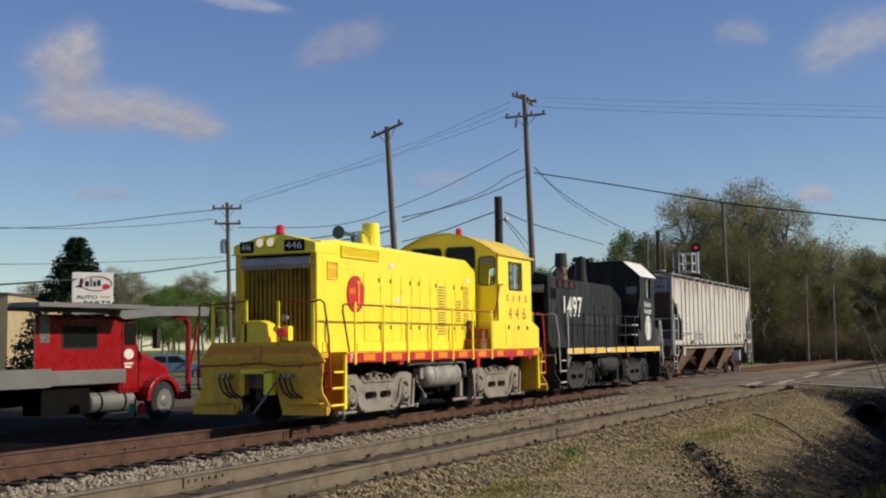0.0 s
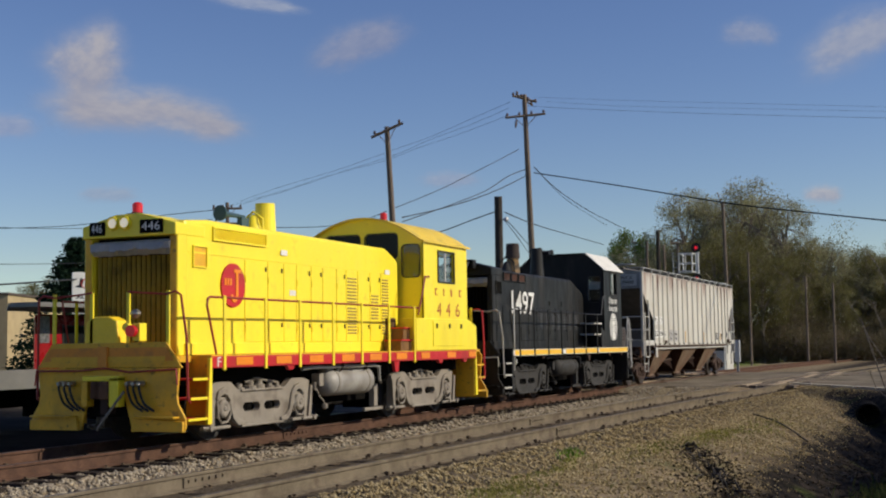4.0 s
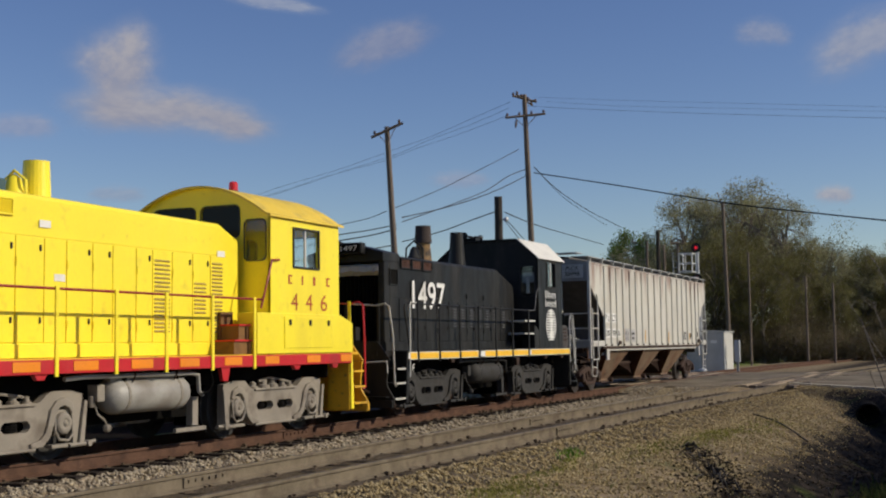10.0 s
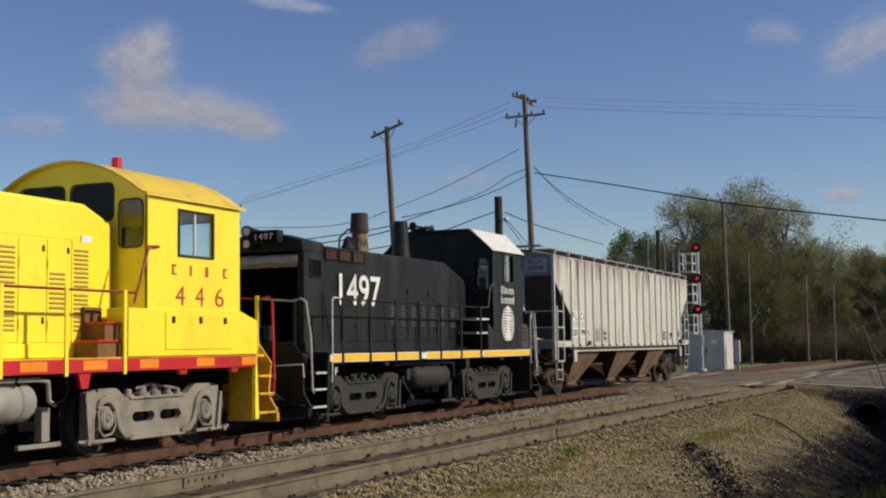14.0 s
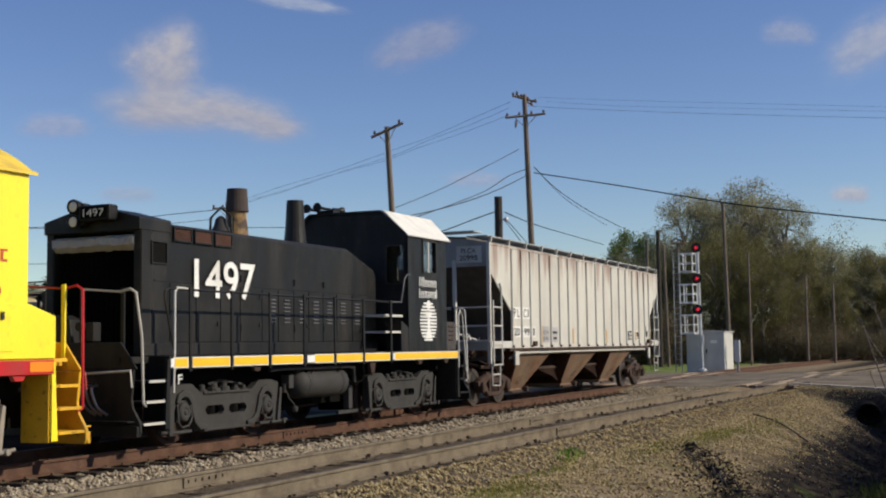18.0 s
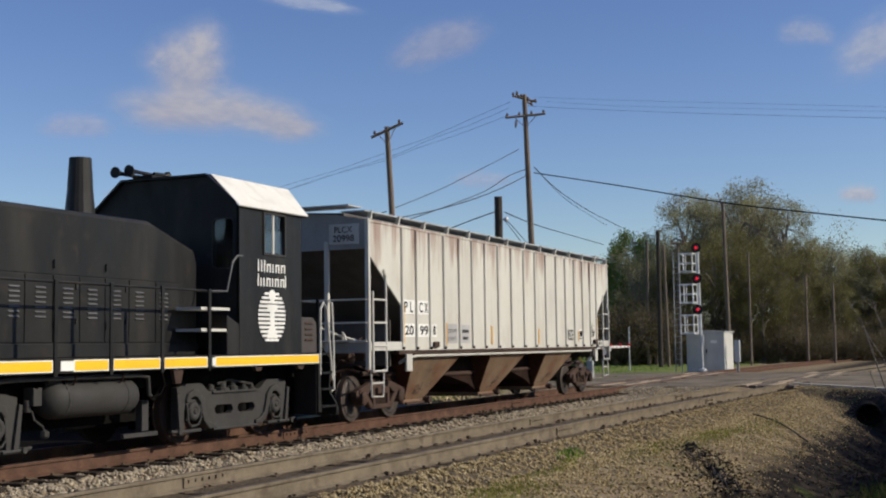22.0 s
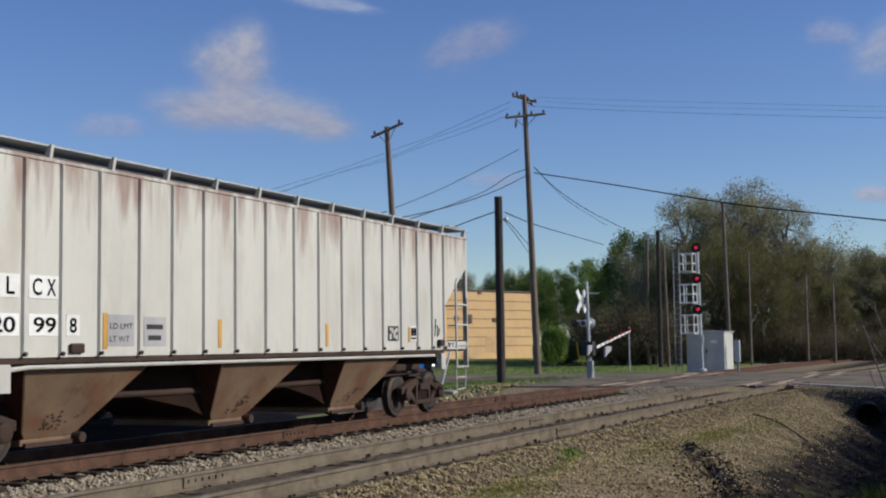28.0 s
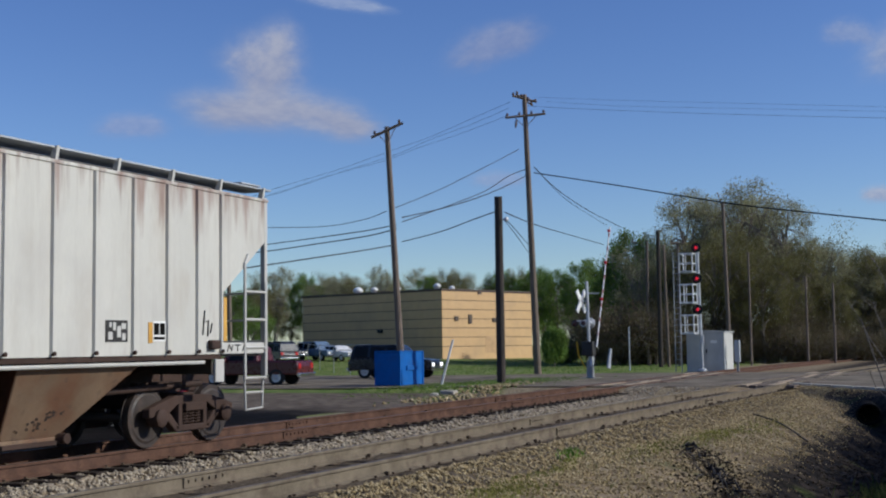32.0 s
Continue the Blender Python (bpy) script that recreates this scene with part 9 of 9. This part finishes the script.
sp.matrix_basis = pose(63.24, 54.01, -0.1)
sp.scale = (1.4, 1.4, 0.9)


# grass and weeds
def blades(name, spots, label, material, seed, tall=(0.08, 0.22), wide=0.012):
    r = np.random.default_rng(seed)
    c = np.asarray(spots)
    n = len(c)
    a = r.uniform(0, 6.283, n)
    h = r.uniform(*tall, n)
    lean = r.normal(0, 0.35, (n, 2)) * h[:, None]
    w = wide * r.uniform(0.7, 1.5, n)
    d = np.stack([np.cos(a), np.sin(a)], -1) * w[:, None]
    p0, p1 = c.copy(), c.copy()
    p0[:, :2] -= d
    p1[:, :2] += d
    m0, m1, tp = p0.copy(), p1.copy(), c.copy()
    for m in (m0, m1):
        m[:, :2] += lean * 0.35
        m[:, 2] += h * 0.55
    tp[:, :2] += lean
    tp[:, 2] += h
    v = np.stack([p0, p1, m1, m0, tp], 1).reshape(-1, 3)
    base = (np.arange(n) * 5)[:, None]
    f = np.concatenate([base + np.array([[0, 1, 2]]), base + np.array([[0, 2, 3]]), base + np.array([[3, 2, 4]])])
    return tagged(new(name, sheet(name, v, f, material, False)), label, "grass", kind="stuff")


GRASS = leaf_material("grass_blades", [(0.09, 0.16, 0.025), (0.15, 0.24, 0.045), (0.20, 0.27, 0.07), (0.11, 0.18, 0.03)])
# grass in darker tones: the ditch's shade is put into the blade colours
DITCH_GRASS = leaf_material("shade_ditch_grass", [(0.035, 0.06, 0.018), (0.06, 0.085, 0.028), (0.09, 0.11, 0.045), (0.10, 0.095, 0.05)])
OLIVE_GRASS = leaf_material("olive_grass_blades", [(0.15, 0.17, 0.04), (0.22, 0.22, 0.06), (0.27, 0.25, 0.09), (0.17, 0.16, 0.05)])
DRY_GRASS = leaf_material("dry_grass_blades", [(0.30, 0.245, 0.14), (0.40, 0.33, 0.20), (0.25, 0.21, 0.11), (0.20, 0.19, 0.08)])
rg = np.random.default_rng(17)


def patch(cx, cy, sx, sy, n):
    x, y = rg.normal(cx, sx, n), rg.normal(cy, sy, n)
    return np.stack([x, y, height(x, y) - 0.01], -1)


blades("weeds", np.concatenate([patch(19.75, 6.52, 0.16, 0.06, 170), patch(19.3, 6.4, 0.3, 0.1, 90)]), "fresh green weeds on the stony bank", GRASS, 1, (0.05, 0.17), 0.012)
blades("bank_grass", np.concatenate([patch(17.8, 6.25, 0.7, 0.16, 1500), patch(15.0, 5.85, 0.6, 0.2, 1300), patch(25.6, 5.35, 1.3, 0.22, 1200), patch(22.4, 5.7, 1.2, 0.2, 800), patch(13.2, 5.2, 0.8, 0.25, 900), patch(29.5, 4.9, 1.6, 0.3, 700)]), "thin olive grass patches on the stony bank", OLIVE_GRASS, 6, (0.02, 0.075), 0.010)
blades("dry_grass", np.concatenate([patch(24, 4.9, 2.2, 0.5, 350), patch(29, 5.0, 2.5, 0.5, 350), patch(34, 4.6, 2.0, 0.6, 300), patch(17, 4.6, 2.0, 0.5, 250), patch(21, 5.6, 2.5, 0.35, 300)]), "short dry grass on the near bank", DRY_GRASS, 2, (0.03, 0.10), 0.010)
blades("ditch_grass", np.concatenate([patch(20.0, 1.2, 1.3, 0.35, 3000), patch(23.5, 1.6, 1.2, 0.3, 1200)]), "green ditch grass, its blades darkened as if in shade", DITCH_GRASS, 3, (0.12, 0.4), 0.012)
xv = rg.uniform(43.5, 64, 5000)
blades("verge_grass", np.concatenate([patch(45.5, 20.2, 2.4, 1.2, 5200), patch(51.0, 19.5, 3.0, 1.4, 5200), patch(40.5, 17.6, 1.8, 0.5, 700), patch(47, 17.2, 3.5, 0.4, 900)]), "bright grass on the verge by the crossing", GRASS, 4, (0.03, 0.12), 0.012)
xl, yl = rg.uniform(65, 112, 9000), rg.uniform(20, 62, 9000)
blades("lawn_grass", np.stack([xl, yl, height(xl, yl) - 0.01], -1), "mown lawn before the warehouse", GRASS, 5, (0.03, 0.09), 0.03)

# roots, cinders and a culvert in the ditch
CHAR = mk("charred_root", (0.016, 0.013, 0.011), 0.85, var=0.3, bump=0.5)
roots = thing("root_heap", "heap of dark dead roots and cinders by the ditch", "roots")
rr = np.random.default_rng(23)
for k in range(54):
    if k < 42:
        q = rr.uniform(0, 1)
        x, y = 23.6 - 5.9 * q + rr.normal(0, 0.25), 5.45 - 2.1 * q + rr.normal(0, 0.10 + 0.06 * q)
        d = np.array([0.94, 0.34]) + rr.normal(0, 0.22, 2)
    else:
        x, y = 25.5 + rr.normal(0, 1.6), 2.7 + rr.normal(0, 0.4)
        d = rr.normal(0, 1, 2) * np.array([0.7, 0.35])
    d *= rr.choice([-1, 1]) * rr.uniform(0.35, 1.1) / np.linalg.norm(d)
    z = float(height(x, y)) + 0.02
    pts_ = [(x, y, z), (x + d[0] * 0.5, y + d[1] * 0.5, z + rr.uniform(0.02, 0.10)), (x + d[0], y + d[1], float(height(x + d[0], y + d[1])) + 0.01)]
    part("root", Form().tube(pts_, rr.uniform(0.009, 0.024), 5, 0.005), CHAR, roots)
CINDER = stone_material("black_cinder", [(0.012, 0.010, 0.008), (0.03, 0.024, 0.018), (0.07, 0.054, 0.038), (0.02, 0.017, 0.014)])


def ditch_area(r, n):
    q = r.uniform(0, 1, n // 2)
    x = np.concatenate([23.0 - 6.0 * q + r.normal(0, 0.3, n // 2), r.normal(29, 4.0, n - n // 2)])
    y = np.concatenate([5.1 - 2.2 * q + r.normal(0, 0.22 + 0.35 * q), r.normal(2.4, 0.55, n - n // 2)])
    return np.stack([x, y, height(x, y) + 0.01], -1)


stones("cinders", 4200, ditch_area, "black cinders and broken coal spilling into the ditch", CINDER, 29, (0.008, 0.035))
cul = thing("culvert_pipe", "black corrugated culvert pipe end in the ditch bank", "culvert", at=pose(38.5, 3.38, -0.68, 0, 0, 6) @ Matrix.Diagonal((1, 1.05, 0.95, 1)))
PIPE = mk("sooty_corrugated_steel", (0.012, 0.011, 0.010), 0.9, spec=0.05, var=0.3)
ringp = [(0.12 * k, 0.29) for k in range(16, -1, -1)] + [(0.12 * k, 0.33 + 0.018 * (k % 2)) for k in range(17)]
part("pipe", Form().lathe((0, 0, 0), "x", ringp, 24), PIPE, cul)

# dead branches leaning into view from the wood's edge
twigs = thing("dead_branch", "thin bare dead branches leaning beside the ditch", "branch")
foot = Vector((35.51, 2.07, -1.05))
for way, thick in (([(35.94, 2.25, -0.66), (36.22, 2.70, 0.13), (36.53, 3.03, 1.14), (36.89, 3.30, 1.99), (37.20, 3.72, 2.63)], 0.035),
                   ([(35.94, 2.25, -0.66), (36.12, 2.74, 1.03), (36.47, 3.08, 1.53), (36.89, 3.30, 1.94)], 0.022),
                   ([(35.92, 2.16, -0.01), (36.10, 2.66, 1.68), (36.49, 2.90, 2.29), (36.97, 3.00, 2.57)], 0.022),
                   ([(35.92, 2.13, 0.14), (36.22, 2.61, 3.12), (36.52, 2.82, 3.59), (36.89, 2.93, 3.81)], 0.020),
                   ([(35.94, 2.21, -0.55), (36.11, 2.93, 0.16), (36.01, 3.08, 0.57)], 0.016)):
    part("twig", Form().tube([foot] + way, thick, 5, 0.007), BARK, twigs)
    for j in range(3):
        s = Vector(way[-2]).lerp(Vector(way[-1]), rr.uniform(0, 0.9))
        part("twig", Form().tube([s, s + Vector((rr.uniform(-0.3, 0.3), rr.uniform(-0.15, 0.4), rr.uniform(0.1, 0.5)))], 0.010, 4, 0.004), BARK, twigs)

# a black cable lying across the bank
run = [(36.6, 7.55), (35.2, 6.95), (33.8, 6.24), (32.3, 5.6), (31.2, 4.95), (29.8, 4.4), (28.4, 3.8)]
cable = thing("cable", "loose black cable lying across the stony bank", "cable")
part("run", Form().tube([(x, y, float(height(x, y)) + 0.025) for x, y in run], 0.018, 6, 0.018), CHAR, cable)

# ---------- drifting clouds ----------
def cloud_material(name, seed, dense, tint, wispy, lobes):
    """Soft vapour: lobes of density, ragged by noise; lobes: x, y, radius."""
    m = bpy.data.materials.new(name)
    m.use_nodes = True
    t = m.node_tree
    t.nodes.clear()
    out, mixs, clear, em = (t.nodes.new("ShaderNode" + k) for k in ("OutputMaterial", "MixShader", "BsdfTransparent", "Emission"))
    tc = t.nodes.new("ShaderNodeTexCoord")

    def op(kind, a, b):
        n = t.nodes.new("ShaderNodeMath")
        n.operation = kind
        for s, v in zip(n.inputs, (a, b)):
            if hasattr(v, "is_linked"):
                t.links.new(v, s)
            else:
                s.default_value = v
        return n.outputs[0]

    def vec(kind, a, b):
        n = t.nodes.new("ShaderNodeVectorMath")
        n.operation = kind
        for s, v in zip(n.inputs, (a, b)):
            if hasattr(v, "is_linked"):
                t.links.new(v, s)
            else:
                s.default_value = v
        return n.outputs["Value"] if kind == "LENGTH" else n.outputs[0]

    def noise_at(scale, detail):
        n = t.nodes.new("ShaderNodeTexNoise")
        n.inputs["Scale"].default_value, n.inputs["Detail"].default_value, n.inputs["Roughness"].default_value = scale, detail, 0.55
        t.links.new(vec("ADD", tc.outputs["Object"], (seed, seed * 2, 0)), n.inputs["Vector"])
        return n
    big, fine = noise_at(wispy * 1.6, 4.0), noise_at(wispy * 4.0, 4.0)
    flat = vec("MULTIPLY", tc.outputs["Object"], (1, 1, 0))
    swirl = vec("MULTIPLY", vec("SUBTRACT", big.outputs["Color"], (0.5, 0.5, 0.5)), (0.38, 0.38, 0))
    place = vec("ADD", flat, swirl)
    total = None
    for x, y, r in lobes:
        d = op("DIVIDE", vec("LENGTH", vec("SUBTRACT", place, (x, y, 0)), (0, 0, 0)), r)
        g = op("POWER", 2.718, op("MULTIPLY", op("MULTIPLY", d, d), -1.0))
        total = g if total is None else op("ADD", total, g)
    total = op("MULTIPLY", total, op("ADD", 0.62, op("MULTIPLY", fine.outputs["Fac"], 0.76)))
    mr = t.nodes.new("ShaderNodeMapRange")
    mr.interpolation_type = "SMOOTHSTEP"
    for k, v in zip(("From Min", "From Max", "To Min", "To Max"), (0.06, 1.5, 0.0, dense * 1.05)):
        mr.inputs[k].default_value = v
    t.links.new(total, mr.inputs["Value"])
    sp_ = t.nodes.new("ShaderNodeSeparateXYZ")
    t.links.new(place, sp_.inputs[0])
    lit = op("ADD", op("MULTIPLY", sp_.outputs[1], 0.5), op("MULTIPLY", fine.outputs["Fac"], 1.0))
    cr_ = t.nodes.new("ShaderNodeValToRGB")
    cr_.color_ramp.elements[0].color = (*[c * q for c, q in zip(tint, (0.72, 0.76, 0.88))], 1)
    cr_.color_ramp.elements[1].color = (*tint, 1)
    cr_.color_ramp.elements[0].position, cr_.color_ramp.elements[1].position = 0.30, 0.85
    t.links.new(lit, cr_.inputs[0])
    t.links.new(cr_.outputs[0], em.inputs["Color"])
    t.links.new(mr.outputs[0], mixs.inputs[0])
    t.links.new(clear.outputs[0], mixs.inputs[1])
    t.links.new(em.outputs[0], mixs.inputs[2])
    t.links.new(mixs.outputs[0], out.inputs["Surface"])
    return m


RIGHT = Vector((math.sin(YAW), -math.cos(YAW), 0))
UP = RIGHT.cross(AHEAD)
FOCAL = 784 / math.tan(radians(39.58 / 2))
CLOUDS = []


def cloud(name_label, px, py, w, h, drift, seed, dense, tint, wispy=1.1, turn=0.0, lobes=((-0.35, 0.0, 0.4), (0.1, 0.1, 0.45), (0.45, -0.05, 0.35))):
    """A cloud bank far off; it drifts sideways in the wind. w and h are its half sizes."""
    far = 2400.0
    k = far / FOCAL
    n = 24
    ph = np.linspace(0, 2 * math.pi, n, endpoint=False)
    # a shallow dome, so that the bank has depth
    rings = [0.0, 0.35, 0.7, 1.0, 1.35]
    fm = Form()
    fm.v.append((0, 0, 0.12))
    for q in rings[1:]:
        fm.v += [(math.cos(a) * q, math.sin(a) * q, 0.12 - 0.06 * q * q) for a in ph]
    fm.f += [(0, 1 + i, 1 + (i + 1) % n) for i in range(n)]
    for r_ in range(len(rings) - 2):
        o, o2 = 1 + r_ * n, 1 + (r_ + 1) * n
        fm.f += [(o + i, o2 + i, o2 + (i + 1) % n, o + (i + 1) % n) for i in range(n)]
    ob = solid("cloud", fm, cloud_material("cloud_vapour", seed, dense, tint, wispy, lobes), name_label, "cloud", "drifting clouds", "structure")
    ob.scale = (w * k, h * k, 0.4 * w * k)
    c, s = math.cos(radians(ROLL)), math.sin(radians(ROLL))
    turn_m = Matrix((RIGHT, UP, -AHEAD)).transposed().to_4x4() @ Matrix.Rotation(radians(turn), 4, "Z")

    def place(t):
        x, y = px + np.interp(t, [0, 8, 16, 24, 32], drift) - 784, 441 - py
        xr, yr = x * c - y * s, x * s + y * c
        return Matrix.Translation(EYE + (AHEAD * FOCAL + RIGHT * xr + UP * yr) * k) @ turn_m
    ob.visible_shadow = False
    CLOUDS.append((ob, place))


WARM = (0.50, 0.475, 0.50)
cloud("soft low grey-white cloud bank", 225, 205, 190, 80, (0, 60, 120, 180, 270), 3.1, 0.85, WARM, 1.2, -6, ((-0.6, 0.0, 0.42), (-0.15, 0.1, 0.45), (0.35, 0.15, 0.42), (0.68, -0.1, 0.3)))
cloud("soft grey-white rising cloud tower", 118, 125, 105, 95, (0, 72, 150, 240, 350), 7.7, 0.85, WARM, 1.1, 0, ((0.25, 0.62, 0.36), (-0.35, 0.2, 0.45), (0.3, 0.05, 0.4), (0.0, -0.45, 0.45)))
cloud("thin pinkish wisp of cloud", 600, 85, 120, 75, (0, 60, 120, 190, 270), 11.3, 0.5, (0.42, 0.41, 0.48), 1.3, 20)
cloud("bright cloud at the edge of the sky", 1505, 75, 150, 95, (0, 20, 45, 75, 110), 17.9, 0.62, (0.52, 0.51, 0.54), 1.3, 25)
cloud("small thin cloud beside the bright one", 1310, 60, 70, 50, (0, 30, 70, 130, 190), 19.4, 0.4, (0.50, 0.49, 0.53), 1.2)
cloud("small round cloud above the wood", 1440, 345, 48, 34, (0, 28, 55, 85, 115), 23.0, 0.72, (0.54, 0.51, 0.53), 1.2)
cloud("faint low wisp of cloud", 780, 320, 70, 32, (0, 25, 50, 75, 100), 29.5, 0.38, (0.48, 0.47, 0.54), 1.3)
cloud("faint high cloud streak", 430, 8, 110, 28, (0, 45, 85, 130, 180), 37.0, 0.5, (0.55, 0.57, 0.62), 1.4, -8)
cloud("faint low wisp of cloud", 180, 345, 70, 32, (0, 20, 40, 60, 80), 41.0, 0.4, (0.44, 0.44, 0.50), 1.3)
cloud("faint pale wisp of cloud", -20, 225, 90, 50, (0, 40, 95, 170, 250), 47.0, 0.42, (0.47, 0.45, 0.52), 1.3)


# ---------- what moves ----------
TRAIN = ((0, 20.127), (1, 19.045), (2, 17.951), (3, 16.824), (4, 15.65), (5, 14.42), (6, 13.284), (7, 12.222), (8, 11.212), (9, 10.248), (10, 9.359), (11, 8.521),
         (12, 7.719), (13, 6.879), (14, 5.966), (15, 4.95), (16, 3.79), (17, 2.484), (18, 1.067), (19, -0.409), (20, -1.98), (21, -3.651), (22, -5.399), (23, -7.193),
         (24, -9.024), (25, -10.983), (26, -12.98), (27, -15.01), (28, -17.095), (29, -19.204), (30, -21.387), (31, -23.61), (32, -25.851))


def along(t):
    """How far the yellow engine's front stands along the line at t seconds."""
    i = min(int(t), 31)
    q = t - i
    p = [TRAIN[min(max(k, 0), 32)][1] for k in (i - 1, i, i + 1, i + 2)]
    if i == 0:
        p[0] = 2 * p[1] - p[2]
    if i == 31:
        p[3] = 2 * p[2] - p[1]
    return 0.5 * (2 * p[1] + (p[2] - p[0]) * q + (2 * p[0] - 5 * p[1] + 4 * p[2] - p[3]) * q * q + (3 * p[1] - p[0] - 3 * p[2] + p[3]) * q ** 3)


def motions():
    for car, back in ((yellow, 0.0), (black, 13.49), (hopper, 27.0)):
        walk(car, [(t, pose(along(t) + back, 12.78, 0)) for t in np.arange(0, 32.01, 0.5)])
    lift = ((0, 0), (27.3, 0), (27.6, 2), (28, 8), (28.5, 15.5), (29, 23.5), (29.5, 31.5), (30, 39), (30.5, 46.5), (31, 56), (31.5, 70), (32, 82))
    walk(arm, [(t, GATE_PIVOT @ Matrix.Rotation(radians(-a), 4, "Y")) for t, a in lift])
    for ob, place in CLOUDS:
        size = ob.scale.copy()
        walk(ob, [(t, place(t)) for t in (0, 8, 16, 24, 32)])
        ob.scale = size
    for ob, x, radius in ROLLERS:
        walk(ob, [(t, Matrix.Translation((x, 0, radius)) @ Matrix.Rotation((along(t) - along(0)) / radius, 4, "Y")) for t in np.arange(0, 32.01, 0.25)])


motions()
